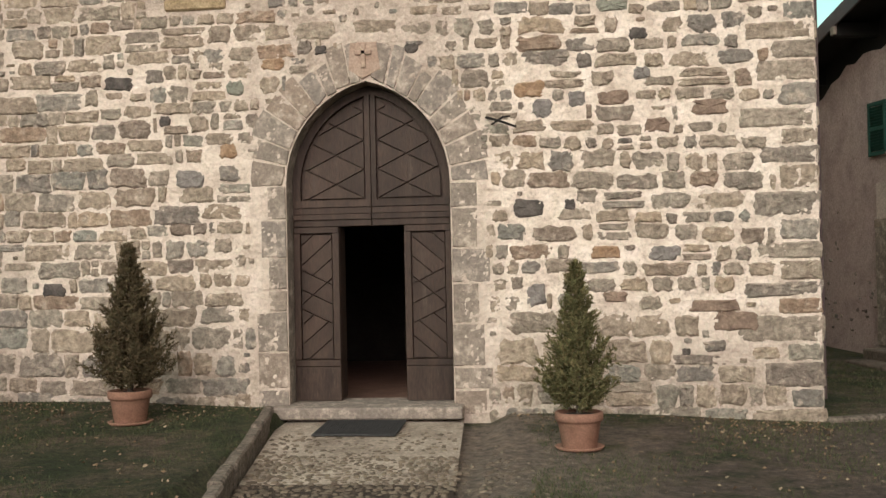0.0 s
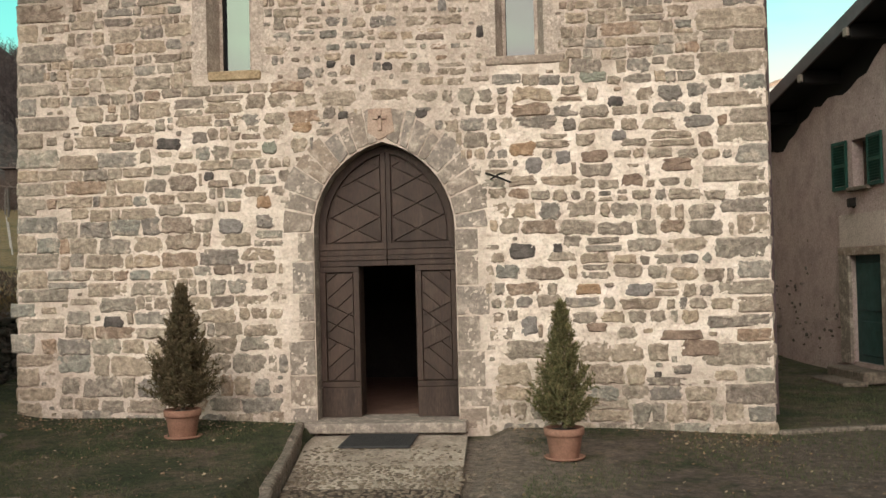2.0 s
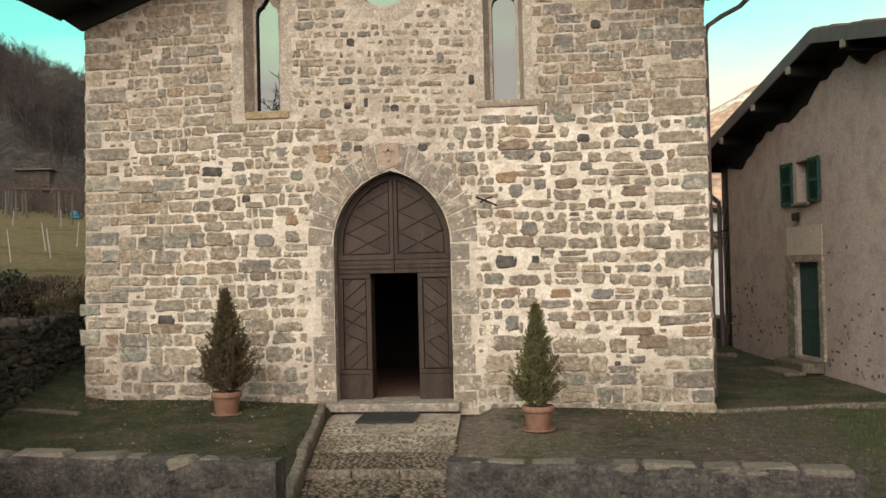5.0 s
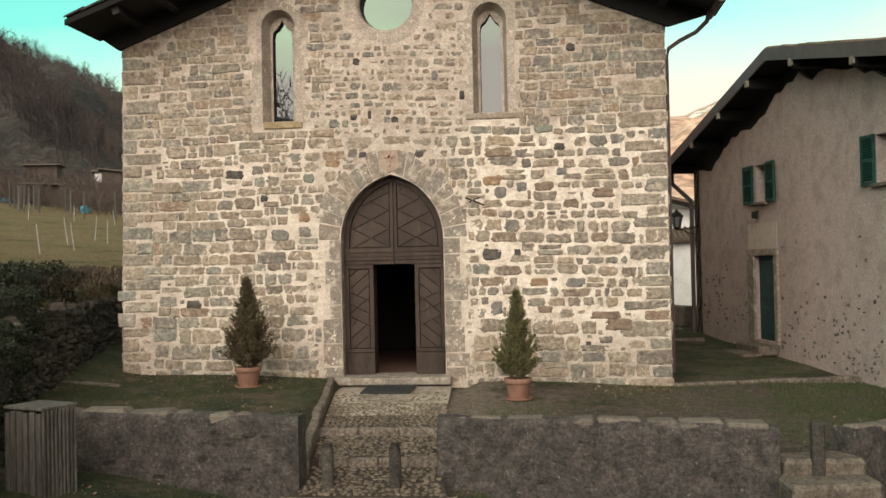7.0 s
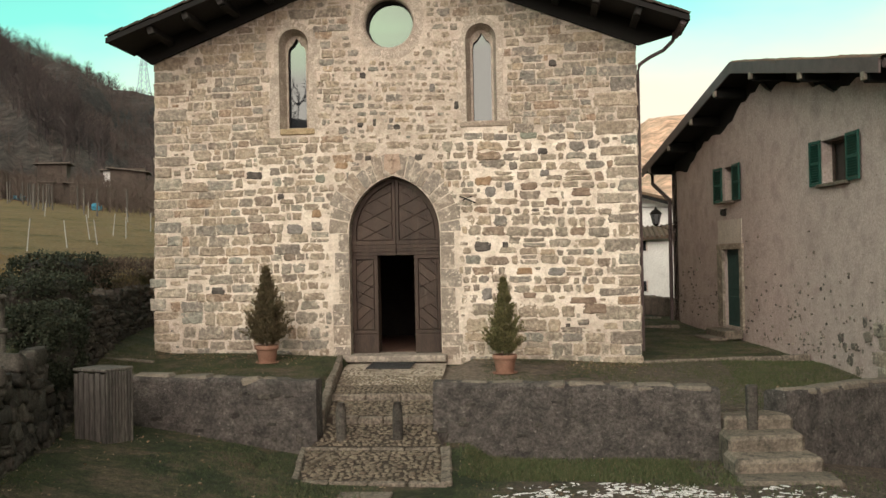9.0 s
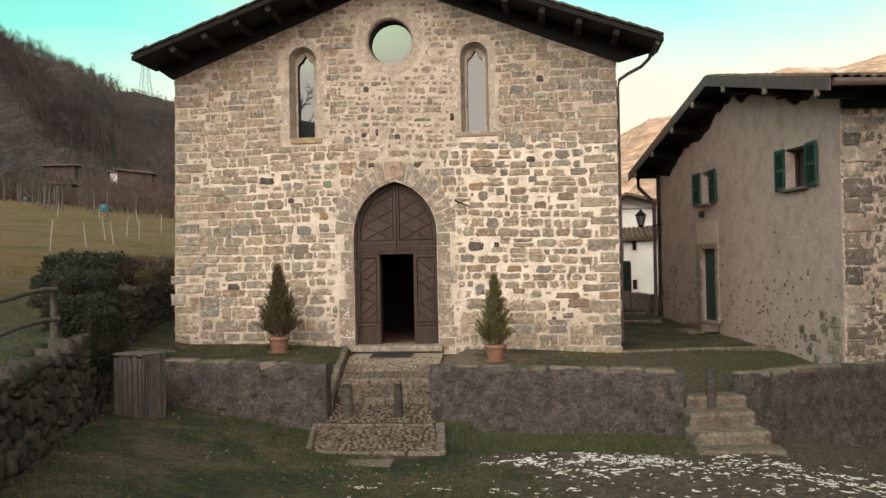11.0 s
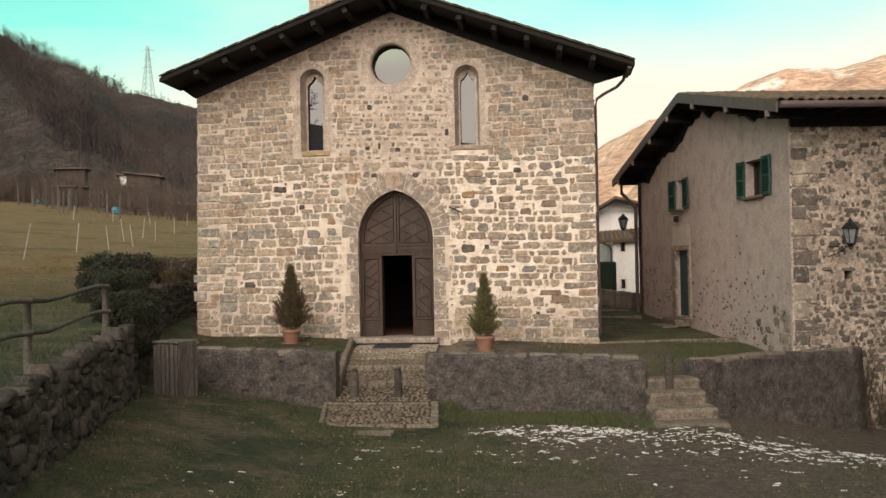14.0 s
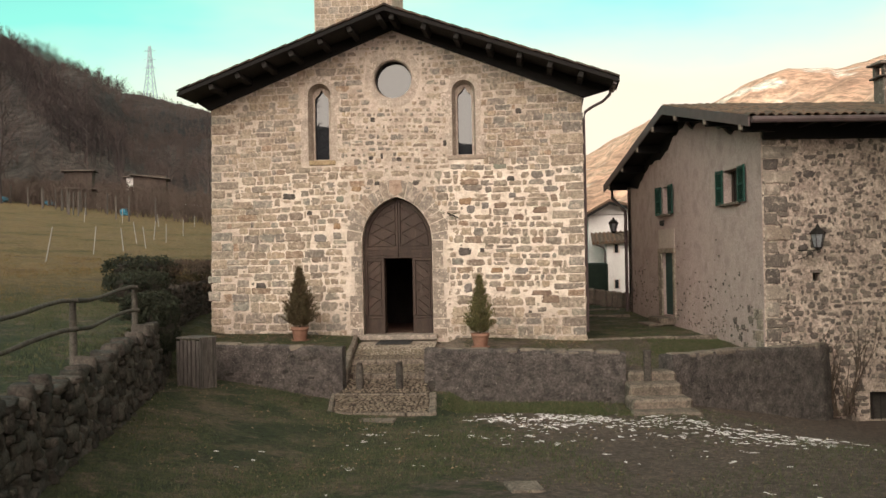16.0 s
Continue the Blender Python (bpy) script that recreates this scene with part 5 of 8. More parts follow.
rough_post("stone_bollard", (0.12, -5.95, -0.66), 0.075, 0.52, M_DRYSTONE, "short rounded stone bollard on the cobbled path", "bollards")
rough_post("stone_bollard", (0.93, -5.92, -0.64), 0.075, 0.50, M_DRYSTONE, "short rounded stone bollard stained yellow with lichen", "bollards")
post_t = thing("stone_post", (5.90, -5.62, -0.62), "square stone post standing on the stair", "post")
bm = bmesh.new()
box(bm, (5.90, -5.62, -0.30), (0.15, 0.14, 0.66), bevel=0.02, jitter=0.008, rng=rk)
part("shaft", bm, M_DRYSTONE, post_t)

# kerb from the church corner to the house, slabs in the lawn
edge_r = thing("lawn_kerb", (6.5, 0.4, -0.2), "pale stone kerb across the lawn beside the church", "kerb", kind="structure")
kerb("kerb_stone", (4.88, -0.02, land1(4.9, 0) + 0.05), (8.25, 0.88, -0.16), 0.14, 0.2, rk, edge_r, pieces=6)
edge_b = thing("lawn_steps", (6.0, 8.0, 0.0), "low stone edges across the rear lawn", "kerb", kind="structure")
for yk in (7.5, 10.5):
    kerb("kerb_stone", (4.9, yk, land1(5.5, yk) + 0.06), (6.9 - 0.05 * yk, yk + 0.3, land1(6, yk) + 0.06), 0.14, 0.2, rk, edge_b, pieces=3)
edge_l = thing("lawn_slab", (-5.0, -0.6, 0.1), "narrow stone slabs edging the lawn", "slab", kind="structure")
kerb("slab", (-5.55, -1.2, land1(-5.4, -1.2) + 0.03), (-4.55, -1.1, land1(-4.55, -1.1) + 0.03), 0.22, 0.1, rk, edge_l, pieces=3)


def flag(at, sx, sy, rot, label):
    t = thing("flagstone", at, label, "flagstone")
    bm = bmesh.new()
    box(bm, (0, 0, 0), (sx, sy, 0.08), pose(at[0], at[1], at[2] + 0.0, 0, 0, rot), bevel=0.015, jitter=0.02, rng=rk)
    part("stone", bm, M_KERB, t)


flag((0.86, -8.22, land1(0.86, -8.22) - 0.015), 0.66, 0.42, 4, "flat pale flagstone set in the grass below the path")
flag((3.66, -13.75, land1(3.66, -13.75) - 0.015), 0.42, 0.55, 12, "square pale flagstone lying in the court")

# doormat
mat_t = thing("doormat", (0.03, -0.72, -0.14), "dark grey rubber doormat before the church door", "doormat")
bm = bmesh.new()
mm = pose(0.03, -0.72, float(np.interp(-0.72, PATH_Y, PATH_Z)) + 0.012, 3.0, 0, -1)
box(bm, (0, 0, 0), (0.86, 0.72, 0.022), mm, bevel=0.006)
part("pad", bm, M_MAT, mat_t)
for i in range(22):
    bm = bmesh.new()
    box(bm, (-0.40 + 0.038 * i, 0, 0.013), (0.018, 0.68, 0.008), mm)
    part("rib", bm, M_MAT, mat_t)


# ---- potted conifers ----
def conifer(at, top, r, needle, label, seed, fullness):
    rng = random.Random(seed)
    t = thing("potted_conifer", at, label, "potted plant", "conifers flanking the door")
    bm = bmesh.new()
    pot_k = 0.87
    lathe(bm, [(r_ * pot_k, z_ * pot_k) for r_, z_ in ((0.175, 0.0), (0.185, 0.02), (0.232, 0.29), (0.238, 0.30), (0.252, 0.302), (0.262, 0.33), (0.262, 0.385), (0.255, 0.40), (0.225, 0.40), (0.215, 0.34))], at, 28)
    part("pot", bm, M_TERRACOTTA, t, "terracotta pot with rolled rim", smooth=True)
    bm = bmesh.new()
    lathe(bm, [(r_ * pot_k, z_) for r_, z_ in ((0.20, 0.0), (0.25, 0.005), (0.27, 0.03), (0.255, 0.035), (0.2, 0.018))], (at[0], at[1], at[2] - 0.004), 28)
    part("saucer", bm, M_TERRACOTTA, t, smooth=True)
    bm = bmesh.new()
    lathe(bm, [(0.21 * pot_k, 0.29), (0.21 * pot_k, 0.315), (0.09, 0.33)], at, 20)
    part("soil", bm, M_SOILCORE, t)
    bm = bmesh.new()
    tube(bm, [(at[0], at[1], at[2] + 0.30), (at[0] + 0.01, at[1], at[2] + 1.0), (at[0], at[1], at[2] + top - 0.1)], [0.03, 0.022, 0.006], 6)
    part("trunk", bm, M_BARK, t)
    vs, fs = [], []
    H = top - 0.35

    def sprig(p, out, ln, w):
        side = out.cross(Vector([rng.uniform(-1, 1) for _ in range(3)])).normalized()
        for q in range(5):
            ang = (q - 2) * 0.5
            dirv = (out * math.cos(ang) + side * math.sin(ang)).normalized()
            wv = dirv.cross(out + Vector((0.1, 0.2, 0.3))).normalized() * w
            b = p + out * ln * 0.12 * q
            k = len(vs)
            vs.extend((tuple(b - wv), tuple(b + wv), tuple(b + dirv * ln)))
            fs.append((k, k + 1, k + 2))

    for i in range(int(270 * fullness)):
        f = (i + rng.random()) / (270 * fullness)
        f = f ** 1.15
        a = i * 2.39996 + rng.uniform(-0.4, 0.4)
        reach = r * (1 - f) ** 0.95 * (0.80 + 0.25 * min(1, f / 0.12)) * rng.uniform(0.48, 1.32) + 0.04
        base = Vector((at[0], at[1], at[2] + 0.37 + f * H * 0.93))
        d = Vector((math.cos(a), math.sin(a), rng.uniform(-0.1, 0.7) + 1.1 * f)).normalized()
        base.z -= reach * d.z * 0.45
        base.z = max(base.z, at[2] + 0.35)
        p = base.copy()
        n = max(4, int(reach / 0.026))
        for k in range(n):
            d = (d + Vector((rng.uniform(-0.10, 0.10), rng.uniform(-0.10, 0.10), 0.05))).normalized()
            p = p + d * reach * 1.1 / n
            if k > 0.15 * n:
                for _ in range(3):
                    o = (d + Vector([rng.uniform(-0.9, 0.9) for _ in range(3)])).normalized()
                    sprig(p + Vector([rng.uniform(-0.02, 0.02) for _ in range(3)]), o, rng.uniform(0.028, 0.065), rng.uniform(0.005, 0.009))
    from_lists("foliage", vs, fs, needle, t, "dense short-needled foliage")
    return t


conifer((-2.38, -0.86, -0.065), 1.92, 0.47, M_NEEDLEDULL, "dull brownish potted conifer, broad, in a terracotta pot", 3, 1.25)
conifer((2.26, -1.45, -0.235), 1.80, 0.355, M_NEEDLE, "green slim potted conifer in a terracotta pot", 8, 1.0)

# ---- wooden box in the corner ----
crate = thing("plank_box", (-2.95, -7.1, -0.5), "weathered grey upright plank box in the wall corner", "box")
cm = pose(-2.87, -7.13, -0.48, 0, 0, -22)
W, D, H = 0.58, 0.48, 0.95
for i in range(6):
    bm = bmesh.new()
    w = W / 6
    box(bm, (-W / 2 + w * (i + 0.5), -D / 2 + rk.uniform(-0.008, 0.008), H / 2 + rk.uniform(-0.03, 0.0)), (w - rk.uniform(0.014, 0.03), 0.03, H + rk.uniform(-0.02, 0.02)), cm, bevel=0.004)
    part("plank", bm, M_GREYWOOD, crate)
for i in range(9):
    bm = bmesh.new()
    w = D / 9
    box(bm, (W / 2, -D / 2 + w * (i + 0.5), H / 2), (0.03, w - 0.024, H + rk.uniform(-0.02, 0.02)), cm, bevel=0.004)
    part("plank", bm, M_GREYWOOD, crate)
# dark filler stands for the shade inside the box
bm = bmesh.new()
box(bm, (0, 0, H / 2 - 0.02), (W - 0.05, D - 0.05, H - 0.06), cm)
part("core", bm, M_SOILCORE, crate)
bm = bmesh.new()
box(bm, (0, 0, H + 0.025), (W + 0.02, D + 0.03, 0.04), cm, bevel=0.01)
part("lid", bm, M_GREYWOOD, crate, "brown boarded lid")

# ---- rustic fence on the meadow edge ----
fence = thing("rustic_fence", (-3.4, -9.0, 0.65), "rustic two-rail fence of weathered poles", "fence")
posts = [(-3.48, -8.62), (-2.84, -12.35), (-2.25, -16.2), (-1.3, -20.2)]
tops = []
for i, (x, y) in enumerate(posts):
    z = land1(x - 0.4, y) if i else 0.66
    z = (0.70, 0.60, 0.50, 0.42)[i]
    bm = bmesh.new()
    tube(bm, [(x, y, z - 0.3), (x + rk.uniform(-0.01, 0.01), y, z + 0.4), (x, y, z + 0.84)], [0.058, 0.055, 0.048], 9)
    part("post", bm, M_RAIL, fence, smooth=True)
    tops.append((x, y, z))
for lift, r in ((0.82, 0.036), (0.41, 0.034)):
    for (x0, y0, z0), (x1, y1, z1) in zip(tops, tops[1:]):
        pts = []
        for k in range(7):
            f = k / 6
            pts.append((x0 + (x1 - x0) * f + rk.uniform(-0.02, 0.02) + 0.06, y0 + (y1 - y0) * f, z0 + lift + (z1 - z0) * f + 0.035 * math.sin(5 * f + lift) * (k not in (0, 6))))
        bm = bmesh.new()
        tube(bm, pts, [r * rk.uniform(0.85, 1.1) for _ in pts], 8)
        part("rail", bm, M_RAIL, fence, smooth=True)


# ---- hedge and brush on the bank ----
def leaf_mass(name, centre, size, count, mat, leaf, seed, label, category, droop=0.0):
    rng = random.Random(seed)
    t = thing(name, (centre[0], centre[1], centre[2] - size[2] / 2), label, category)
    vs, fs = [], []
    for _ in range(count):
        while True:
            p = Vector([rng.uniform(-1, 1) for _ in range(3)])
            if p.length < 1 and p.length > 0.62:
                break
        q = Vector([math.copysign(abs(c) ** 0.6, c) for c in p])
        lump = 1 + 0.16 * noise.noise(q * 2.3 + Vector((seed, 0, 0))) + 0.10 * noise.noise(q * 6)
        c = Vector((centre[0] + size[0] / 2 * q.x * lump, centre[1] + size[1] / 2 * q.y * lump, centre[2] + size[2] / 2 * q.z * lump))
        u = Vector([rng.uniform(-1, 1) for _ in range(3)]).normalized()
        if droop:
            u = (u * (1 - droop) + Vector((0, 0, -droop))).normalized()
        w = u.cross(Vector([rng.uniform(-1, 1) for _ in range(3)])).normalized()
        s = leaf * rng.uniform(0.6, 1.3)
        k = len(vs)
        asp = 0.45 if not droop else 0.12
        vs += [tuple(c), tuple(c + u * s * 0.5 + w * s * asp), tuple(c + u * s), tuple(c + u * s * 0.5 - w * s * asp)]
        fs.append((k, k + 1, k + 2, k + 3))
    from_lists("foliage", vs, fs, mat, t)
    if not droop:
        # dark core stands for the shade deep among the leaves
        bm = bmesh.new()
        bmesh.ops.create_icosphere(bm, subdivisions=3, radius=0.5)
        for v in bm.verts:
            q = Vector([math.copysign(abs(2 * c) ** 0.7, c) for c in v.co]) * (0.74 + 0.1 * noise.noise(v.co * 5))
            v.co = (centre[0] + size[0] / 2 * q.x, centre[1] + size[1] / 2 * q.y, centre[2] + size[2] / 2 * q.z)
        part("inner_core", bm, M_SOILCORE, t)
    return t


leaf_mass("hedge", (-4.10, -6.4, 0.98), (0.62, 2.2, 0.80), 26000, M_HEDGE, 0.030, 2, "dark evergreen hedge on top of the dry stone wall", "hedge")
leaf_mass("bush", (-3.74, -6.75, 0.68), (0.52, 1.3, 1.05), 17000, M_HEDGE, 0.030, 12, "dark evergreen bush hanging over the dry stone wall", "bush")
leaf_mass("hedge", (-5.35, -4.0, 1.36), (1.0, 2.4, 0.85), 14000, M_HEDGE, 0.035, 5, "dark clipped hedge along the meadow bank", "hedge")
leaf_mass("bush", (-6.7, -0.5, 1.72), (1.1, 3.4, 0.9), 5000, M_HEDGE, 0.06, 6, "dark bush on the bank beside the church", "bush")
leaf_mass("dry_creeper", (-6.45, 2.6, 1.62), (0.6, 6.5, 0.95), 9000, M_DRYVINE, 0.11, 9, "dry brown creeper hanging over the bank wall", "creeper", 0.6)


# ---- the neighbouring house ----
HM = pose(8.83, -2.40, 0, 0, 0, 9.5)
house = thing("house", (9.0, -2.3, -0.3), "old two-storey house, plastered gable, rubble stone front", "house", rz=9.5)
HLEN, HWID = 9.0, 12.85
R_Y, R_Z, N_Y, N_Z, F_Y, F_Z = 5.85, 6.15, -1.05, 4.90, 13.75, 4.46
GO = -0.62


def roof_z(y):
    return R_Z + (N_Z - R_Z) * (R_Y - y) / (R_Y - N_Y) if y < R_Y else R_Z + (F_Z - R_Z) * (y - R_Y) / (F_Y - R_Y)


def house_part(name, bm, mat, parent=None, label="", kind="", smooth=False):
    bm.transform(HM)
    return part(name, bm, mat, parent or house, label, kind, smooth)


# gable wall, in its own plane: local x is depth, so the plate is turned
WIN1, WIN2, HDOOR = (1.52, 2.58, 3.20, 4.02), (7.62, 8.22, 3.20, 4.02), (7.22, 8.40, 0.12, 2.00)
bm = bmesh.new()
rect = lambda r: [(r[0], r[2]), (r[1], r[2]), (r[1], r[3]), (r[0], r[3])]
rq = random.Random(6)
ragged = [(y, roof_z(y) - (0.60 if y > R_Y else 0.44) + rq.uniform(-0.09, 0.09) + 0.10 * math.sin(2.1 * y)) for y in np.arange(HWID - 0.3, 0.2, -0.31).tolist()]
plate_with_holes(bm, [(0.0, -2.6), (HWID, -2.6), (HWID, roof_z(HWID) - 0.45)] + ragged + [(0.0, roof_z(0) - 0.30)], [rect(WIN1), rect(WIN2), rect(HDOOR)], 0.0, 0.5)
bm.transform(Matrix(((0, 1, 0, 0), (1, 0, 0, 0), (0, 0, 1, 0), (0, 0, 0, 1))))
bmesh.ops.recalc_face_normals(bm, faces=bm.faces[:])
gable = house_part("gable_wall", bm, M_PLASTER, label="stained grey beige plaster wall")
# dark infill in place of the shaded gap above the plaster
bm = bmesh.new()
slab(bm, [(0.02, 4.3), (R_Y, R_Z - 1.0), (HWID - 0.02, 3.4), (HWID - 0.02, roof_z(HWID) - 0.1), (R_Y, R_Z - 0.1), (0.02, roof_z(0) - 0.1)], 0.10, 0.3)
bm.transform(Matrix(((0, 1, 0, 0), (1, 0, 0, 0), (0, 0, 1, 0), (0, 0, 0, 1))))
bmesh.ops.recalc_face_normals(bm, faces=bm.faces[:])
house_part("gable_boarding", bm, M_DARKWOOD, label="dark infill that stands for the shaded gap under the roof")
LOWWIN = (2.42, 3.2, -1.95, -1.30)
HOLE = (1.14, 1.31, 1.27, 1.46)
bm = bmesh.new()
plate_with_holes(bm, [(0.012, -2.6), (HLEN, -2.6), (HLEN, N_Z - 0.02), (0.012, N_Z - 0.02)], [rect(LOWWIN), rect(HOLE)], -0.02, 0.5)
front = house_part("front_wall", bm, M_HOUSEMORTAR, label="rubble stone front wall with worn mortar")
bm = bmesh.new()
box(bm, (HLEN - 0.25, HWID / 2, 1.2), (0.5, HWID - 1.2, 7.4))
box(bm, (HLEN / 2, HWID - 0.25, 0.9), (HLEN, 0.48, 6.9))
box(bm, (1.9, 6.2, 1.0), (0.1, 9.0, 6.0))
box(bm, (2.8, 0.9, -1.4), (2.0, 0.1, 1.6))
house_part("rear_shell", bm, M_INNER)
bm = bmesh.new()
slab(bm, rect((1.08, 1.37, 1.46, 1.52)), -0.05, 0.1)
house_part("hole_lintel", bm, M_HOUSESTONE)
bm = bmesh.new()
box(bm, (1.22, 0.28, 1.36), (0.3, 0.04, 0.3))
house_part("hole_back", bm, M_INNER)

# roof
for (y0, z0, y1, z1, nm) in ((N_Y, N_Z, R_Y, R_Z, "near"), (F_Y, F_Z, R_Y, R_Z, "far")):
    bm = bmesh.new()
    vs = [(GO, y0, z0), (HLEN + 0.5, y0, z0), (HLEN + 0.5, y1, z1), (GO, y1, z1)]
    lo = [bm.verts.new((x, y, z - 0.10)) for x, y, z in vs]
    hi = [bm.verts.new((x, y, z)) for x, y, z in vs]
    bm.faces.new(hi)
    bm.faces.new(lo[::-1])
    for k in range(4):
        bm.faces.new((lo[k], lo[(k + 1) % 4], hi[(k + 1) % 4], hi[k]))
    bmesh.ops.recalc_face_normals(bm, faces=bm.faces[:])
    sl = house_part("roof_slope", bm, M_DARKWOOD, label="dark boarded roof slope")
    if nm == "near":
        near_slope = sl
    bm = bmesh.new()
    vs = [(y0, z0 + 0.05), (y1, z1 + 0.05), (y1, z1 - 0.20), (y0, z0 - 0.20)]
    slab(bm, vs, GO - 0.035, GO)
    bm.transform(Matrix(((0, 1, 0, 0), (1, 0, 0, 0), (0, 0, 1, 0), (0, 0, 0, 1))))
    bmesh.ops.recalc_face_normals(bm, faces=bm.faces[:])
    house_part("barge_board", bm, M_GUTTER, label="brown metal verge board")
    for f in ((0.08, 0.45, 0.82) if nm == "near" else (0.10, 0.36, 0.62, 0.86)):
        y, z = y0 + (y1 - y0) * f, z0 + (z1 - z0) * f - 0.24
        bm = bmesh.new()
        box(bm, (-0.22, y, z), (0.76, 0.19, 0.24), bevel=0.015)
        house_part("purlin", bm, M_DARKWOOD, sl)
        bm = bmesh.new()
        box(bm, (GO - 0.012, y, z - 0.01), (0.05, 0.16, 0.15), bevel=0.01)
        house_part("beam_end", bm, M_PALEEND, sl, "pale sawn beam end")
for i in range(12):
    bm = bmesh.new()
    box(bm, (0.1 + 0.78 * i, -0.45, roof_z(-0.45) - 0.17), (0.11, 1.1, 0.13), Matrix.Translation((0, 0, 0)), bevel=0.01)
    house_part("rafter", bm, M_DARKWOOD, near_slope)

# tiles: half round, laid hump up, the nearest as single pieces
vs, fs = [], []
for a in range(7):
    t = math.pi * a / 6
    vs += [(-0.085 * math.cos(t), 0.0, 0.075 * math.sin(t)), (-0.07 * math.cos(t), 0.44, 0.06 * math.sin(t) + 0.018)]
for a in range(6):
    fs.append((2 * a, 2 * a + 1, 2 * a + 3, 2 * a + 2))
vs += [(x, y, z - 0.018) for x, y, z in vs]
fs += [tuple(i + 14 for i in f[::-1]) for f in fs] + [(2 * a, 2 * a + 2, 2 * a + 16, 2 * a + 14) for a in range(6)]
tile_me = bpy.data.meshes.new("roof_tile")
tile_me.from_pydata(vs, [], fs)
tile_me.materials.append(M_TILE)
rt = random.Random(8)
sl_near = math.atan2(R_Z - N_Z, R_Y - N_Y)
vv, ff, made = [], [], 0
for row in range(18):
    for colm in range(44):
        y = N_Y - 0.04 + 0.385 * row
        x = GO + 0.06 + 0.205 * colm
        mm = HM @ Matrix.Translation((x + rt.uniform(-0.015, 0.015), y, N_Z + (y - N_Y) * math.tan(sl_near) + 0.012 + rt.uniform(0, 0.018))) @ Euler((sl_near + rt.uniform(-0.03, 0.03), rt.uniform(-0.05, 0.05), rt.uniform(-0.05, 0.05))).to_matrix().to_4x4()
        if colm < 17 and made < 300:
            ob = new("roof_tile", tile_me)
            ob.matrix_basis = mm
            hang(ob, near_slope)
            made += 1
        else:
            k = len(vv)
            vv += [tuple(mm @ q.co) for q in tile_me.vertices]
            ff += [tuple(i + k for i in p.vertices) for p in tile_me.polygons]
from_lists("roof_tile_rest", vv, ff, M_TILE, near_slope, kind="stuff")

bm = bmesh.new()
tube(bm, [(GO + 0.02, N_Y - 0.07, N_Z - 0.06), (HLEN + 0.5, N_Y - 0.07, N_Z - 0.06)], [0.075, 0.075], 8)
house_part("gutter", bm, M_GUTTER, label="brown eaves gutter")
bm = bmesh.new()
tube(bm, [(GO + 0.25, F_Y - 0.15, F_Z - 0.12), (GO + 0.25, F_Y - 0.15, F_Z - 0.42), (-0.10, HWID - 0.05, F_Z - 0.95), (-0.10, HWID - 0.08, F_Z - 1.15), (-0.10, HWID - 0.08, -0.1)], [0.06] * 5, 8)
house_part("downpipe", bm, M_GUTTER, label="brown downpipe at the far corner")

# dark band added for the eaves' shadow on the front wall
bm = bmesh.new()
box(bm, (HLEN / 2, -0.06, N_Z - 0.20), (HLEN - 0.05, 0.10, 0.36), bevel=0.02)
house_part("wall_plate", bm, M_DARKWOOD, label="dark band that stands for the shadow under the eaves")

# chimney
chim = thing("chimney_stack", tuple(HM @ Vector((5.1, 4.0, 5.7))), "", "")
hang(chim, house)
chim["label"] = "rubble chimney with stone cap"
bm = bmesh.new()
box(bm, (5.1, 4.0, 6.15), (0.62, 0.62, 0.9), bevel=0.03, jitter=0.015, rng=rt)
house_part("stack", bm, M_HOUSESTONE, chim)
for z, s in ((6.62, 0.78), (6.98, 0.86)):
    bm = bmesh.new()
    box(bm, (5.1, 4.0, z), (s, s, 0.07), bevel=0.015, jitter=0.02, rng=rt)
    house_part("cap_slab", bm, M_HOUSESTONE, chim)
for dx in (-0.24, 0.24):
    for dy in (-0.24, 0.24):
        bm = bmesh.new()
        box(bm, (5.1 + dx, 4.0 + dy, 6.8), (0.14, 0.14, 0.3), bevel=0.01)
        house_part("cap_pier", bm, M_HOUSESTONE, chim)

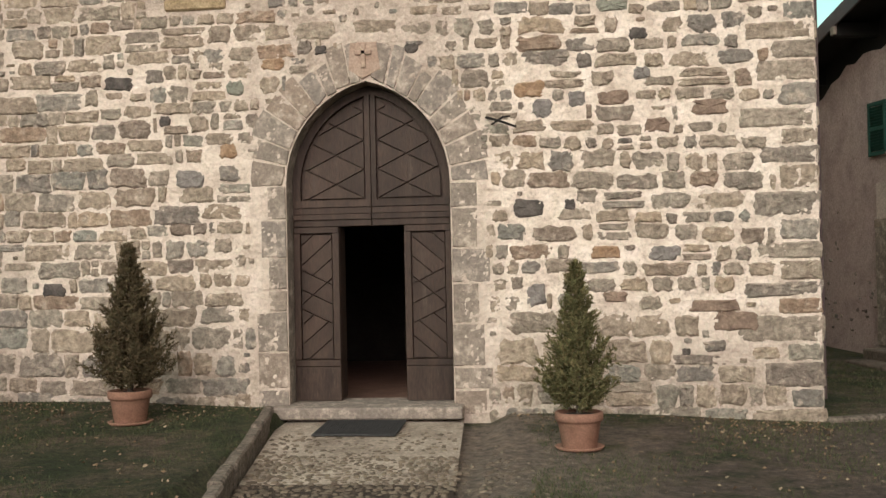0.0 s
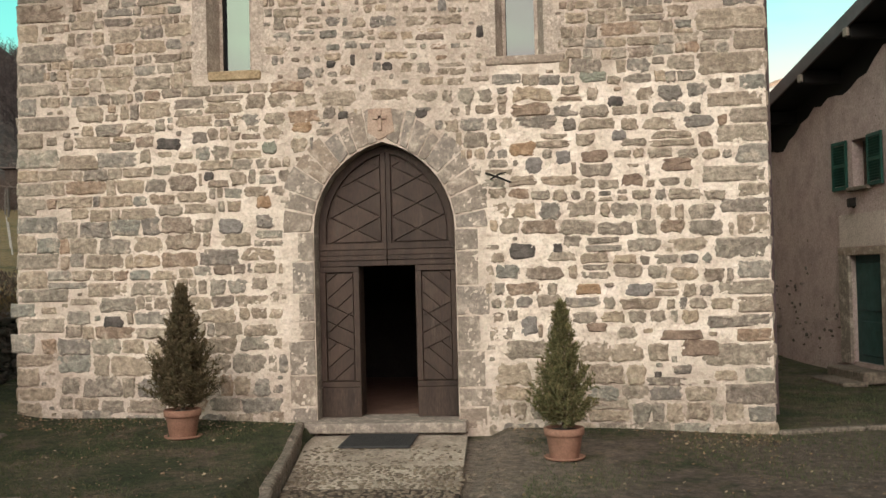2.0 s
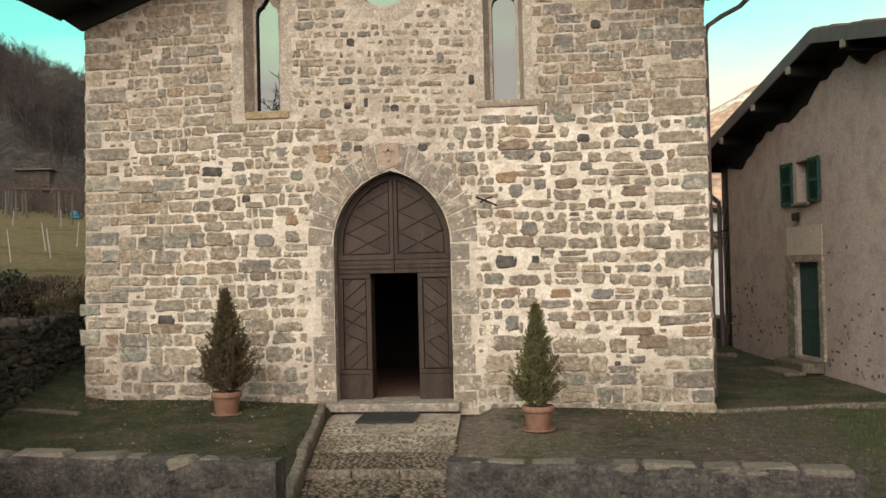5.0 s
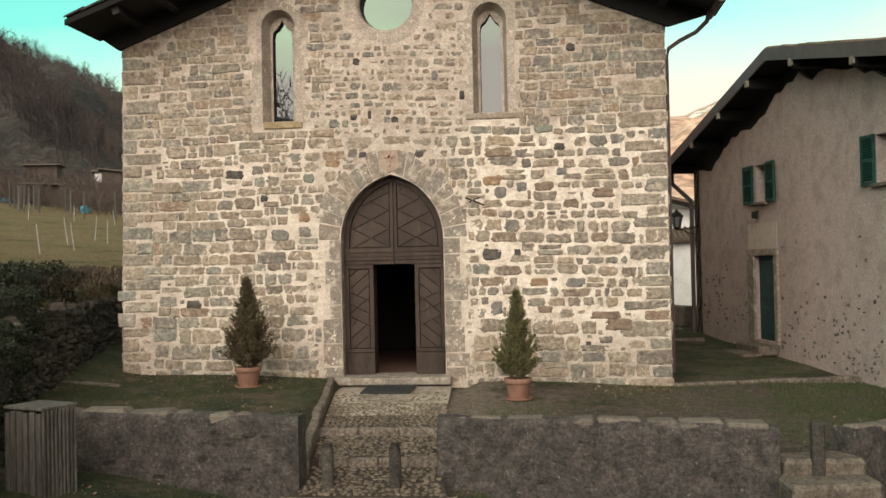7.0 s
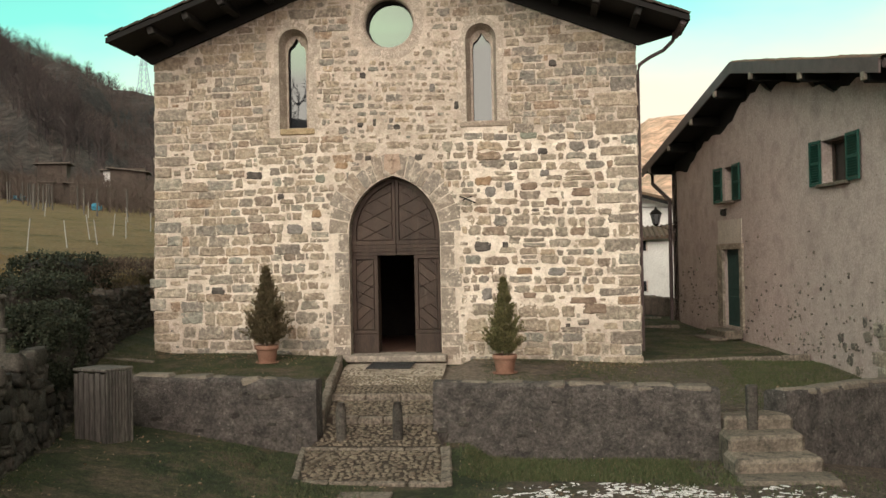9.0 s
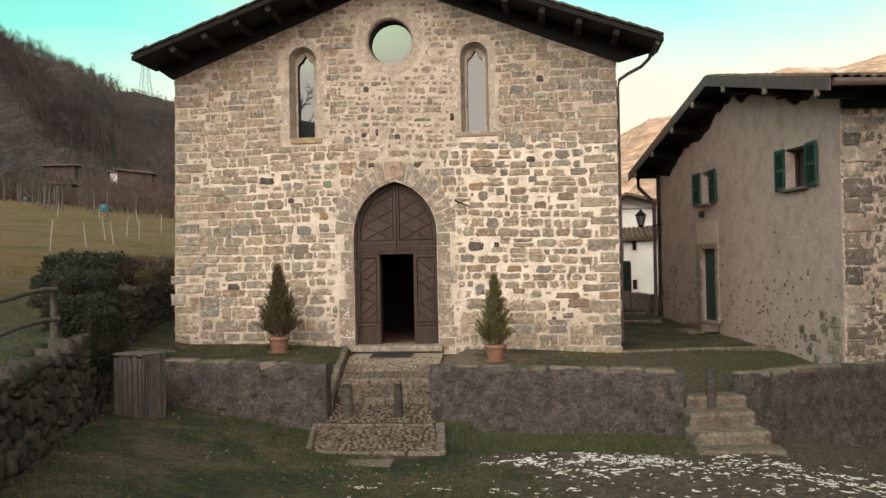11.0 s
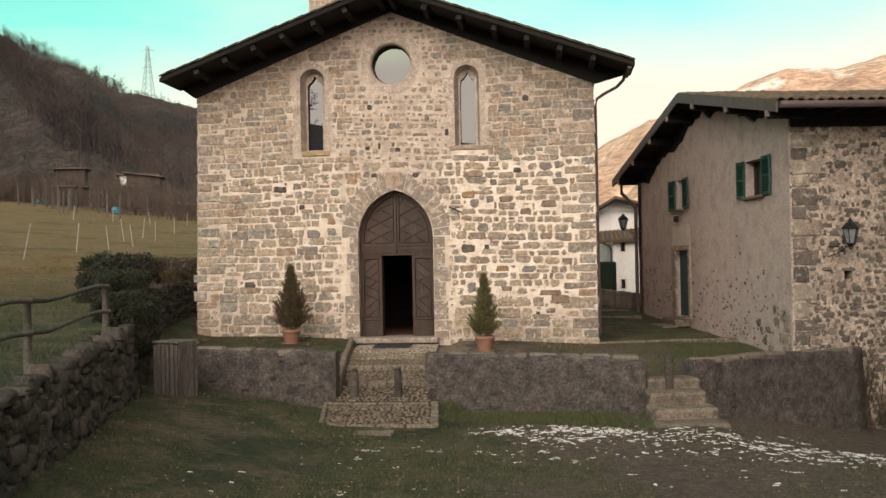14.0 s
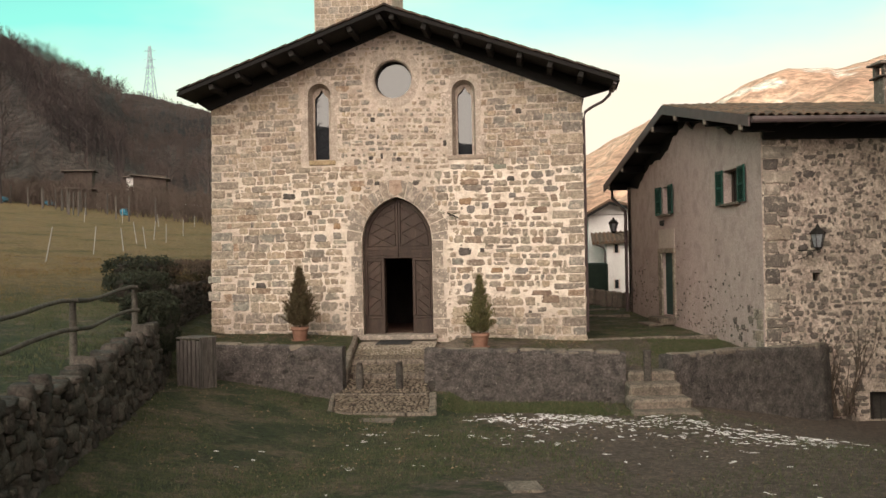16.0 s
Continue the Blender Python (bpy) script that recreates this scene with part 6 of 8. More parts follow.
# windows with louvred shutters
for (y0, y1, z0, z1), (sl_, sr_) in ((WIN1, (0.44, 0.60)), (WIN2, (0.52, 0.60))):
    w = thing("shuttered_window", tuple(HM @ Vector((0, (y0 + y1) / 2, z0))), "", "")
    hang(w, house)
    w["label"] = "small window with open green louvred shutters"
    bm = bmesh.new()
    box(bm, (0.26, (y0 + y1) / 2, (z0 + z1) / 2), (0.02, y1 - y0 + 0.1, z1 - z0 + 0.1))
    house_part("pane", bm, M_DARKPANE, w, "dark window pane")
    for yy in (y0 + 0.03, (y0 + y1) / 2, y1 - 0.03):
        bm = bmesh.new()
        box(bm, (0.22, yy, (z0 + z1) / 2), (0.05, 0.05, z1 - z0), bevel=0.006)
        house_part("casement", bm, M_DOORWOOD, w, "brown wooden casement")
    for zz in (z0 + 0.03, z1 - 0.03):
        bm = bmesh.new()
        box(bm, (0.22, (y0 + y1) / 2, zz), (0.05, y1 - y0, 0.05), bevel=0.006)
        house_part("casement", bm, M_DOORWOOD, w, "brown wooden casement")
    bm = bmesh.new()
    box(bm, (0.04, (y0 + y1) / 2, z0 - 0.04), (0.28, y1 - y0 + 0.2, 0.07), bevel=0.012)
    house_part("sill", bm, M_STEP, w, "worn stone sill")
    bm = bmesh.new()
    box(bm, (0.04, (y0 + y1) / 2, z1 + 0.05), (0.10, y1 - y0 + 0.16, 0.10), bevel=0.01)
    house_part("lintel", bm, M_PLASTER, w)
    for hinge, sgn, wd in ((y1 + (0.02 if y1 < 5 else 0.16), 1, sl_), (y0 - 0.02, -1, sr_)):
        swing = Matrix.Translation((-0.03, hinge, 0)) @ Matrix.Rotation(radians(sgn * 4), 4, "Z")
        sh = thing("shutter", tuple(HM @ swing @ Vector((0, 0, z0))), "", "")
        hang(sh, w)
        sh["label"] = "green louvred wooden shutter"
        zb, zt = z0 - 0.03, z1 + 0.03
        bits = []
        for yy in (0.03, wd - 0.03):
            bits.append(((0, sgn * yy, (zb + zt) / 2), (0.04, 0.055, zt - zb)))
        for zz in (zb + 0.035, (zb + zt) / 2, zt - 0.035):
            bits.append(((0, sgn * wd / 2, zz), (0.038, wd, 0.065)))
        bm = bmesh.new()
        for c, s in bits:
            box(bm, c, s, swing, bevel=0.004)
        nsl = 15
        for q in range(nsl):
            zz = zb + 0.08 + (zt - zb - 0.16) * (q + 0.5) / nsl
            box(bm, (0, 0, 0), (0.012, wd - 0.1, 0.052), swing @ Matrix.Translation((0, sgn * wd / 2, zz)) @ Matrix.Rotation(radians(-38), 4, "Y"))
        house_part("louvre_leaf", bm, M_SHUTTER, sh)

# green house door with stone frame, pale patch above it
hd = thing("house_door", tuple(HM @ Vector((0, 7.8, 0.12))), "", "")
hang(hd, house)
hd["label"] = "narrow dark green door in a stone frame"
y0, y1, z0, z1 = HDOOR
bm = bmesh.new()
box(bm, (0.11, (y0 + y1) / 2, (z0 + z1) / 2), (0.05, y1 - y0, z1 - z0))
house_part("leaf", bm, M_GREENDOOR, hd, "dark green door leaf")
for zz, hh in ((0.55, 0.6), (1.45, 0.85)):
    bm = bmesh.new()
    box(bm, (0.078, (y0 + y1) / 2, zz), (0.03, y1 - y0 - 0.34, hh), bevel=0.012)
    house_part("panel", bm, M_GREENDOOR, hd)
bm = bmesh.new()
tube(bm, [(0.09, y0 + 0.12, 1.05), (0.03, y0 + 0.12, 1.05), (0.03, y0 + 0.24, 1.05)], [0.012] * 3, 6)
house_part("door_handle", bm, M_IRON, hd)
for c, s in (((-0.005, y0 - 0.10, 1.05), (0.10, 0.20, 1.95)), ((-0.005, y1 + 0.20, 1.05), (0.10, 0.40, 1.95)), ((-0.008, (y0 + y1) / 2 + 0.1, z1 + 0.07), (0.10, y1 - y0 + 0.62, 0.14))):
    bm = bmesh.new()
    box(bm, c, s, bevel=0.012)
    house_part("frame_stone", bm, M_ASHLAR, hd)
bm = bmesh.new()
box(bm, (-0.004, 7.95, 2.44), (0.02, 1.72, 0.58), bevel=0.004)
house_part("plaster_patch", bm, M_PATCHPLASTER, hd, "pale repaired plaster patch over the door")
bm = bmesh.new()
box(bm, (-0.26, 7.75, -0.04), (0.45, 1.4, 0.2), bevel=0.02)
house_part("doorstep", bm, M_STEP, hd, "stone doorstep")
bm = bmesh.new()
box(bm, (-0.66, 7.6, -0.13), (0.42, 1.3, 0.08), bevel=0.02)
house_part("doorstep_slab", bm, M_STEP, hd)
bm = bmesh.new()
tube(bm, [(-0.02, 8.1, 3.0), (-0.12, 8.1, 2.98), (-0.12, 8.1, 2.86), (-0.05, 8.1, 2.84)], [0.02] * 4, 6)
box(bm, (-0.10, 8.1, 2.92), (0.12, 0.14, 0.16), bevel=0.02)
house_part("wall_bell", bm, M_IRON, hd, "small iron bell")


# street lamps on brackets
def lantern(name, foot, wall, label, scale=1.0):
    """An iron lantern on a bracket; foot is the lantern's base, wall the bracket's root."""
    t = thing(name, foot, label, "wall lamp", "wall lanterns")
    f, w = Vector(foot), Vector(wall)
    bm = bmesh.new()
    tube(bm, [tuple(w), tuple(w.lerp(f, 0.6) + Vector((0, 0, -0.04))), tuple(f - Vector((0, 0, 0.05)))], [0.014, 0.012, 0.012], 6)
    tube(bm, [tuple(w - Vector((0, 0, 0.22))), tuple(w.lerp(f, 0.45) + Vector((0, 0, -0.16))), tuple(w.lerp(f, 0.8) - Vector((0, 0, 0.06)))], [0.009] * 3, 6)
    part("bracket", bm, M_IRON, t)
    s = scale
    bm = bmesh.new()
    lathe(bm, [(0.03 * s, -0.05 * s), (0.085 * s, 0.0), (0.09 * s, 0.02 * s)], foot, 6)
    part("base", bm, M_IRON, t)
    bm = bmesh.new()
    lathe(bm, [(0.08 * s, 0.02 * s), (0.145 * s, 0.30 * s)], foot, 6)
    part("glass", bm, M_LAMPGLASS, t)
    bm = bmesh.new()
    for k in range(6):
        a = k * math.tau / 6
        tube(bm, [(f.x + 0.086 * s * math.cos(a), f.y + 0.086 * s * math.sin(a), f.z + 0.015 * s), (f.x + 0.152 * s * math.cos(a), f.y + 0.152 * s * math.sin(a), f.z + 0.305 * s)], [0.009 * s] * 2, 5)
    part("cage", bm, M_IRON, t)
    bm = bmesh.new()
    lathe(bm, [(0.175 * s, 0.30 * s), (0.18 * s, 0.32 * s), (0.10 * s, 0.41 * s), (0.05 * s, 0.44 * s), (0.03 * s, 0.48 * s), (0.012 * s, 0.52 * s)], foot, 6)
    part("hood", bm, M_IRON, t)


lantern("wall_lantern", tuple(HM @ Vector((1.10, -0.45, 2.02))), tuple(HM @ Vector((0.80, 0.0, 1.98))), "black iron lantern on the rubble house front", 1.05)
lantern("wall_lantern", tuple(HM @ Vector((-0.62, 12.4, 2.78))), tuple(HM @ Vector((-0.02, 12.4, 2.82))), "black iron lantern on the gable's far corner", 1.0)

# bare climbing shrub at the house foot
def bare_shrub(name, at, h, n, seed, label, spread=0.5, r0=0.02):
    rng = random.Random(seed)
    t = thing(name, at, label, "shrub")
    bm = bmesh.new()
    for _ in range(n):
        p = Vector((at[0] + rng.uniform(-0.25, 0.25), at[1] + rng.uniform(-0.1, 0.1), at[2] - 0.05))
        d = Vector((rng.uniform(-spread, spread), rng.uniform(-0.15, 0.15), 1)).normalized()
        pts, rad = [tuple(p)], [r0]
        ln = h * rng.uniform(0.5, 1.1)
        for k in range(8):
            d = (d + Vector((rng.uniform(-0.35, 0.35), rng.uniform(-0.12, 0.12), rng.uniform(-0.1, 0.2)))).normalized()
            p = p + d * ln / 8
            pts.append(tuple(p))
            rad.append(r0 * (1 - k / 9))
            if rng.random() < 0.6:
                e = (d + Vector((rng.uniform(-1, 1), rng.uniform(-0.3, 0.3), rng.uniform(-0.2, 0.5)))).normalized()
                tube(bm, [tuple(p), tuple(p + e * ln * 0.12), tuple(p + e * ln * 0.2 + Vector((0, 0, 0.03)))], [r0 * 0.45, r0 * 0.3, r0 * 0.12], 4)
        tube(bm, pts, rad, 5)
    part("twig", bm, M_DRYVINE, t)


bare_shrub("climbing_shrub", tuple(HM @ Vector((1.75, -0.22, -1.75))), 2.1, 16, 12, "bare winter climbing shrub against the rubble wall")


# rubble stones of the house front and quoins
def house_stone(cx, cz, w, h, rng, plane, rough=0.2):
    v, f = stone_lists(stone_outline(w, h, rng, 2.8 if rough > 0.15 else 8.0, rough, 9), rng.uniform(0.008, 0.03), rng, 0.8)
    if plane == "front":
        mm = HM @ Matrix.Translation((cx, -0.022, cz))
    else:
        mm = HM @ Matrix(((0, 1, 0, -0.002), (-1, 0, 0, cx), (0, 0, 1, cz), (0, 0, 0, 1)))
    return [tuple(mm @ Vector(p)) for p in v], f


rh = random.Random(19)
vv, ff, made = [], [], 0
spots = []
z = -2.1
while z < 4.7:
    h = rh.uniform(0.07, 0.16)
    x = 0.25 + rh.uniform(0, 0.2)
    while x < 5.2:
        w = rh.choice((0.06, 0.08, 0.11, 0.15, 0.2, 0.28)) * rh.uniform(0.8, 1.2)
        if rh.random() < (0.92 if z < 1.2 else 0.80 if z < 2.6 else 0.62) and not (1.0 < x < 1.45 and 1.15 < z < 1.6) and not (2.2 < x < 3.4 and -2.1 < z < -1.1):
            spots.append((x + w / 2, z + h / 2 + rh.uniform(-0.05, 0.05), w * rh.uniform(0.75, 1.1), h * rh.uniform(0.7, 1.05)))
        x += w + rh.uniform(0.02, 0.10)
    z += h + 0.015
spots.sort(key=lambda s: s[0])
for s in spots:
    v, f = house_stone(*s, rh, "front")
    if made < 200 and s[0] < 3.0:
        from_lists("rubble_stone", v, f, M_HOUSESTONE, front)
        made += 1
    else:
        k = len(vv)
        vv += v
        ff += [tuple(i + k for i in q) for q in f]
from_lists("rubble_stone_rest", vv, ff, M_HOUSESTONE, front, kind="stuff")
z = -0.5
i = 0
while z < 4.4:
    h = rh.uniform(0.22, 0.42)
    w = (0.62, 0.36)[i % 2] * rh.uniform(0.85, 1.15)
    v, f = house_stone(0.03 + w / 2, z + h / 2, w, h * 0.93, rh, "front", 0.07)
    from_lists("quoin", v, f, M_ASHLAR if rh.random() < 0.4 else M_HOUSESTONE, front)
    z += h
    i += 1
# stones bared at the foot of the plaster
vv, ff = [], []
for _ in range(210):
    y = rh.uniform(0.15, 7.0) if rh.random() < 0.8 else rh.uniform(8.8, 12.4)
    z = -0.35 + abs(rh.gauss(0, 0.85)) + 0.05 * y
    if z > 2.6:
        continue
    big = rh.random() < 0.25 and y < 2.2
    v, f = house_stone(y, z, rh.uniform(0.12, 0.34) if big and z < 0.9 else rh.uniform(0.03, 0.11), rh.uniform(0.10, 0.2) if big and z < 0.9 else rh.uniform(0.02, 0.07), rh, "gable", 0.3)
    k = len(vv)
    vv += v
    ff += [tuple(i + k for i in q) for q in f]
from_lists("bared_stone", vv, ff, M_HOUSESTONE, gable, kind="stuff")
for z, h, w in ((0.0, 0.26, 0.55), (0.28, 0.22, 0.42), (0.52, 0.24, 0.62), (-0.27, 0.25, 0.5)):
    v, f = house_stone(0.05 + w / 2, z, w, h, rh, "gable", 0.1)
    from_lists("foot_stone", v, f, M_ASHLAR, gable)
# low cellar window
cw = thing("cellar_window", tuple(HM @ Vector((2.8, -0.02, -1.9))), "", "")
hang(cw, house)
cw["label"] = "small dark barred cellar window"
bm = bmesh.new()
box(bm, (2.81, 0.2, -1.62), (0.8, 0.03, 0.68))
house_part("pane", bm, M_INNER, cw)
for q in range(4):
    bm = bmesh.new()
    tube(bm, [(2.52 + 0.19 * q, 0.06, -1.97), (2.52 + 0.19 * q, 0.06, -1.28)], [0.012] * 2, 6)
    house_part("bar", bm, M_IRON, cw)

# ---- white house behind ----
wh = thing("white_house", (7.2, 27, 0.2), "white rendered village house with tiled roofs", "house", rz=0)
bm = bmesh.new()
box(bm, (8.2, 30.5, 2.0), (4.6, 6.0, 4.3))
slab(bm, [(5.9, 4.1), (6.98, 4.72), (9.5, 4.1)], 27.5, 33.4)
part("wall", bm, M_WHITE, wh)
bm = bmesh.new()
slab(bm, [(5.5, 4.08), (6.98, 4.90), (10.5, 4.0), (10.5, 3.88), (6.98, 4.78), (5.5, 3.96)], 26.8, 34)
part("roof", bm, M_TILE, wh, "old tiled roof")
bm = bmesh.new()
slab(bm, [(5.62, 4.0), (6.98, 4.76), (6.98, 4.62), (5.62, 3.86)], 26.75, 26.8)
slab(bm, [(6.98, 4.76), (9.5, 4.05), (9.5, 3.91), (6.98, 4.62)], 26.75, 26.8)
part("verge_board", bm, M_DARKWOOD, wh)
bm = bmesh.new()
box(bm, (8.5, 26.0, 1.3), (3.6, 1.6, 2.9))
part("annex_wall", bm, M_WHITE, wh)
bm = bmesh.new()
mm = Matrix.Translation((8.3, 25.9, 2.95)) @ Matrix.Rotation(radians(14), 4, "X") @ Matrix.Rotation(radians(-3), 4, "Y")
box(bm, (0, 0, 0), (4.6, 2.2, 0.1), mm)
annex_roof = part("annex_roof", bm, M_TILE, wh, "lean-to tiled roof")
for q in range(22):
    bm = bmesh.new()
    tube(bm, [tuple(mm @ Vector((-2.25 + 0.21 * q, -1.12, 0.06))), tuple(mm @ Vector((-2.25 + 0.21 * q, 1.05, 0.06)))], [0.075, 0.065], 7)
    part("roof_tile", bm, M_TILE, annex_roof)
for (x, z, w_, h_) in ((7.18, 2.34, 0.24, 0.42), (7.17, 0.58, 0.24, 0.44)):
    wn = thing("small_window", (x, 25.2, z), "", "")
    hang(wn, wh)
    wn["label"] = "small dark window"
    bm = bmesh.new()
    box(bm, (x, 25.19, z), (w_, 0.04, h_))
    part("pane", bm, M_GLASS, wn)
    for dx in (-w_ / 2, w_ / 2):
        bm = bmesh.new()
        box(bm, (x + dx, 25.17, z), (0.06, 0.06, h_ + 0.06))
        part("frame", bm, M_PATCHPLASTER, wn)
bm = bmesh.new()
tube(bm, [(6.0, 24.9, 2.62), (6.55, 25.0, 2.4), (6.62, 25.1, 2.2), (6.62, 25.15, 0.2)], [0.05] * 4, 6)
part("downpipe", bm, M_GUTTER, wh)
gb = thing("green_container", (5.8, 14.5, 0.3), "dark green covered container beside the lane", "container")
bm = bmesh.new()
box(bm, (5.72, 15.0, 1.02), (0.95, 1.4, 1.35), bevel=0.06)
part("body", bm, M_GREENPLASTIC, gb)
lw = thing("wall_lane", (6.0, 11.2, 0.3), "low rubble wall along the rear lane", "wall", kind="structure")
rl = random.Random(3)
for q in range(9):
    bm = bmesh.new()
    f = q / 8
    box(bm, (5.2 + 1.7 * f, 11.1 + 0.15 * q, 0.52 - 0.28 * f), (0.24, 0.4, 0.62), bevel=0.05, jitter=0.03, rng=rl)
    part("stone_block", bm, M_COPING, lw)


# ---- distance: hills, woods, pylon, huts ----
EYE0 = Vector((4.0, -26.0, 1.9))


def hill(name, az, el, r0, r1, z0, mat, label, bumps, cells=(120, 40), power=0.9):
    """A hillside seen from afar: its ridge stands at the heights el over the bearings az."""
    vs, fs = [], []
    na, nr = cells
    for i in range(na + 1):
        a = az[0] + (az[-1] - az[0]) * i / na
        e = float(np.interp(a, az, el))
        for j in range(nr + 1):
            f = j / nr
            if f <= 0.8:
                g = f / 0.8
                r = r0 + (r1 - r0) * g
                z = z0 + (r1 * math.tan(radians(e)) - z0) * g ** power
                z += bumps * math.sin(math.pi * min(1, g)) * noise.fractal(Vector((a * 0.16, g * 4, 1.7)), 1.0, 2.0, 4) + 0.10 * bumps * noise.noise(Vector((a * 2.5, g * 9, 0)))
            else:
                g = (f - 0.8) / 0.2
                r = r1 + r1 * 0.5 * g
                z = r1 * math.tan(radians(e)) * (1 - 0.6 * g)
            vs.append((EYE0.x + r * math.sin(radians(a)), EYE0.y + r * math.cos(radians(a)), z))
    for i in range(na):
        for j in range(nr):
            k = i * (nr + 1) + j
            fs.append((k, k + nr + 1, k + nr + 2, k + 1))
    ob = from_lists(name, vs, fs, mat, smooth=True)
    tagged(ob, label, "hill", kind="structure")
    return vs


H_AZ = [-80, -50, -38, -29.2, -27.6, -26.5, -25.0, -23.7, -22.6, -21.1, -18.8, -14, -8, -2]
H_EL = [10, 16, 14.7, 12.15, 11.2, 10.45, 9.8, 9.3, 9.0, 8.8, 8.3, 7.2, 4.5, 1.0]
hv = hill("hillside_wood", H_AZ, H_EL, 96, 360, 6.0, M_BROWNHILL, "dark brown leafless wooded hillside", 9.0, (150, 50))
hill("mountain_sun_tinted", [-12, -4, 0, 2.0, 3.8, 5.4, 7.2, 8.8, 10.7, 12.7, 15.0, 17.4, 24, 40, 70], [2, 3.5, 4.9, 5.8, 6.8, 7.5, 7.7, 8.3, 9.3, 9.75, 9.6, 10.1, 12, 11, 6], 320, 950, 4.0, M_SUNHILL, "russet mountain across the valley with sunlight in its colour", 22.0, (170, 60))

hill("hillside_south", [120, 150, 165, 180, 186, 193, 197, 205, 230, 250], [4, 6, 7.5, 8.6, 9.2, 10.1, 10.6, 11.8, 13, 9], 70, 160, -2.0, M_BROWNHILL, "dark brown wooded hillside across the road", 4.0, (90, 20))


def far_tree(rng, vs, fs, base, h, w=0.012, limbs=14):
    """Adds a leafless tree of thin tapered strips."""
    def strip(p, q, r):
        d = (q - p).normalized()
        for s in (Vector((d.z, 0.0, -d.x)), Vector((0.0, d.z, -d.y))):
            s = s.normalized() * r if s.length > 0.01 else Vector((r, 0, 0))
            k = len(vs)
            vs.extend((tuple(p - s), tuple(p + s), tuple(q)))
            fs.append((k, k + 1, k + 2))
    top = base + Vector((rng.uniform(-0.06, 0.06) * h, rng.uniform(-0.06, 0.06) * h, h))
    strip(base, top, h * w * 0.7)
    for i in range(limbs):
        f = rng.uniform(0.12, 0.85)
        p = base.lerp(top, f)
        a = rng.uniform(0, math.tau)
        ln = h * (1 - f * 0.7) * rng.uniform(0.35, 0.65)
        q = p + Vector((math.cos(a) * 0.7, math.sin(a) * 0.7, rng.uniform(0.4, 0.9))).normalized() * ln
        strip(p, q, h * w * 0.4)
        for _ in range(3):
            m = p.lerp(q, rng.uniform(0.35, 0.95))
            e = m + Vector((rng.uniform(-1, 1), rng.uniform(-1, 1), rng.uniform(0.1, 1))).normalized() * ln * 0.4
            strip(m, e, h * w * 0.2)


rw = random.Random(50)
tall_v, tall_f, low_v, low_f = [], [], [], []
hcells = 51
for q in range(170):
    # the line of trees along the ridge
    b = Vector(hv[min(max(int(rw.gauss(105, 2.8)), 101), 109) * hcells + rw.choice((39, 40))])
    far_tree(rw, tall_v, tall_f, b + Vector((rw.uniform(-3, 3), rw.uniform(-4, 4), -0.5)), rw.uniform(4.0, 7.0) * (1.4 if rw.random() < 0.08 else 1.0), 0.017, 22)
for q in range(13000):
    i, j = rw.randrange(84, 140), rw.randrange(1, 33)
    b = Vector(hv[i * hcells + j]) + Vector((rw.uniform(-3, 3), rw.uniform(-3, 3), -0.4))
    d = b - EYE0
    bearing, rise = math.degrees(math.atan2(d.x, d.y)), math.degrees(math.atan2(d.z, math.hypot(d.x, d.y)))
    belt = rise - float(np.interp(bearing, [-40, -29, -26.5, -24, -21, -10], [13.5, 10.2, 7.4, 5.4, 4.4, 4.0]))
    if bearing < -23.3 and abs(belt) < 1.05 + 0.7 * noise.noise(Vector((bearing, rise, 0))):
        far_tree(rw, tall_v, tall_f, b, rw.uniform(3.0, 5.6), 0.024, 9)
    elif belt > 0 and rw.random() < 0.8:
        far_tree(rw, low_v, low_f, b, rw.uniform(1.2, 2.6), 0.035, 8)
    elif belt < 0 and rw.random() < 0.3:
        far_tree(rw, low_v, low_f, b, rw.uniform(1.0, 3.5), 0.03, 9)
tagged(from_lists("leafless_wood", tall_v, tall_f, M_WOODS), "dark leafless winter trees in a belt down the hillside", "trees", kind="stuff")
tagged(from_lists("hillside_scrub", low_v, low_f, M_SCRUB), "low brown winter scrub over the hillside", "brush", kind="stuff")


